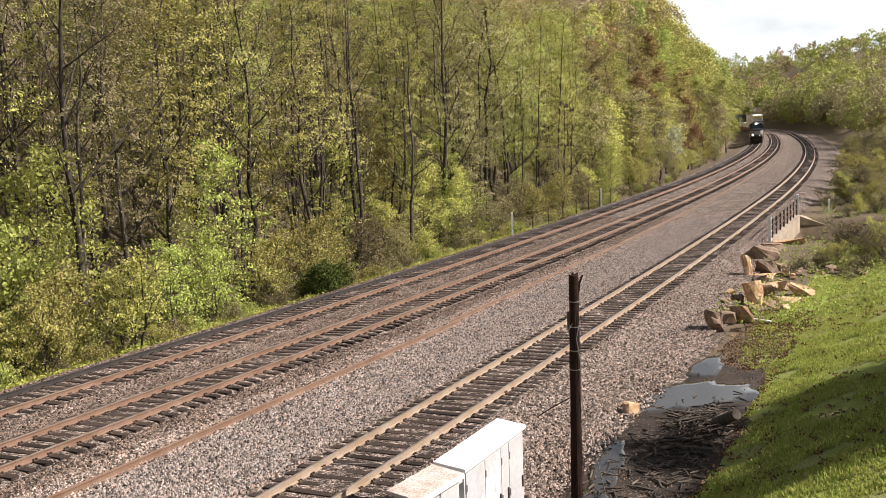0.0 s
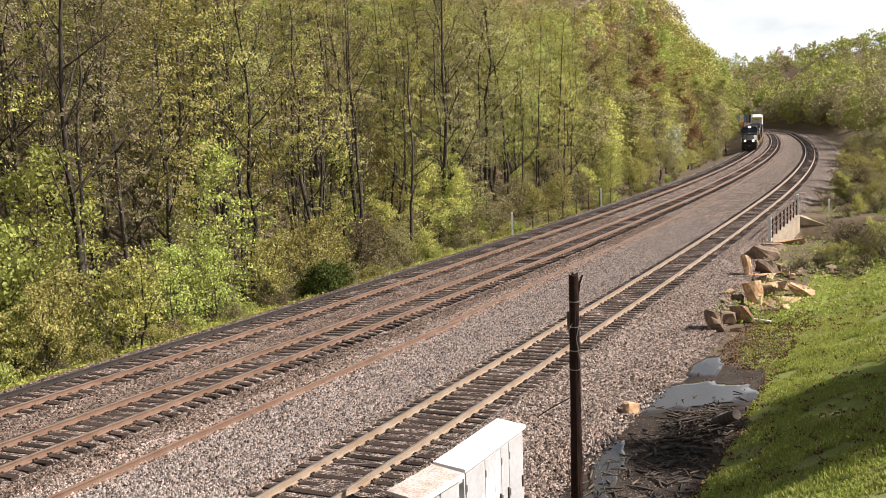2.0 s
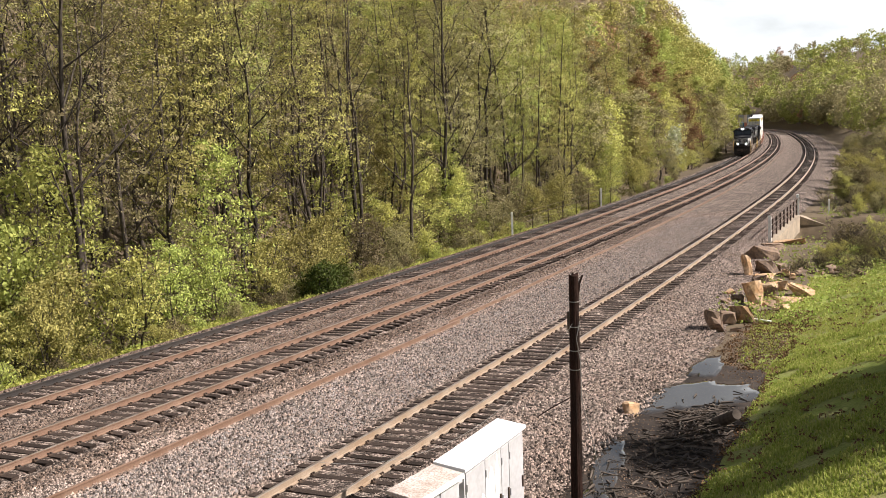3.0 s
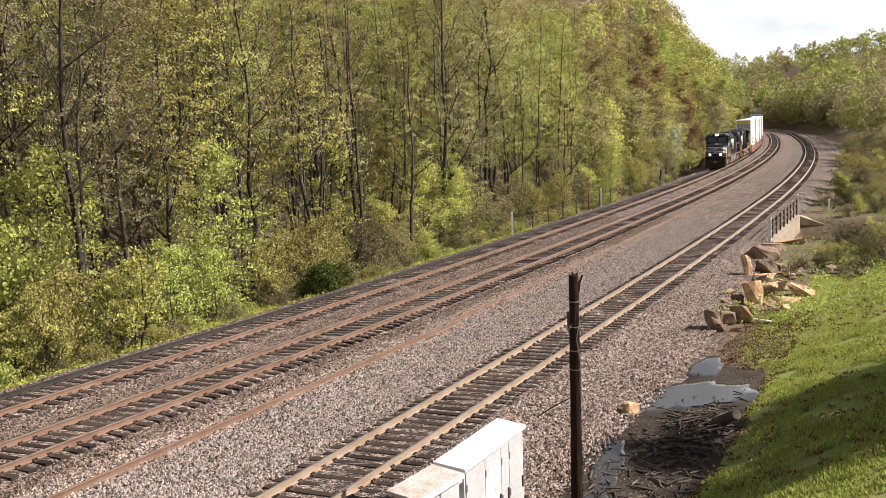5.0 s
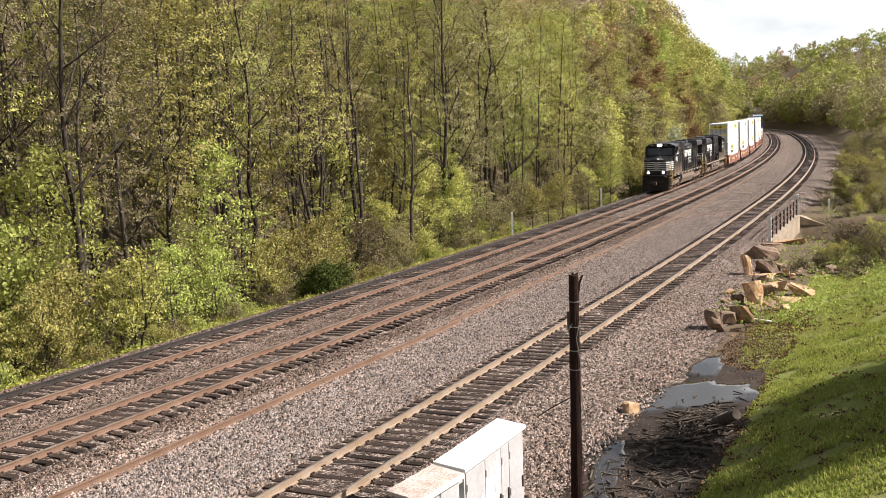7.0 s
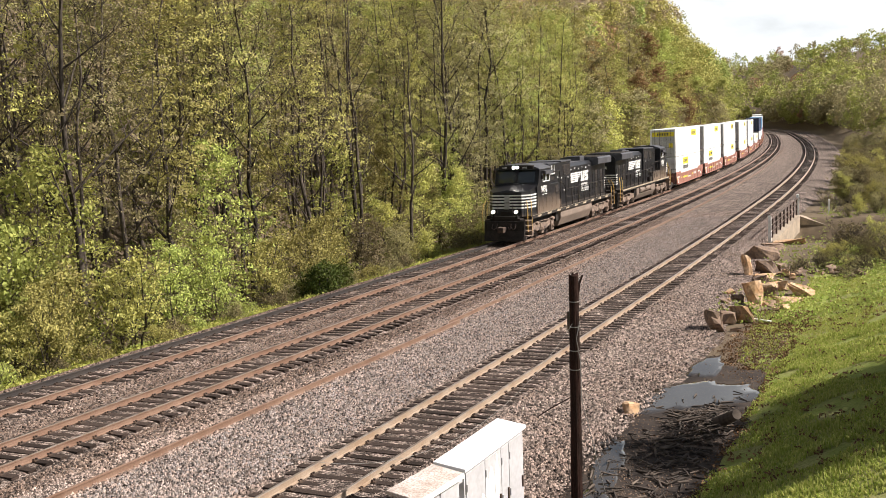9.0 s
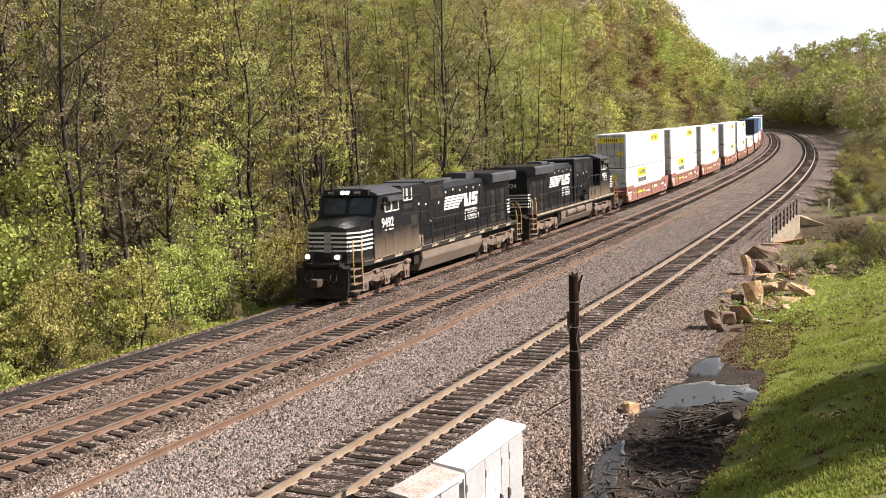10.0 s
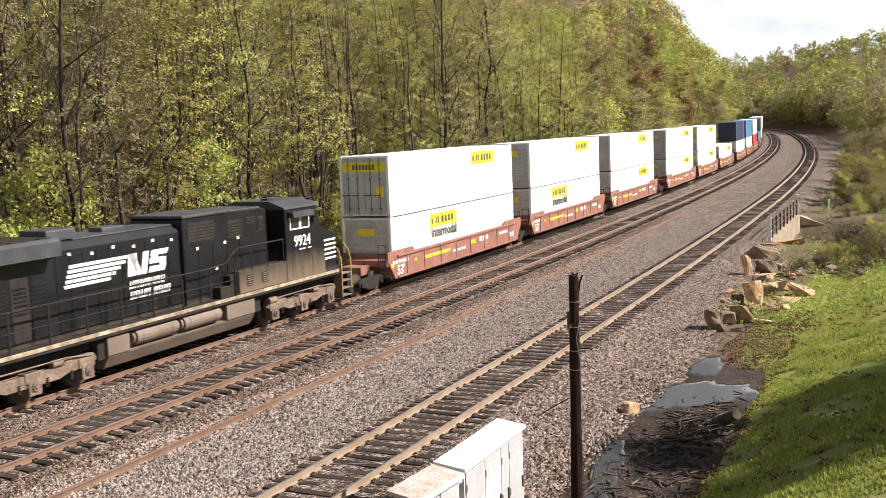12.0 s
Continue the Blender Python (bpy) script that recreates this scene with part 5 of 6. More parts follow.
    # handrails
    for y in (-1.46, 1.46):
        xs = [8.35 + i * 1.48 for i in range(9)]
        for x in xs:
            bm = fresh()
            pipe(bm, [(x, y, 1.6), (x, y, 2.78)], 0.034)
            part("rail_post", bm, M["grime"], root)
        bm = fresh()
        if y > 0:
            pipe(bm, [(5.2, y, 3.3), (8.2, y, 3.3), (8.9, y, 2.85)] + [(x, y, 2.78) for x in xs[1:]], 0.028)
            for x in (5.2, 6.3, 7.3, 8.2):
                part("rail_post", pipe(fresh(), [(x, y, 1.7 if x > 8 else 2.4), (x, y, 3.3)], 0.024), M["grime"], root)
        else:
            pipe(bm, [(5.0, y, 4.12), (7.05, y, 4.12), (7.12, y, 3.3), (7.9, y, 3.2), (8.35, y, 2.8)] + [(x, y, 2.78) for x in xs[1:]], 0.028)
            part("rail_post", pipe(fresh(), [(7.12, y, 1.6), (7.12, y, 3.3)], 0.026), M["grime"], root)
        part("middle_rail", ring(fresh(), ((8.4 + xs[-1]) / 2, y, 2.2), (1, 0, 0), 0.016, xs[-1] - 8.4, 6), M["grime"], root)
        part("handrail", bm, M["grime"], root)
    # fuel tank; air reservoirs on one side only
    bm = fresh()
    sec = [(-1.38, 1.40), (-1.42, 0.95), (-1.15, 0.36), (1.15, 0.36), (1.42, 0.78), (0.95, 0.84), (0.9, 1.40)]
    a = [bm.verts.new((7.2, y, z)) for y, z in sec]
    b = [bm.verts.new((14.95, y, z)) for y, z in sec]
    for i in range(7):
        bm.faces.new((a[i], b[i], b[(i + 1) % 7], a[(i + 1) % 7]))
    bm.faces.new(a), bm.faces.new(b[::-1])
    bmesh.ops.bevel(bm, geom=list(bm.edges), offset=0.035, segments=2, affect="EDGES")
    tank = part("fuel_tank", bm, M["tank_dust"], root, "dust-covered tan fuel tank")
    for x0, x1 in ((9.3, 11.3), (11.65, 13.65)):
        bm = fresh()
        ring(bm, ((x0 + x1) / 2, 1.24, 1.12), (1, 0, 0), 0.26, x1 - x0, 18)
        ring(bm, (x0 - 0.05, 1.24, 1.12), (1, 0, 0), 0.19, 0.12, 18)
        ring(bm, (x1 + 0.05, 1.24, 1.12), (1, 0, 0), 0.19, 0.12, 18)
        for x in (x0 + 0.3, x1 - 0.3):
            ring(bm, (x, 1.24, 1.12), (1, 0, 0), 0.272, 0.06, 18)
        part("air_reservoir", bm, M["tank_dust"], tank, "dusty air reservoir cylinder")
    part("filler_box", bx(fresh(), 7.2, 8.9, 0.9, 1.42, 0.80, 1.36, 0.03), M["tank_dust"], tank)
    part("filler_box", bx(fresh(), 13.95, 14.93, 0.9, 1.42, 0.78, 1.36, 0.03), M["tank_dust"], tank)
    part("equipment_box", bx(fresh(), 14.95, 15.25, -1.3, 1.3, 0.7, 1.4, 0.03), M["grime"], root)
    part("equipment_box", bx(fresh(), 6.6, 7.2, -1.25, 1.25, 0.75, 1.4, 0.03), M["grime"], root)
    loco_bogie(root, 3.63, False)
    loco_bogie(root, 17.76, True)
    bm = fresh()
    ring(bm, (4.2, 0.3, 4.72), (1, 0, 0), 0.05, 0.6, 10, 0.11)
    ring(bm, (4.2, 0.12, 4.72), (1, 0, 0), 0.05, 0.5, 10, 0.1)
    bx(bm, 4.0, 4.1, 0.0, 0.4, 4.58, 4.72)
    part("horn", bm, M["grime"], root)
    return root


def bars_on(bm, x0, x1, z0, z1, y, n, gap=0.3):
    """A row of letter-sized bars on a side plane."""
    w = (x1 - x0) / n
    for i in range(n):
        bx(bm, x0 + i * w + w * gap / 2, x0 + (i + 1) * w - w * gap / 2, y, y + 0.004, z0, z1)


def container(color, name_label, ribbed=False, marked=True, doors=True, word=False):
    """A 53-foot container: body, corner posts, doors with lock rods, seams and labels. x runs from its leading end."""
    root = thing("container", name_label, "container", group="containers of the train")
    mat, L, W, H = M[color], 16.15, 1.295, 2.845
    bm = fresh()
    bx(bm, 0.06, L - 0.06, -W + 0.02, W - 0.02, 0.05, H - 0.02)
    part("body", bm, mat, root)
    for y in (-1, 1):
        for z0, z1 in ((0.0, 0.13), (H - 0.10, H)):
            part("side_rail", bx(fresh(), 0.0, L, *sorted((W * y, (W - 0.08) * y)), z0, z1, 0.008), mat, root)
        for x in (0.0, L - 0.14):
            part("corner_post", bx(fresh(), x, x + 0.14, *sorted((W * y, (W - 0.14) * y)), 0, H, 0.01), mat, root)
        for x in (0.0, L - 0.18):
            part("corner_casting", bx(fresh(), x, x + 0.18, *sorted((W * y, (W - 0.16) * y)), -0.06, 0.1, 0.01), M["box_grey"], root)
        for x in (1.93, L - 1.93):
            part("lift_post", bx(fresh(), x - 0.05, x + 0.05, *sorted((W * y + 0.002 * y, (W - 0.03) * y)), 0, H + 0.003), M["box_white"], root)
            part("seam", bx(fresh(), x - 0.018, x + 0.018, *sorted((W * y + 0.006 * y, (W - 0.03) * y)), 0.05, H - 0.12), M["box_grey"], root)
        if ribbed:
            v, f, n = [], [], 150
            xs = np.linspace(2.0, L - 2.0, n * 2)
            dep = np.where(np.arange(n * 2) // 2 % 2 == 0, 0.0, 0.035)
            yy = (W + 0.004 - dep) * y
            v = np.concatenate([np.stack([xs, yy, np.full(n * 2, z)], 1) for z in (0.14, H - 0.11)])
            i = np.arange(n * 2 - 1)
            f = np.stack([i, i + 1, i + 1 + n * 2, i + n * 2], 1)
            part("ribbed_side", mesh_of("ribbed_side", v, f, mat, False), parent=root)
        else:
            panel = None
            for k in range(10):
                at = Matrix.Translation((2.2 + k * 1.2, 0, 0))
                if panel is None:
                    panel = part("side_panel", bx(fresh(), 0, 1.17, *sorted(((W - 0.03) * y, (W - 0.012) * y)), 0.15, H - 0.12), mat, root, m=at)
                else:
                    part("side_panel", panel.data, None, root, m=at)
    part("roof", bx(fresh(), 0.1, L - 0.1, -W + 0.06, W - 0.06, H - 0.03, H - 0.006), mat, root)
    if doors:
        for y0, y1 in ((-1.15, -0.01), (0.01, 1.15)):
            # doors of labelled white boxes are grey: the end's shade put into colour
            d = part("door", bx(fresh(), 0.02, 0.07, y0, y1, 0.12, H - 0.1, 0.01), M["box_grey"] if marked else mat, root, "container door with lock rods")
            for k in (0.3, 0.72):
                bm = fresh()
                y = y0 + (y1 - y0) * k
                pipe(bm, [(0.0, y, 0.1), (0.0, y, H - 0.08)], 0.018)
                for z in (0.35, 1.0, 1.75, 2.4):
                    bx(bm, -0.02, 0.02, y - 0.05, y + 0.05, z, z + 0.06)
                bx(bm, -0.03, 0.0, y, y + 0.35, 0.98, 1.03)
                part("lock_rod", bm, M["label_dark"], d)
        if marked:
            bm = fresh()
            bx(bm, 0.008, 0.02, -1.12, 1.12, 2.1, 2.55)
            lab = part("door_label", bm, M["label_yellow"], root, "yellow band across the doors")
            bm = fresh()
            for i in range(7):
                bx(bm, 0.002, 0.008, -0.55 + i * 0.17, -0.44 + i * 0.17, 2.2, 2.45)
            part("lettering_block", bm, M["label_dark"], lab)
            part("notice", bx(fresh(), 0.005, 0.02, -1.0, -0.6, 0.95, 1.4), M["label_yellow"], root)
    else:
        # white end wall and ribs coloured grey to stand in for shade
        part("end_wall", bx(fresh(), 0.03, 0.07, -1.15, 1.15, 0.1, H - 0.08), M["box_grey"], root, "ribbed white container end toned grey for shade")
        for k in range(9):
            part("rib", bx(fresh(), 0.0, 0.07, -1.12, 1.12, 0.18 + k * 0.28, 0.34 + k * 0.28, 0.02), M["box_grey"], root)
        if marked:
            part("end_label", bx(fresh(), -0.012, 0.0, -0.45, 0.45, 2.0, 2.35), M["label_yellow"], root)
    if marked:
        for y in (-1, 1):
            x0 = 9.9 if not word else 4.3
            if y > 0:
                x0 = L - x0 - 3.3
            lab = part("side_label", bx(fresh(), x0, x0 + 3.3, *sorted(((W + 0.004) * y, (W + 0.011) * y)), 1.97, 2.63), M["label_yellow"], root, "yellow label patch")
            bm = fresh()
            yb = (W + 0.013) * y - (0.0 if y > 0 else 0.004)
            bars_on(bm, x0 + 0.6, x0 + 1.1, 2.12, 2.46, yb, 2)
            bars_on(bm, x0 + 1.3, x0 + 2.9, 2.12, 2.46, yb, 4)
            bars_on(bm, x0 + 0.12, x0 + 0.4, 2.12, 2.4, yb, 1)
            part("lettering_block", bm, M["label_dark"], lab)
            if word:
                lettering("lettering", "Intermodal", 0.72, upright(x0 + 0.1 if y < 0 else x0 + 3.2, (W + 0.012) * y, 1.46, y < 0), M["label_dark"], root, "dark lettering")
    return root


def well_car(label, first, last):
    """One well: deep side sills, end platforms, cross members; x runs from the leading end of its container."""
    root = thing("well_car", label, "railway wagon", group="well cars of the train")
    Rm = M["well_red"]
    for y in (-1, 1):
        bm = fresh()
        out = [(-0.75, 1.30), (-0.75, 1.72), (1.9, 1.72), (2.1, 1.50), (14.05, 1.50), (14.25, 1.72), (16.9, 1.72), (16.9, 1.30), (16.2, 0.42), (-0.05, 0.42)]
        prism(bm, out, *sorted((1.40 * y, 1.47 * y)), 0.01)
        sill = part("side_sill", bm, Rm, root, "rust-red well side")
        for z in (1.44, 0.46):
            bm = fresh()
            bx(bm, 0.2, 15.9, *sorted((1.47 * y, 1.53 * y)), z - 0.04, z + 0.05, 0.01)
            part("flange", bm, Rm, sill)
        for k in range(8):
            x = 1.2 + k * 1.95
            part("rib", bx(fresh(), x - 0.04, x + 0.04, *sorted((1.47 * y, 1.5 * y)), 0.5, 1.42), Rm, sill)
        bm, by = fresh(), fresh()
        yb = (1.474 * y) if y > 0 else 1.474 * y - 0.004
        for x0, x1, z0, z1, n in ((-0.3, 1.4, 1.1, 1.26, 6), (6.6, 8.3, 0.85, 0.98, 6), (10.2, 11.6, 1.0, 1.25, 3), (13.2, 14.6, 1.05, 1.2, 5), (14.9, 15.6, 0.75, 1.0, 2)):
            bars_on(bm, x0, x1, z0, z1, yb, n)
        for x0, x1, z0, z1, n in ((3.2, 6.3, 0.95, 1.12, 11), (9.0, 9.7, 1.0, 1.2, 2), (-0.5, -0.15, 0.98, 1.15, 1), (2.0, 2.3, 1.0, 1.12, 1)):
            bars_on(by, x0, x1, z0, z1, yb, n)
        part("lettering_block", bm, M["box_white"], sill)
        part("yellow_lettering_block", by, M["label_yellow"], sill)
        lettering("lettering", "53'", 0.62, upright(0.15 if y < 0 else 15.9, 1.475 * y, 0.58, y < 0), M["box_white"], sill, "white painted figures")
    for x0, x1 in ((-1.7, -0.1), (16.25, 17.8)):
        bm = fresh()
        bx(bm, x0, x1, -0.55, 0.55, 0.75, 1.15, 0.03)
        m0, m1 = (x1 - 0.7, x1) if x0 < 0 else (x0, x0 + 0.7)
        bx(bm, m0, m1, -1.42, 1.42, 1.05, 1.35, 0.02)
        part("end_platform", bm, Rm, root)
        bm = fresh()
        k = m0 if x0 < 0 else m1
        for y in (-1.38, 1.38):
            pipe(bm, [(k, y, 0.5), (k, y, 2.1)], 0.02)
            pipe(bm, [(k, y * 0.72, 0.5), (k, y * 0.72, 2.1)], 0.02)
            for z in (0.6, 0.95, 1.3, 1.65, 2.05):
                pipe(bm, [(k, y, z), (k, y * 0.72, z)], 0.015)
        part("ladder", bm, M["grime"], root)
        part("bulkhead", bx(fresh(), *( (m1 - 0.08, m1) if x0 < 0 else (m0, m0 + 0.08)), -1.4, 1.4, 0.5, 1.6), Rm, root)
    bm = fresh()
    for k in range(9):
        x = 0.3 + k * 1.94
        bx(bm, x - 0.1, x + 0.1, -1.4, 1.4, 0.30, 0.38)
    bx(bm, -0.05, 16.2, -1.35, -1.05, 0.30, 0.37)
    bx(bm, -0.05, 16.2, 1.05, 1.35, 0.30, 0.37)
    part("well_floor", bm, M["grime"], root)
    stops = [-1.75] + ([17.9] if last else [])
    for x0 in stops:
        b = part("bogie", bx(fresh(), x0 - 0.25, x0 + 0.25, -1.05, 1.05, 0.35, 0.62, 0.03), M["grime"], root, "dark two-axle bogie")
        for y in (-1.02, 1.02):
            bm = fresh()
            prism(bm, [(x0 - 1.15, 0.62), (x0 - 0.85, 0.75), (x0 + 0.85, 0.75), (x0 + 1.15, 0.62), (x0 + 1.1, 0.42), (x0 + 0.7, 0.42), (x0 + 0.35, 0.22), (x0 - 0.35, 0.22), (x0 - 0.7, 0.42), (x0 - 1.1, 0.42)], y - 0.08, y + 0.08, 0.015)
            for k in (-0.89, 0.89):
                ring(bm, (x0 + k, y + math.copysign(0.1, y), 0.48), (0, 1, 0), 0.12, 0.1, 12)
            part("side_frame", bm, M["grime"], b)
        for k in (-0.89, 0.89):
            wheelset(root, x0 + k, 0.48)
    if first:
        bm = fresh()
        bx(bm, -3.0, -1.6, -0.13, 0.13, 0.78, 1.0, 0.02)
        part("coupler", bm, M["iron"], root)
        bm = fresh()
        bx(bm, -1.7, -1.5, 0.6, 1.0, 1.2, 1.9, 0.03)
        ring(bm, (-1.75, 0.8, 1.7), (1, 0, 0), 0.25, 0.03, 18)
        part("hand_brake", bm, M["grime"], root)
    return root


def build_train():
    a = locomotive("9492", "black diesel locomotive with white stripes, headlights lit")
    RIDERS.append((a, -23.9, 3.63, 17.76, False))
    b = locomotive("9924", "black diesel locomotive running long hood first")
    RIDERS.append((b, -0.96, 3.63, 17.76, True))
    starts = (24.5, 43.9, 63.5, 85.7, 105.1, 124.6, 147.0, 166.3, 185.7, 208.0, 227.4, 246.9)
    white, yellow = "white 53-foot container with yellow label patches", True
    loads = [(("box_white", white, False, True, True, False), ("box_white", "white ribbed container with a yellow label", True, True, False, True)),
             (("box_white", white, False, True, False, False), ("box_white", white, False, True, False, True)),
             (("box_white", white, False, True, False, False), ("box_white", white, False, True, False, False)),
             (("box_white", white, False, True, False, False), ("box_white", white, False, True, False, False)),
             (("box_white", white, False, True, True, False), ("box_white", white, False, True, True, False)),
             (None, ("box_white", white, False, True, True, False)),
             (("box_navy", "dark navy blue container stacked on another", False, False, True, False), ("box_white", "plain white container low in the well", False, False, True, False)),
             (("box_blue", "mid-blue container stacked on another", False, False, True, False), ("box_white", "plain white container low in the well", False, False, True, False)),
             (("box_white", "plain white container stacked on another", False, False, True, False), ("box_red", "red container low in the well", False, False, True, False)),
             (None, ("box_blue", "mid-blue container low in the well", False, False, True, False)),
             (("box_grey", "grey container stacked on another", False, False, True, False), ("box_white", "plain white container low in the well", False, False, True, False)),
             (("box_white", "plain white container stacked on another", False, False, True, False), ("box_navy", "dark navy blue container low in the well", False, False, True, False))]
    made, wells = {}, {}
    for i, (s0, (up, low)) in enumerate(zip(starts, loads)):
        key = (i % 3 == 0, i % 3 == 2)
        if i < 6 or key not in wells:
            w = wells[key] = well_car("rust-red well car carrying stacked containers", *key)
        else:
            w = copy_thing(wells[key], Matrix())
        RIDERS.append((w, s0, -1.7, 17.8, False))
        for spec, z in ((up, 3.295), (low, 0.39)):
            if spec is None:
                continue
            c = copy_thing(made[spec], Matrix()) if spec in made else container(*spec)
            made.setdefault(spec, c)
            RIDERS.append((c, s0, -1.7, 17.8, False, z))


def motions():
    """The train runs past at an even speed; its wheels roll."""
    for who, s0, a, b, flip, *up in RIDERS:
        lift = Matrix.Translation((0, 0, up[0] if up else 0))
        walk(who, [(k * 0.5, ride(s0, a, b, k * 0.5, flip) @ lift) for k in range(25)])
    for ob, x, r in WHEELS[:24]:
        turn = -SPEED / r if ob.parent.name != "locomotive.001" else SPEED / r
        walk(ob, [(k / 30, Matrix.Translation((x, 0, r)) @ Matrix.Rotation(turn * k / 30, 4, "Y")) for k in range(361)])


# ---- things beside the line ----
# white wall paint set darker than the lid, so the sides look less lit
M["cabinet_dim_white"] = shader("cabinet_dim_white", (0.46, 0.45, 0.47), 0.5, color2=(0.38, 0.37, 0.39), scale=1.0, fine=(0.30, 0.29, 0.29), fine_scale=8, fine_amount=0.3)
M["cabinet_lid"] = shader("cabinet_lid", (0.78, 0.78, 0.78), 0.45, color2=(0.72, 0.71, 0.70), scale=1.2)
M["cabinet_rusty"] = shader("cabinet_rusty", (0.40, 0.34, 0.30), 0.7, color2=(0.56, 0.52, 0.49), scale=3.0, fine=(0.20, 0.12, 0.09), fine_scale=24, fine_amount=0.6)
M["pole_wood"] = shader("pole_wood", (0.010, 0.006, 0.005), 0.95, spec=0.08, color2=(0.03, 0.014, 0.011), scale=2, stretch=(5, 5, 0.6), fine=(0.05, 0.037, 0.03), fine_scale=20, fine_amount=0.3, bump=0.8, bump_scale=18)
M["sandstone"] = shader("sandstone", (0.44, 0.25, 0.12), 0.9, color2=(0.52, 0.38, 0.25), scale=2.4, fine=(0.15, 0.09, 0.055), fine_scale=7, fine_amount=0.6, bump=1.0, bump_scale=6, thing=0.3)
# dark stone; also colours one tan block whose seen face is shaded
M["grey_rock"] = shader("grey_rock", (0.16, 0.105, 0.07), 0.9, color2=(0.25, 0.17, 0.115), scale=1.6, fine=(0.07, 0.05, 0.045), fine_scale=7, fine_amount=0.6, bump=0.9, bump_scale=9, thing=0.3)
M["mud"] = shader("mud", (0.018, 0.013, 0.011), 0.85, spec=0.2, color2=(0.05, 0.037, 0.029), scale=1.1, fine=(0.035, 0.028, 0.024), fine_scale=9, fine_amount=0.6, bump=0.8, bump_scale=10)
M["concrete"] = shader("concrete", (0.36, 0.29, 0.21), 0.9, color2=(0.24, 0.19, 0.14), scale=1.0, stretch=(1, 1, 2), fine=(0.14, 0.11, 0.09), fine_scale=10, fine_amount=0.4, bump=0.4)
M["post_white"] = shader("post_white", (0.72, 0.72, 0.72), 0.5, color2=(0.55, 0.53, 0.5), scale=4)
M["dead_wood"] = shader("dead_wood", (0.040, 0.029, 0.022), 0.9, color2=(0.09, 0.068, 0.052), scale=2, stretch=(1, 1, 4), island=0.5, bump=0.4)
M["wire"] = shader("wire", (0.20, 0.19, 0.18), 0.6, 0.3)
M["chaff"] = leaf_shader("chaff", (0.20, 0.12, 0.065), (0.09, 0.055, 0.035), 0.0, 0.1)
M["weeds"] = leaf_shader("weeds", (0.27, 0.35, 0.07), (0.42, 0.42, 0.14), 0.0, 0.35)
M["litter"] = leaf_shader("litter", (0.10, 0.12, 0.03), (0.16, 0.13, 0.06), 0.0)
M["water"] = glass("water", (0.035, 0.03, 0.026), 0.03, 0.0)


def cabinets():
    m = Matrix.Translation((0.216, 17.57, -0.47)) @ Matrix.Rotation(radians(64.4), 4, "Z")
    t = thing("signal_cabinet", "tall white steel signal cabinet with flaking paint", "cabinet", m, "trackside cabinets")
    L, W, H = 2.8, 0.54, 2.07
    part("body", bx(fresh(), 0.03, L - 0.03, 0.03, W - 0.03, 0.0, H - 0.06, 0.012), M["cabinet_dim_white"], t)
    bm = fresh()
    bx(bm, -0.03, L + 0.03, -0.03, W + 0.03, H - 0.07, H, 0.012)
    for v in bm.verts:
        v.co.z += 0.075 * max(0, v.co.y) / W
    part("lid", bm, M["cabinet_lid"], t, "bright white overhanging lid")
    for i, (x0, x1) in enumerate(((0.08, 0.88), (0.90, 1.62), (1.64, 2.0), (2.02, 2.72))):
        d = part("door", bx(fresh(), x0, x1, 0.008, 0.034, 0.08, H - 0.12, 0.008), M["cabinet_dim_white"], t)
        bm = fresh()
        bx(bm, x1 - 0.1, x1 - 0.06, -0.02, 0.012, 0.9, 1.12, 0.006)
        part("handle", bm, M["iron"], d)
        bm = fresh()
        for z in (0.3, 1.0, 1.7):
            ring(bm, (x0 + 0.012, 0.0, z), (0, 0, 1), 0.016, 0.13, 8)
        part("hinge", bm, M["cabinet_dim_white"], d)
    r = random.Random(3)
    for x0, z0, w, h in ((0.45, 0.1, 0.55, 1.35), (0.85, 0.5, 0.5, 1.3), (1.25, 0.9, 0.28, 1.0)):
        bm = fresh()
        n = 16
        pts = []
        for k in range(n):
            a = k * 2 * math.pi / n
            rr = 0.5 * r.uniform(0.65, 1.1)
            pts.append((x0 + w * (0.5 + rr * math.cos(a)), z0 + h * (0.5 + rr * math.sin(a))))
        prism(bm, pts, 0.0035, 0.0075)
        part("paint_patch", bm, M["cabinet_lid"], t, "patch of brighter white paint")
    bm = fresh()
    bx(bm, L - 0.03, L + 0.22, 0.12, 0.42, 1.2, 1.78, 0.02)
    part("meter_box", bm, M["cabinet_dim_white"], t)
    bm = fresh()
    bx(bm, -0.05, L + 0.05, -0.05, W + 0.05, -0.15, 0.02, 0.01)
    part("plinth", bm, M["concrete"], t)
    m = Matrix.Translation((-0.541, 16.2, -0.47)) @ Matrix.Rotation(radians(60.2), 4, "Z")
    t = thing("signal_cabinet", "small steel cabinet with a rust-spotted cream lid", "cabinet", m, "trackside cabinets")
    L, W, H = 1.40, 0.54, 2.05
    part("body", bx(fresh(), 0.03, L - 0.03, 0.03, W - 0.03, 0.0, H - 0.06, 0.012), M["cabinet_dim_white"], t)
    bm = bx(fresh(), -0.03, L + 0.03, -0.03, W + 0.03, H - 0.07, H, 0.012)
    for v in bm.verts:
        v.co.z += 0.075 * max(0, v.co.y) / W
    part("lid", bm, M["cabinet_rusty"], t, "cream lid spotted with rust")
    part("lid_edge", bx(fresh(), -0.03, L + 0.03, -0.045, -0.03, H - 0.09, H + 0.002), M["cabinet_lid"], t)
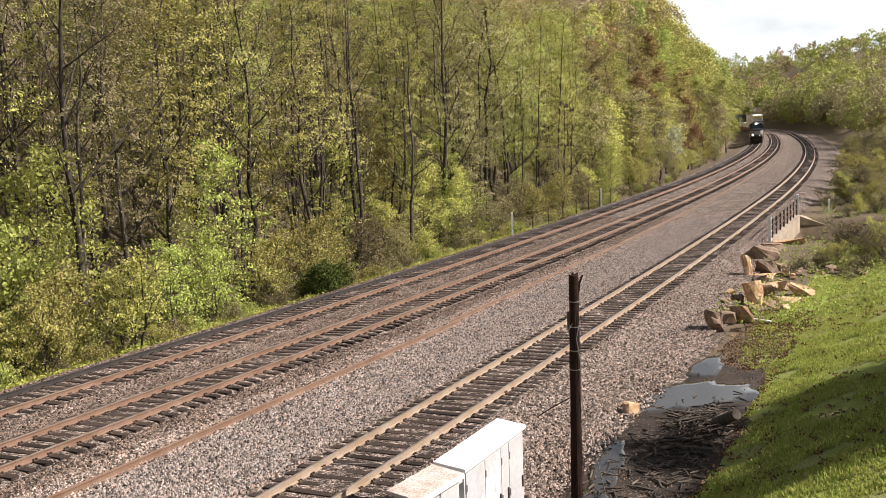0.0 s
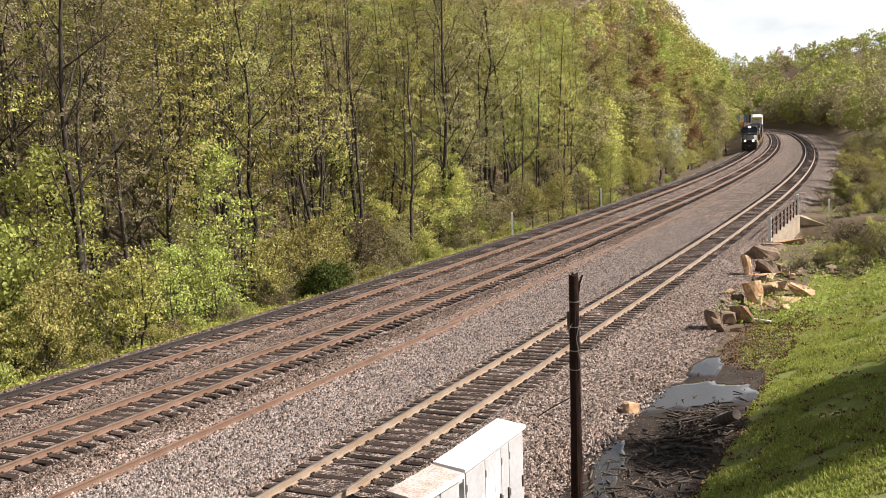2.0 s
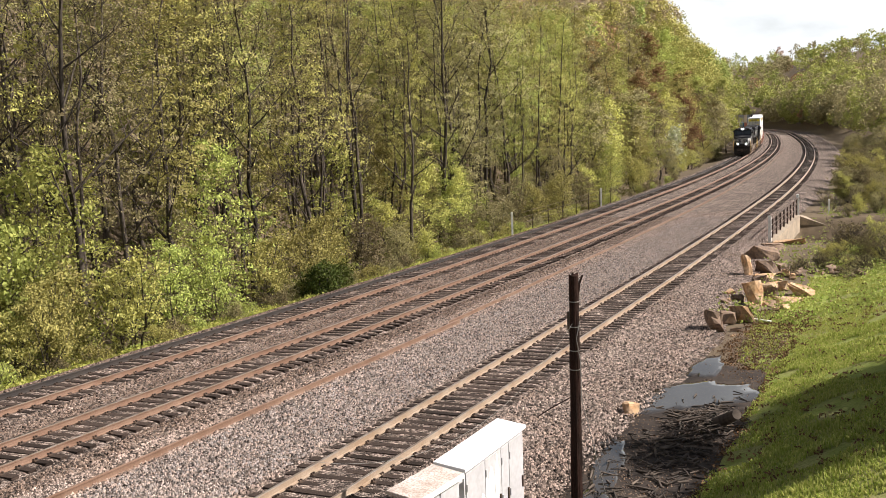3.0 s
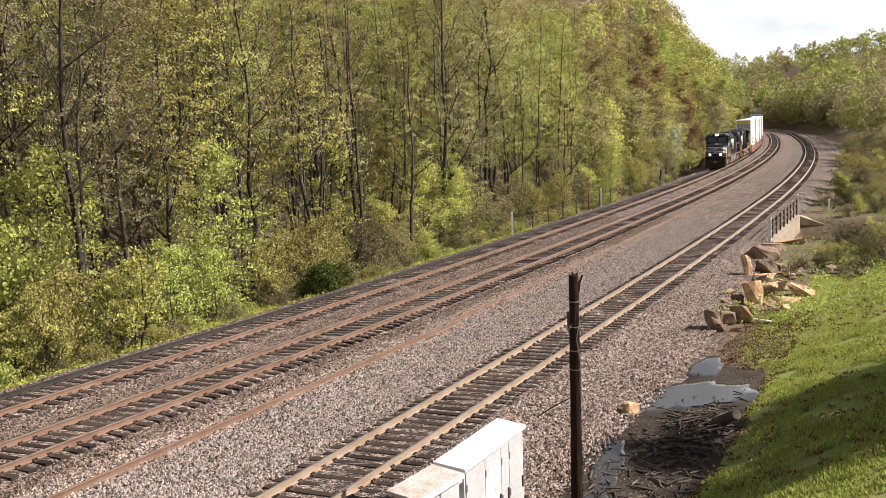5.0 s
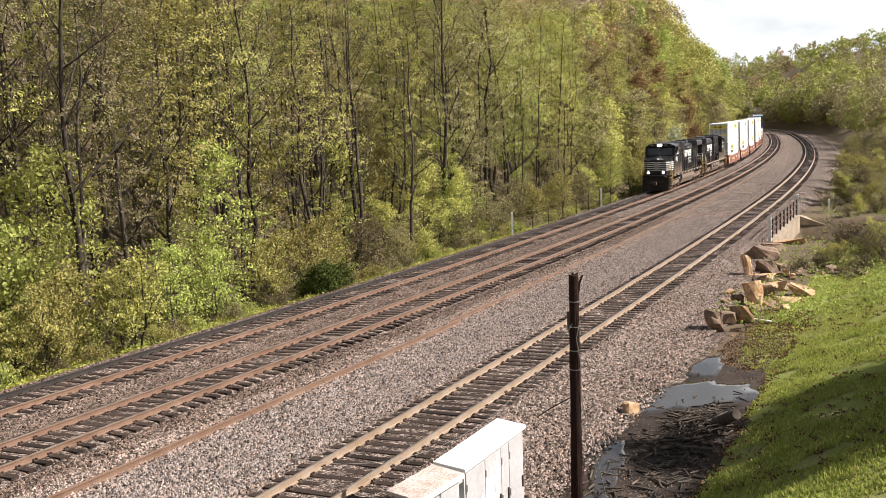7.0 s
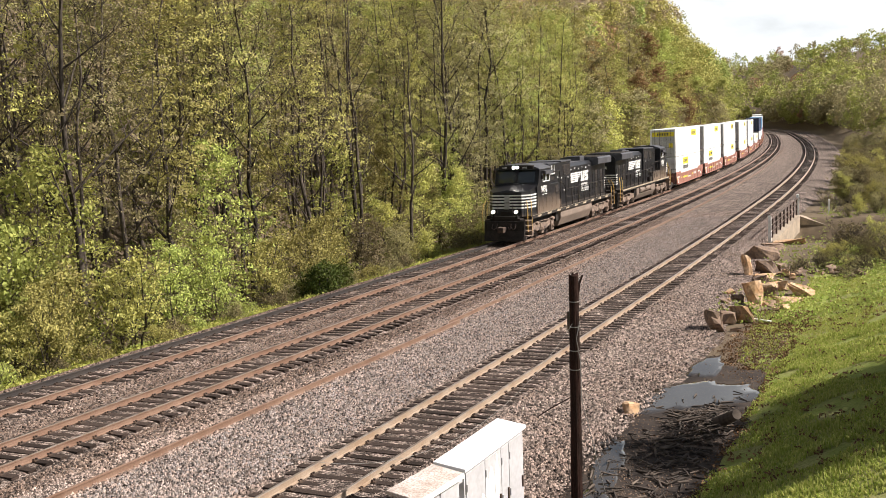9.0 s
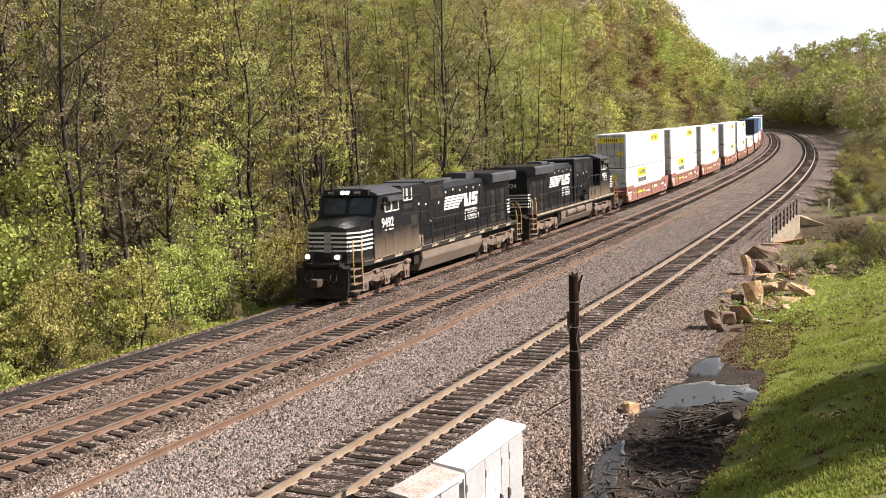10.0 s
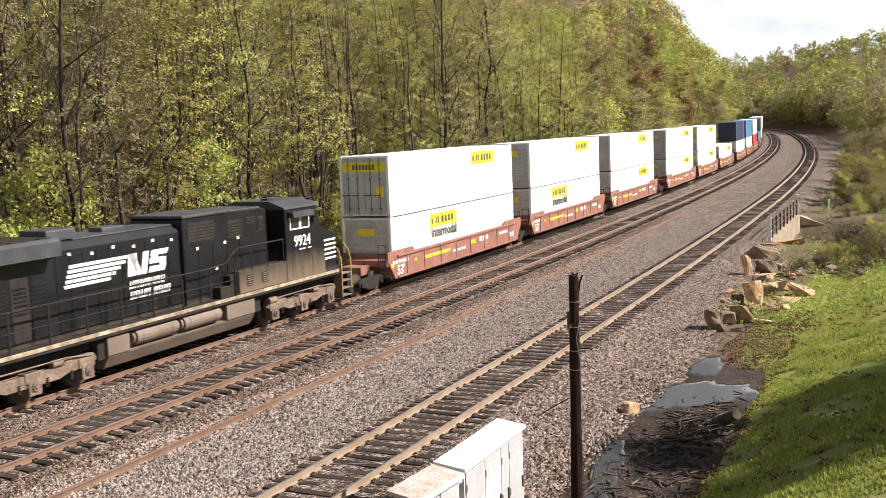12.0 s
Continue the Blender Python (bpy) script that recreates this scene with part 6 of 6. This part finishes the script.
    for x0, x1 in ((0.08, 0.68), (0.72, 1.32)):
        d = part("door", bx(fresh(), x0, x1, 0.008, 0.034, 0.08, H - 0.12, 0.008), M["cabinet_dim_white"], t)
        part("handle", bx(fresh(), x1 - 0.1, x1 - 0.06, -0.02, 0.012, 0.9, 1.12, 0.006), M["iron"], d)
    bm = fresh()
    ring(bm, (L + 0.06, 0.1, 1.86), (1, 0, 0), 0.045, 0.16, 12)
    part("conduit", bm, M["cabinet_dim_white"], t)
    part("plinth", bx(fresh(), -0.05, L + 0.05, -0.05, W + 0.05, -0.15, 0.02, 0.01), M["concrete"], t)


def pole():
    a, b = Vector(POLE_BASE), Vector(POLE_TOP)
    t = thing("utility_pole", "broken-off dark wooden utility pole with a loose wire", "pole", Matrix.Translation(a))
    n, r = 12, random.Random(8)
    bm = fresh()
    rows = []
    for i in range(15):
        f = i / 14
        c = (b - a) * f
        rows.append([bm.verts.new(c + Vector((math.cos(k * 2 * math.pi / n), math.sin(k * 2 * math.pi / n), 0)) * ((0.125 - 0.03 * f) * r.uniform(0.93, 1.06))
                                  + Vector((0, 0, r.uniform(-0.04, 0.12) if i == 14 else 0))) for k in range(n)])
    for p, q in zip(rows, rows[1:]):
        for k in range(n):
            bm.faces.new((p[k], p[(k + 1) % n], q[(k + 1) % n], q[k]))
    bm.faces.new(rows[-1]), bm.faces.new(rows[0][::-1])
    part("shaft", bm, M["pole_wood"], t)
    bm = fresh()
    c = b - a
    prism(bm, [(c.x + 0.04, c.z - 0.35), (c.x + 0.10, c.z - 0.35), (c.x + 0.13, c.z - 0.12), (c.x + 0.19, c.z + 0.05), (c.x + 0.15, c.z + 0.03), (c.x + 0.08, c.z - 0.15)], c.y - 0.03, c.y + 0.03)
    part("splinter", bm, M["pole_wood"], t)
    for f in (0.905, 0.80, 0.70, 0.62):
        bm = fresh()
        p = c * f
        bmesh.ops.create_cone(bm, segments=14, radius1=0.112, radius2=0.112, depth=0.022, matrix=Matrix.Translation(p) @ Matrix.Rotation(0.15, 4, "X"))
        part("band", bm, M["wire"], t)
    bm = fresh()
    bx(bm, c.x * 0.84 - 0.14, c.x * 0.84 - 0.07, c.y * 0.84 - 0.05, c.y * 0.84 + 0.05, c.z * 0.78, c.z * 0.86, 0.01)
    part("bracket", bm, M["iron"], t)
    bm = fresh()
    q = c * 0.82
    pts = [q + Vector((0.1, -0.05, 0.0)), q + Vector((0.02, -0.12, -0.35)), q + Vector((0.09, -0.1, -0.8)), q + Vector((0.1, -0.08, -1.6)), q + Vector((0.22, -0.05, -2.1)), q + Vector((0.55, 0, -3.6))]
    pipe(bm, pts, 0.008, 5)
    part("hanging_wire", bm, M["wire"], t)
    bm = fresh()
    pipe(bm, [c * 0.5 + Vector((-0.08, 0, 0.0)), c * 0.5 + Vector((-0.5, 0.1, -0.25)), c * 0.5 + Vector((-0.75, 0.15, -0.42))], 0.012, 5)
    part("stub_branch", bm, M["pole_wood"], t)
    w = new("slack_wire", bpy.data.curves.new("slack_wire", "CURVE"))
    cu = w.data
    cu.dimensions, cu.bevel_depth, cu.bevel_resolution = "3D", 0.0035, 1
    sp = cu.splines.new("POLY")
    end = Vector((-2.3, 13.0, 3.4))
    top = a + c * 0.82
    sp.points.add(12)
    for i in range(13):
        f = i / 12
        p = top.lerp(end, f) - Vector((0, 0, 1.1 * 4 * f * (1 - f)))
        sp.points[i].co = (*p, 1)
    cu.materials.append(M["wire"])
    tagged(w, "thin slack wire running down from the pole", "wire")


def boulder(s, o, size, mat, label, seed, turn=0.0, tilt=0.0, sink=0.12):
    r = np.random.default_rng(seed)
    bm = fresh()
    for p in r.uniform(-0.5, 0.5, (15, 3)):
        p = np.sign(p) * abs(p * 2) ** 0.7 / 2 * 1.2
        bm.verts.new(Vector(p * np.array(size)))
    bmesh.ops.convex_hull(bm, input=bm.verts)
    loose = [v for v in bm.verts if not v.link_faces]
    bmesh.ops.delete(bm, geom=loose, context="VERTS")
    # broken faces: split once and roughened
    bmesh.ops.subdivide_edges(bm, edges=list(bm.edges), cuts=1, use_grid_fill=True)
    bmesh.ops.triangulate(bm, faces=list(bm.faces))
    for v in bm.verts:
        v.co += Vector((r.normal(size=3) * 0.045 * np.array(size)).tolist())
    low = min(v.co.z for v in bm.verts)
    me = bpy.data.meshes.new("boulder")
    bm.to_mesh(me)
    bm.free()
    me.materials.append(M[mat])
    ob = new("boulder", me)
    z = max(float(land(s, o)), -0.55 if o > -17.5 else -9)
    if o > np.interp(s, BED_S, BED_O):
        z = -0.42
    ob.matrix_basis = Matrix.Translation(spot(s, o, z - low * 0.93 - sink)) @ Matrix.Rotation(turn, 4, "Z") @ Matrix.Rotation(tilt, 4, "Y")
    return tagged(ob, label, "rock", "rocks by the culvert")


def rocks():
    tan, grey = "broken tan sandstone block with orange stains", "dark-toned rock on the gravel"
    # first block is tan stone; its dark colour stands in for shade
    spec = ((19.8, -16.8, (1.1, 0.95, 0.8), "grey_rock", 0.4, 0.3), (22.2, -17.6, (1.0, 0.85, 0.85), "sandstone", 0.9, 0.2), (21.6, -17.1, (0.7, 0.6, 0.5), "grey_rock", 2.0, 0.1),
            (26.0, -17.4, (0.75, 0.7, 1.15), "sandstone", 1.2, 0.3), (26.2, -16.7, (0.75, 0.6, 0.45), "grey_rock", 0.2, 0.2), (27.5, -16.2, (0.7, 0.55, 0.4), "sandstone", 2.6, 0.2),
            (25.9, -18.0, (0.8, 0.6, 0.5), "sandstone", 0.2, 0.2), (27.3, -18.8, (0.6, 1.7, 0.42), "sandstone", 0.5, 0.12), (29.0, -18.9, (0.8, 1.3, 0.7), "sandstone", 0.1, 0.0),
            (25.6, -18.7, (0.45, 0.5, 0.3), "sandstone", 0.7, 0.0), (30.0, -17.4, (0.9, 0.9, 0.5), "sandstone", 1.9, 0.1), (30.3, -18.0, (0.8, 0.8, 0.55), "sandstone", 1.1, 0.3),
            (28.2, -17.7, (0.7, 0.7, 0.6), "grey_rock", 0.3, 0.1), (33.4, -16.9, (0.7, 1.0, 0.45), "sandstone", 1.4, 0.1), (33.4, -15.9, (0.75, 0.6, 1.15), "sandstone", 0.3, 0.4),
            (34.8, -16.7, (1.2, 1.3, 0.7), "grey_rock", 0.2, 0.3), (36.8, -17.2, (1.0, 1.2, 0.6), "grey_rock", 2.2, 0.1), (39.4, -15.95, (1.0, 1.9, 0.9), "grey_rock", 0.6, 0.35),
            (37.0, -16.2, (0.8, 0.7, 0.5), "sandstone", 0.9, 0.2), (42.0, -16.0, (0.9, 1.1, 0.55), "sandstone", 0.2, 0.1), (45.2, -15.8, (0.8, 1.2, 0.6), "grey_rock", 0.9, 0.2),
            (47.6, -16.1, (1.0, 2.3, 0.5), "sandstone", 0.4, 0.15), (8.0, -17.0, (0.62, 0.5, 0.42), "sandstone", 0.6, 0.1), (20.4, -17.6, (0.45, 0.4, 0.3), "grey_rock", 0.1, 0.0),
            (19.4, -17.6, (0.3, 0.3, 0.2), "sandstone", 0.1, 0.0), (31.5, -16.8, (0.7, 0.6, 0.5), "grey_rock", 0.4, 0.1))
    for i, (s, o, size, mat, turn, tilt) in enumerate(spec):
        boulder(s, o, tuple(0.88 * k for k in size), mat, tan if mat == "sandstone" else grey, 40 + i, turn + 1.1, tilt)
    r = random.Random(17)
    for i in range(74):
        s, o, k = r.uniform(23, 35), r.uniform(-18.6, -16.3), r.uniform(0.14, 0.42)
        mat = r.choice(("sandstone", "sandstone", "grey_rock"))
        if i > 30:
            s, o, k, mat = r.gauss(35.6, 1.0), r.uniform(-21.4, -17.6), r.uniform(0.15, 0.42), "grey_rock"
        boulder(s, o, (k, k * r.uniform(0.6, 1.3), k * r.uniform(0.5, 0.8)), mat, "small broken piece of tan sandstone" if mat == "sandstone" else "small dark broken rock", 90 + i, r.uniform(0, 6), r.uniform(0, 0.5), 0.03)


def plank():
    ob = part("plank", bx(fresh(), -0.06, 0.06, -0.5, 0.5, 0.0, 0.04, 0.006), M["post_white"], None,
              m=Matrix.Translation(spot(22.5, -18.15, float(land(22.5, -18.15)) + 0.05)) @ Matrix.Rotation(heading(22) - 0.5, 4, "Z"))
    tagged(ob, "short weathered white plank lying beside the rocks", "plank")


def blob(name, s0, o0, rs, ro, z, mat, label, category, seed, kind="structure", turn=0.0):
    """A flat patch with a wandering outline, its rim turned down."""
    r = np.random.default_rng(seed)
    n = 56
    a = np.arange(n) * 2 * np.pi / n
    rad = 1 + 0.16 * np.sin(2 * a + r.uniform(0, 6)) + 0.12 * np.sin(3 * a + r.uniform(0, 6)) + 0.07 * np.sin(7 * a + r.uniform(0, 6)) + 0.05 * np.sin(13 * a + r.uniform(0, 6))
    ct, st = math.cos(turn), math.sin(turn)
    v, f = [], []
    for k, (q, dz) in enumerate(((0.0, 0.0), (0.4, 0.0), (0.75, 0.0), (0.97, 0.0), (1.04, -0.05))):
        x, y = rs * rad * q * np.cos(a), ro * rad * q * np.sin(a)
        v.append(plan(s0 + x * ct - y * st, o0 + x * st + y * ct, np.full(n, z + dz)))
    v = np.concatenate(v)
    i, j = np.meshgrid(np.arange(4), np.arange(n), indexing="ij")
    f = np.stack([i * n + j, i * n + (j + 1) % n, (i + 1) * n + (j + 1) % n, (i + 1) * n + j], -1).reshape(-1, 4)
    me = mesh_of(name, v, f, M[mat])
    return tagged(new(name, me), label, category, kind=kind)


def wet_ground():
    blob("mud_patch", 6.5, -18.6, 6.2, 1.8, -0.435, "mud", "wet dark mud between gravel and bank", "mud", 2)
    blob("mud_patch", 1.5, -18.3, 4.6, 1.5, -0.437, "mud", "wet dark mud between gravel and bank", "mud", 5)
    blob("puddle", 10.3, -18.05, 2.35, 1.22, -0.418, "water", "shallow puddle of still water reflecting the sky", "puddle", 7, turn=-0.35)
    blob("puddle", 14.0, -17.8, 1.7, 0.42, -0.416, "water", "narrow puddle of still water reflecting the sky", "puddle", 9, turn=0.0)
    blob("puddle", 4.2, -17.45, 2.2, 0.45, -0.42, "water", "narrow wet trickle through the mud", "puddle", 12, turn=0.25)
    blob("puddle", 0.6, -18.2, 2.0, 0.38, -0.42, "water", "narrow wet trickle through the mud", "puddle", 13, turn=0.2)
    r = np.random.default_rng(12)
    tubes = []
    n0 = 0
    vs, fs = [], []
    for i in range(800):
        s, o = 6.6 + r.normal() * 1.5, -19.0 + r.normal() * 0.5
        if i > 560:
            s, o = 2.0 + r.normal() * 2.5, -18.7 + r.normal() * 0.7
        hgt = max(0.0, 0.55 * math.exp(-((s - 6.8) / 1.5) ** 2 - ((o + 19.0) / 0.6) ** 2)) * r.random()
        ln = r.uniform(0.1, 0.55)
        a, up = r.uniform(0, 6.28), r.normal() * 0.12
        p = plan(s, o, -0.40 + hgt)
        d = np.array([math.cos(a), math.sin(a), up]) * ln / 2
        rad = r.uniform(0.006, 0.034)
        mid = p + r.normal(size=3) * 0.006
        v, f = tube_arrays([p - d, mid, p + d], [rad, rad * 0.9, rad * 0.5], 5)
        vs.append(v), fs.append(f + n0)
        n0 += len(v)
    tagged(new("driftwood_pile", mesh_of("driftwood_pile", np.concatenate(vs), np.concatenate(fs), M["dead_wood"])), "heap of dead sticks and bark washed into the mud", "driftwood", kind="stuff")
    bm = fresh()
    ring(bm, (0, 0, 0), (0, 0, 1), 0.17, 1.1, 12, 0.13)
    ob = part("log", bm, M["dead_wood"], None)
    ob.matrix_basis = Matrix.Translation(spot(7.0, -19.6, -0.1)) @ Matrix.Rotation(radians(25), 4, "Z") @ Matrix.Rotation(radians(62), 4, "X")
    tagged(ob, "short grey log lying in the debris", "log")


def culvert():
    t = thing("culvert_bridge", "small weathered concrete railway culvert with a pipe railing", "bridge", kind="structure")
    o = -15.0

    def along(name, s0, s1, o0, o1, z0, z1, mat, label="", parent=t):
        v = np.concatenate([plan(np.array([s0, s1, s1, s0]), np.array([o0, o0, o1, o1]), z) for z in (z0, z1)])
        f = [(0, 3, 2, 1), (4, 5, 6, 7), (0, 1, 5, 4), (1, 2, 6, 5), (2, 3, 7, 6), (3, 0, 4, 7)]
        return part(name, mesh_of(name, v, f, M[mat], False), parent=parent, label=label)

    along("parapet", 47.0, 64.3, -15.55, -15.15, -1.5, -0.3, "concrete", "stained tan concrete parapet beam")
    v = plan(np.array([64, 64, 65.2, 65.2] * 2), np.array([-15.5, -19.8, -19.8, -15.5] * 2), np.array([-2.9] * 4 + [-0.35, -1.9, -1.9, -0.35]))
    part("wing_wall", mesh_of("wing_wall", v, [(0, 3, 2, 1), (4, 5, 6, 7), (0, 1, 5, 4), (1, 2, 6, 5), (2, 3, 7, 6), (3, 0, 4, 7)], M["concrete"], False), parent=t, label="stained sloping concrete wing wall")
    for s in (46.9, 64.2):
        bm = fresh()
        bx(bm, -0.09, 0.09, -0.09, 0.09, -0.35, 1.25, 0.015)
        part("end_post", bm, M["post_white"], t, "white painted end post", Matrix.Translation(spot(s, -15.35)) @ Matrix.Rotation(heading(s), 4, "Z"))
    n = 8
    for i in range(n):
        s = 48.2 + i * (63.2 - 48.2) / (n - 1)
        bm = fresh()
        bx(bm, -0.05, 0.05, -0.05, 0.05, -0.2, 0.98, 0.01)
        part("rail_post", bm, M["iron"], t, "", Matrix.Translation(spot(s, -15.35)) @ Matrix.Rotation(heading(s), 4, "Z"))
    for z in (0.25, 0.62, 0.98):
        bm = fresh()
        pipe(bm, [spot(46.9 + i * 17.3 / 8, -15.35, z) for i in range(9)], 0.04)
        part("rail_pipe", bm, M["iron"], t)
    t2 = thing("pipe_fence", "thin rusty pipe fence with white end posts beside the track", "fence", kind="structure")
    for s in (51.3, 75.6):
        bm = fresh()
        bx(bm, -0.07, 0.07, -0.07, 0.07, -0.5, 1.15, 0.015)
        part("end_post", bm, M["post_white"], t2, "white painted end post", Matrix.Translation(spot(s, 2.75)))
    for i in range(7):
        bm = fresh()
        bx(bm, -0.03, 0.03, -0.03, 0.03, -0.5, 0.95)
        part("rail_post", bm, M["iron"], t2, "", Matrix.Translation(spot(56 + i * 3.9, 2.85)))
    for z in (0.15, 0.55, 0.92):
        bm = fresh()
        pipe(bm, [spot(54 + i * 3.5, 2.85, z) for i in range(9)], 0.015)
        part("rail_pipe", bm, M["iron"], t2)
    bm = fresh()
    bx(bm, -0.06, 0.06, -0.06, 0.06, -0.3, 1.0, 0.01)
    ob = part("marker_post", bm, M["post_white"], None, m=Matrix.Translation(spot(68.5, -17.3, -0.45)))
    tagged(ob, "small pale marker post in the weeds", "post")


def blades(name, n, s_rng, o_rng, tall, mat, label, seed, keep):
    """Grass: single bent blades in one mesh."""
    r = np.random.default_rng(seed)
    s, o = r.uniform(*s_rng, n * 3), r.uniform(*o_rng, n * 3)
    ok = keep(s, o)
    s, o = s[ok][:n], o[ok][:n]
    n = len(s)
    # blades stand in tufts
    s, o = s + r.normal(size=n) * 0.03, o + r.normal(size=n) * 0.03
    p = plan(s, o, land(s, o))
    a = r.uniform(0, 6.28, n)
    tuft = 0.6 + 0.8 * np.clip(ripple(s, o, 0.45, 7) + 0.3 * ripple(s, o, 2.3, 9), 0, 1.4)
    h = tall * r.uniform(0.5, 1.2, n) * tuft
    w = 0.010 + 0.012 * r.random(n)
    d = np.stack([np.cos(a), np.sin(a), np.zeros(n)], 1)
    q = np.stack([-np.sin(a), np.cos(a), np.zeros(n)], 1) * w[:, None]
    bend = r.uniform(0.2, 0.8, n)[:, None]
    up = np.array([0, 0, 1.0])
    mid = p + up * (h * 0.6)[:, None] + d * (h * 0.25)[:, None] * bend
    tip = p + up * (h * (1 - 0.25 * bend[:, 0]))[:, None] + d * (h * 0.75)[:, None] * bend
    v = np.stack([p - q, p + q, mid + q * 0.8, mid - q * 0.8, tip], 1).reshape(-1, 3)
    i = np.arange(n) * 5
    f = np.concatenate([np.stack([i, i + 1, i + 2], 1), np.stack([i, i + 2, i + 3], 1), np.stack([i + 3, i + 2, i + 4], 1)])
    tagged(new(name, mesh_of(name, v, f, M[mat], False)), label, "grass", kind="stuff")


def leaf_cover(name, n, s_rng, o_rng, lift, size, mat, label, seed, clump):
    """Low leafy plants or litter as loose leaves in one mesh."""
    r = np.random.default_rng(seed)
    k = n // clump
    s = s_rng[0] + (s_rng[1] - s_rng[0]) * r.random(k) ** 1.5
    o = r.uniform(*o_rng, k)
    ht = lift * r.random(k) ** 1.5
    p = plan(s, o, land(s, o))
    rad = (0.12 + 0.5 * ht)
    idx = np.repeat(np.arange(k), clump)
    c = p[idx] + r.normal(size=(len(idx), 3)) * (rad[idx] * 0.6)[:, None] * np.array([1, 1, 0.5])
    c[:, 2] = np.maximum(c[:, 2], p[idx][:, 2] + 0.02) + ht[idx] * r.random(len(idx))
    v, f = leaf_arrays(c, size, r)
    tagged(new(name, mesh_of(name, v, f, M[mat], False)), label, "undergrowth", kind="stuff")


def covers():
    lim = lambda s, o: np.interp(s, TURF_S, TURF_O) + ripple(s, o, 1.3, 4) * 0.3

    def bank(s, o):
        p = plan(s, o)
        bare = ripple(s, o, 0.8, 11) + 0.6 * ripple(s, o, 2.1, 2) > 0.55
        return (o < lim(s, o)) & ~bare & (np.degrees(np.arctan2(p[..., 0], p[..., 1])) < 26) & (p[..., 1] > 4)

    blades("bank_grass", 64000, (-10, 18), (-27, -18.5), 0.12, "grass", "lush green grass on the sloping bank", 4, bank)
    blades("rough_grass", 40000, (16, 46), (-27, -18), 0.08, "grass", "short rough grass beyond the bank", 6, bank)
    leaf_cover("verge_weeds", 26000, (0, 60), (2.5, 5.2), 0.25, 0.08, "weeds", "low bright green weeds along the ballast", 8, 10)
    leaf_cover("undergrowth", 130000, (0, 110), (5.0, 30), 2.4, 0.10, "litter", "thin spring undergrowth on the wood's floor", 9, 14)
    leaf_cover("dead_leaves", 18000, (0, 25), (-20.0, -17.7), 0.05, 0.055, "chaff", "brown dead leaves and bark chips on wet ground", 11, 5)
    leaf_cover("dry_leaves", 5000, (2, 42), (-25, -18.8), 0.06, 0.06, "chaff", "dry straw and dead leaves scattered in the grass", 15, 9)
    leaf_cover("rough_weeds", 24000, (22, 110), (-29, -16.2), 0.6, 0.085, "weeds", "rough weeds among the rocks", 10, 12)


def shade_trees():
    for s, o, k in ((13.6, -34.4, 0.62), (9.8, -33.3, 0.62), (6.6, -31.0, 0.48)):
        plant(("shade", 0), "tree", "leafy green tree shading the grass bank", "tree", s, o, k, s, "shade trees")

POLE_BASE, POLE_TOP = (2.527, 21.05, -0.55), (2.568, 21.05, 4.28)

build_ground()
build_tracks()
build_train()
cabinets()
pole()
rocks()
plank()
culvert()
wet_ground()
build_woods()
build_undergrowth()
shade_trees()
build_far_woods()
covers()


def bed_top(s, o):
    dip = 0.05 * np.exp(-((o + 2.05) / 0.5) ** 2) + 0.075 * np.exp(-((o + 5.55) / 0.25) ** 2) + 0.10 * np.exp(-((o - 1.45) / 0.3) ** 2) + 0.08 * np.exp(-((o + 8.6) / 1.5) ** 2)
    on_track = np.minimum(np.minimum(abs(o), abs(o + 4.124)), abs(o - near_offset(s))) < 1.4
    return -0.168 - 0.04 * on_track - dip - 0.16 * smooth(near_offset(s) - 1.6 - o, 0, 1.6) - 0.30 * smooth(o, 1.5, 2.75)


chips("loose_stones", 76000, (-4, 62), (-6.6, 2.4), 0.041, M["dark_chips"], "loose dark brown crushed stones", 1, bed_top)
chips("loose_stones", 104000, (-4, 66), (-17.6, -6.4), 0.041, M["stone_chips"], "loose pinkish-brown crushed stones", 6, bed_top)
chips("mud_rubble", 3500, (0, 20), (-19.6, -17.2), 0.03, M["grey_rock"], "dark wet rubble in the mud", 3, lambda s, o: -0.43 - 0.3 * ((((s - 10.3) / 2.6) ** 2 + ((o + 18.05) / 1.4) ** 2 < 1) | (((s - 14.0) / 1.8) ** 2 + ((o + 17.8) / 0.55) ** 2 < 1)))
chips("pale_stones", 34000, (-4, 62), (-11.0, -7.7), 0.040, M["grey_chips"], "loose pale grey crushed stones", 2, bed_top)
lay_ties()
motions()
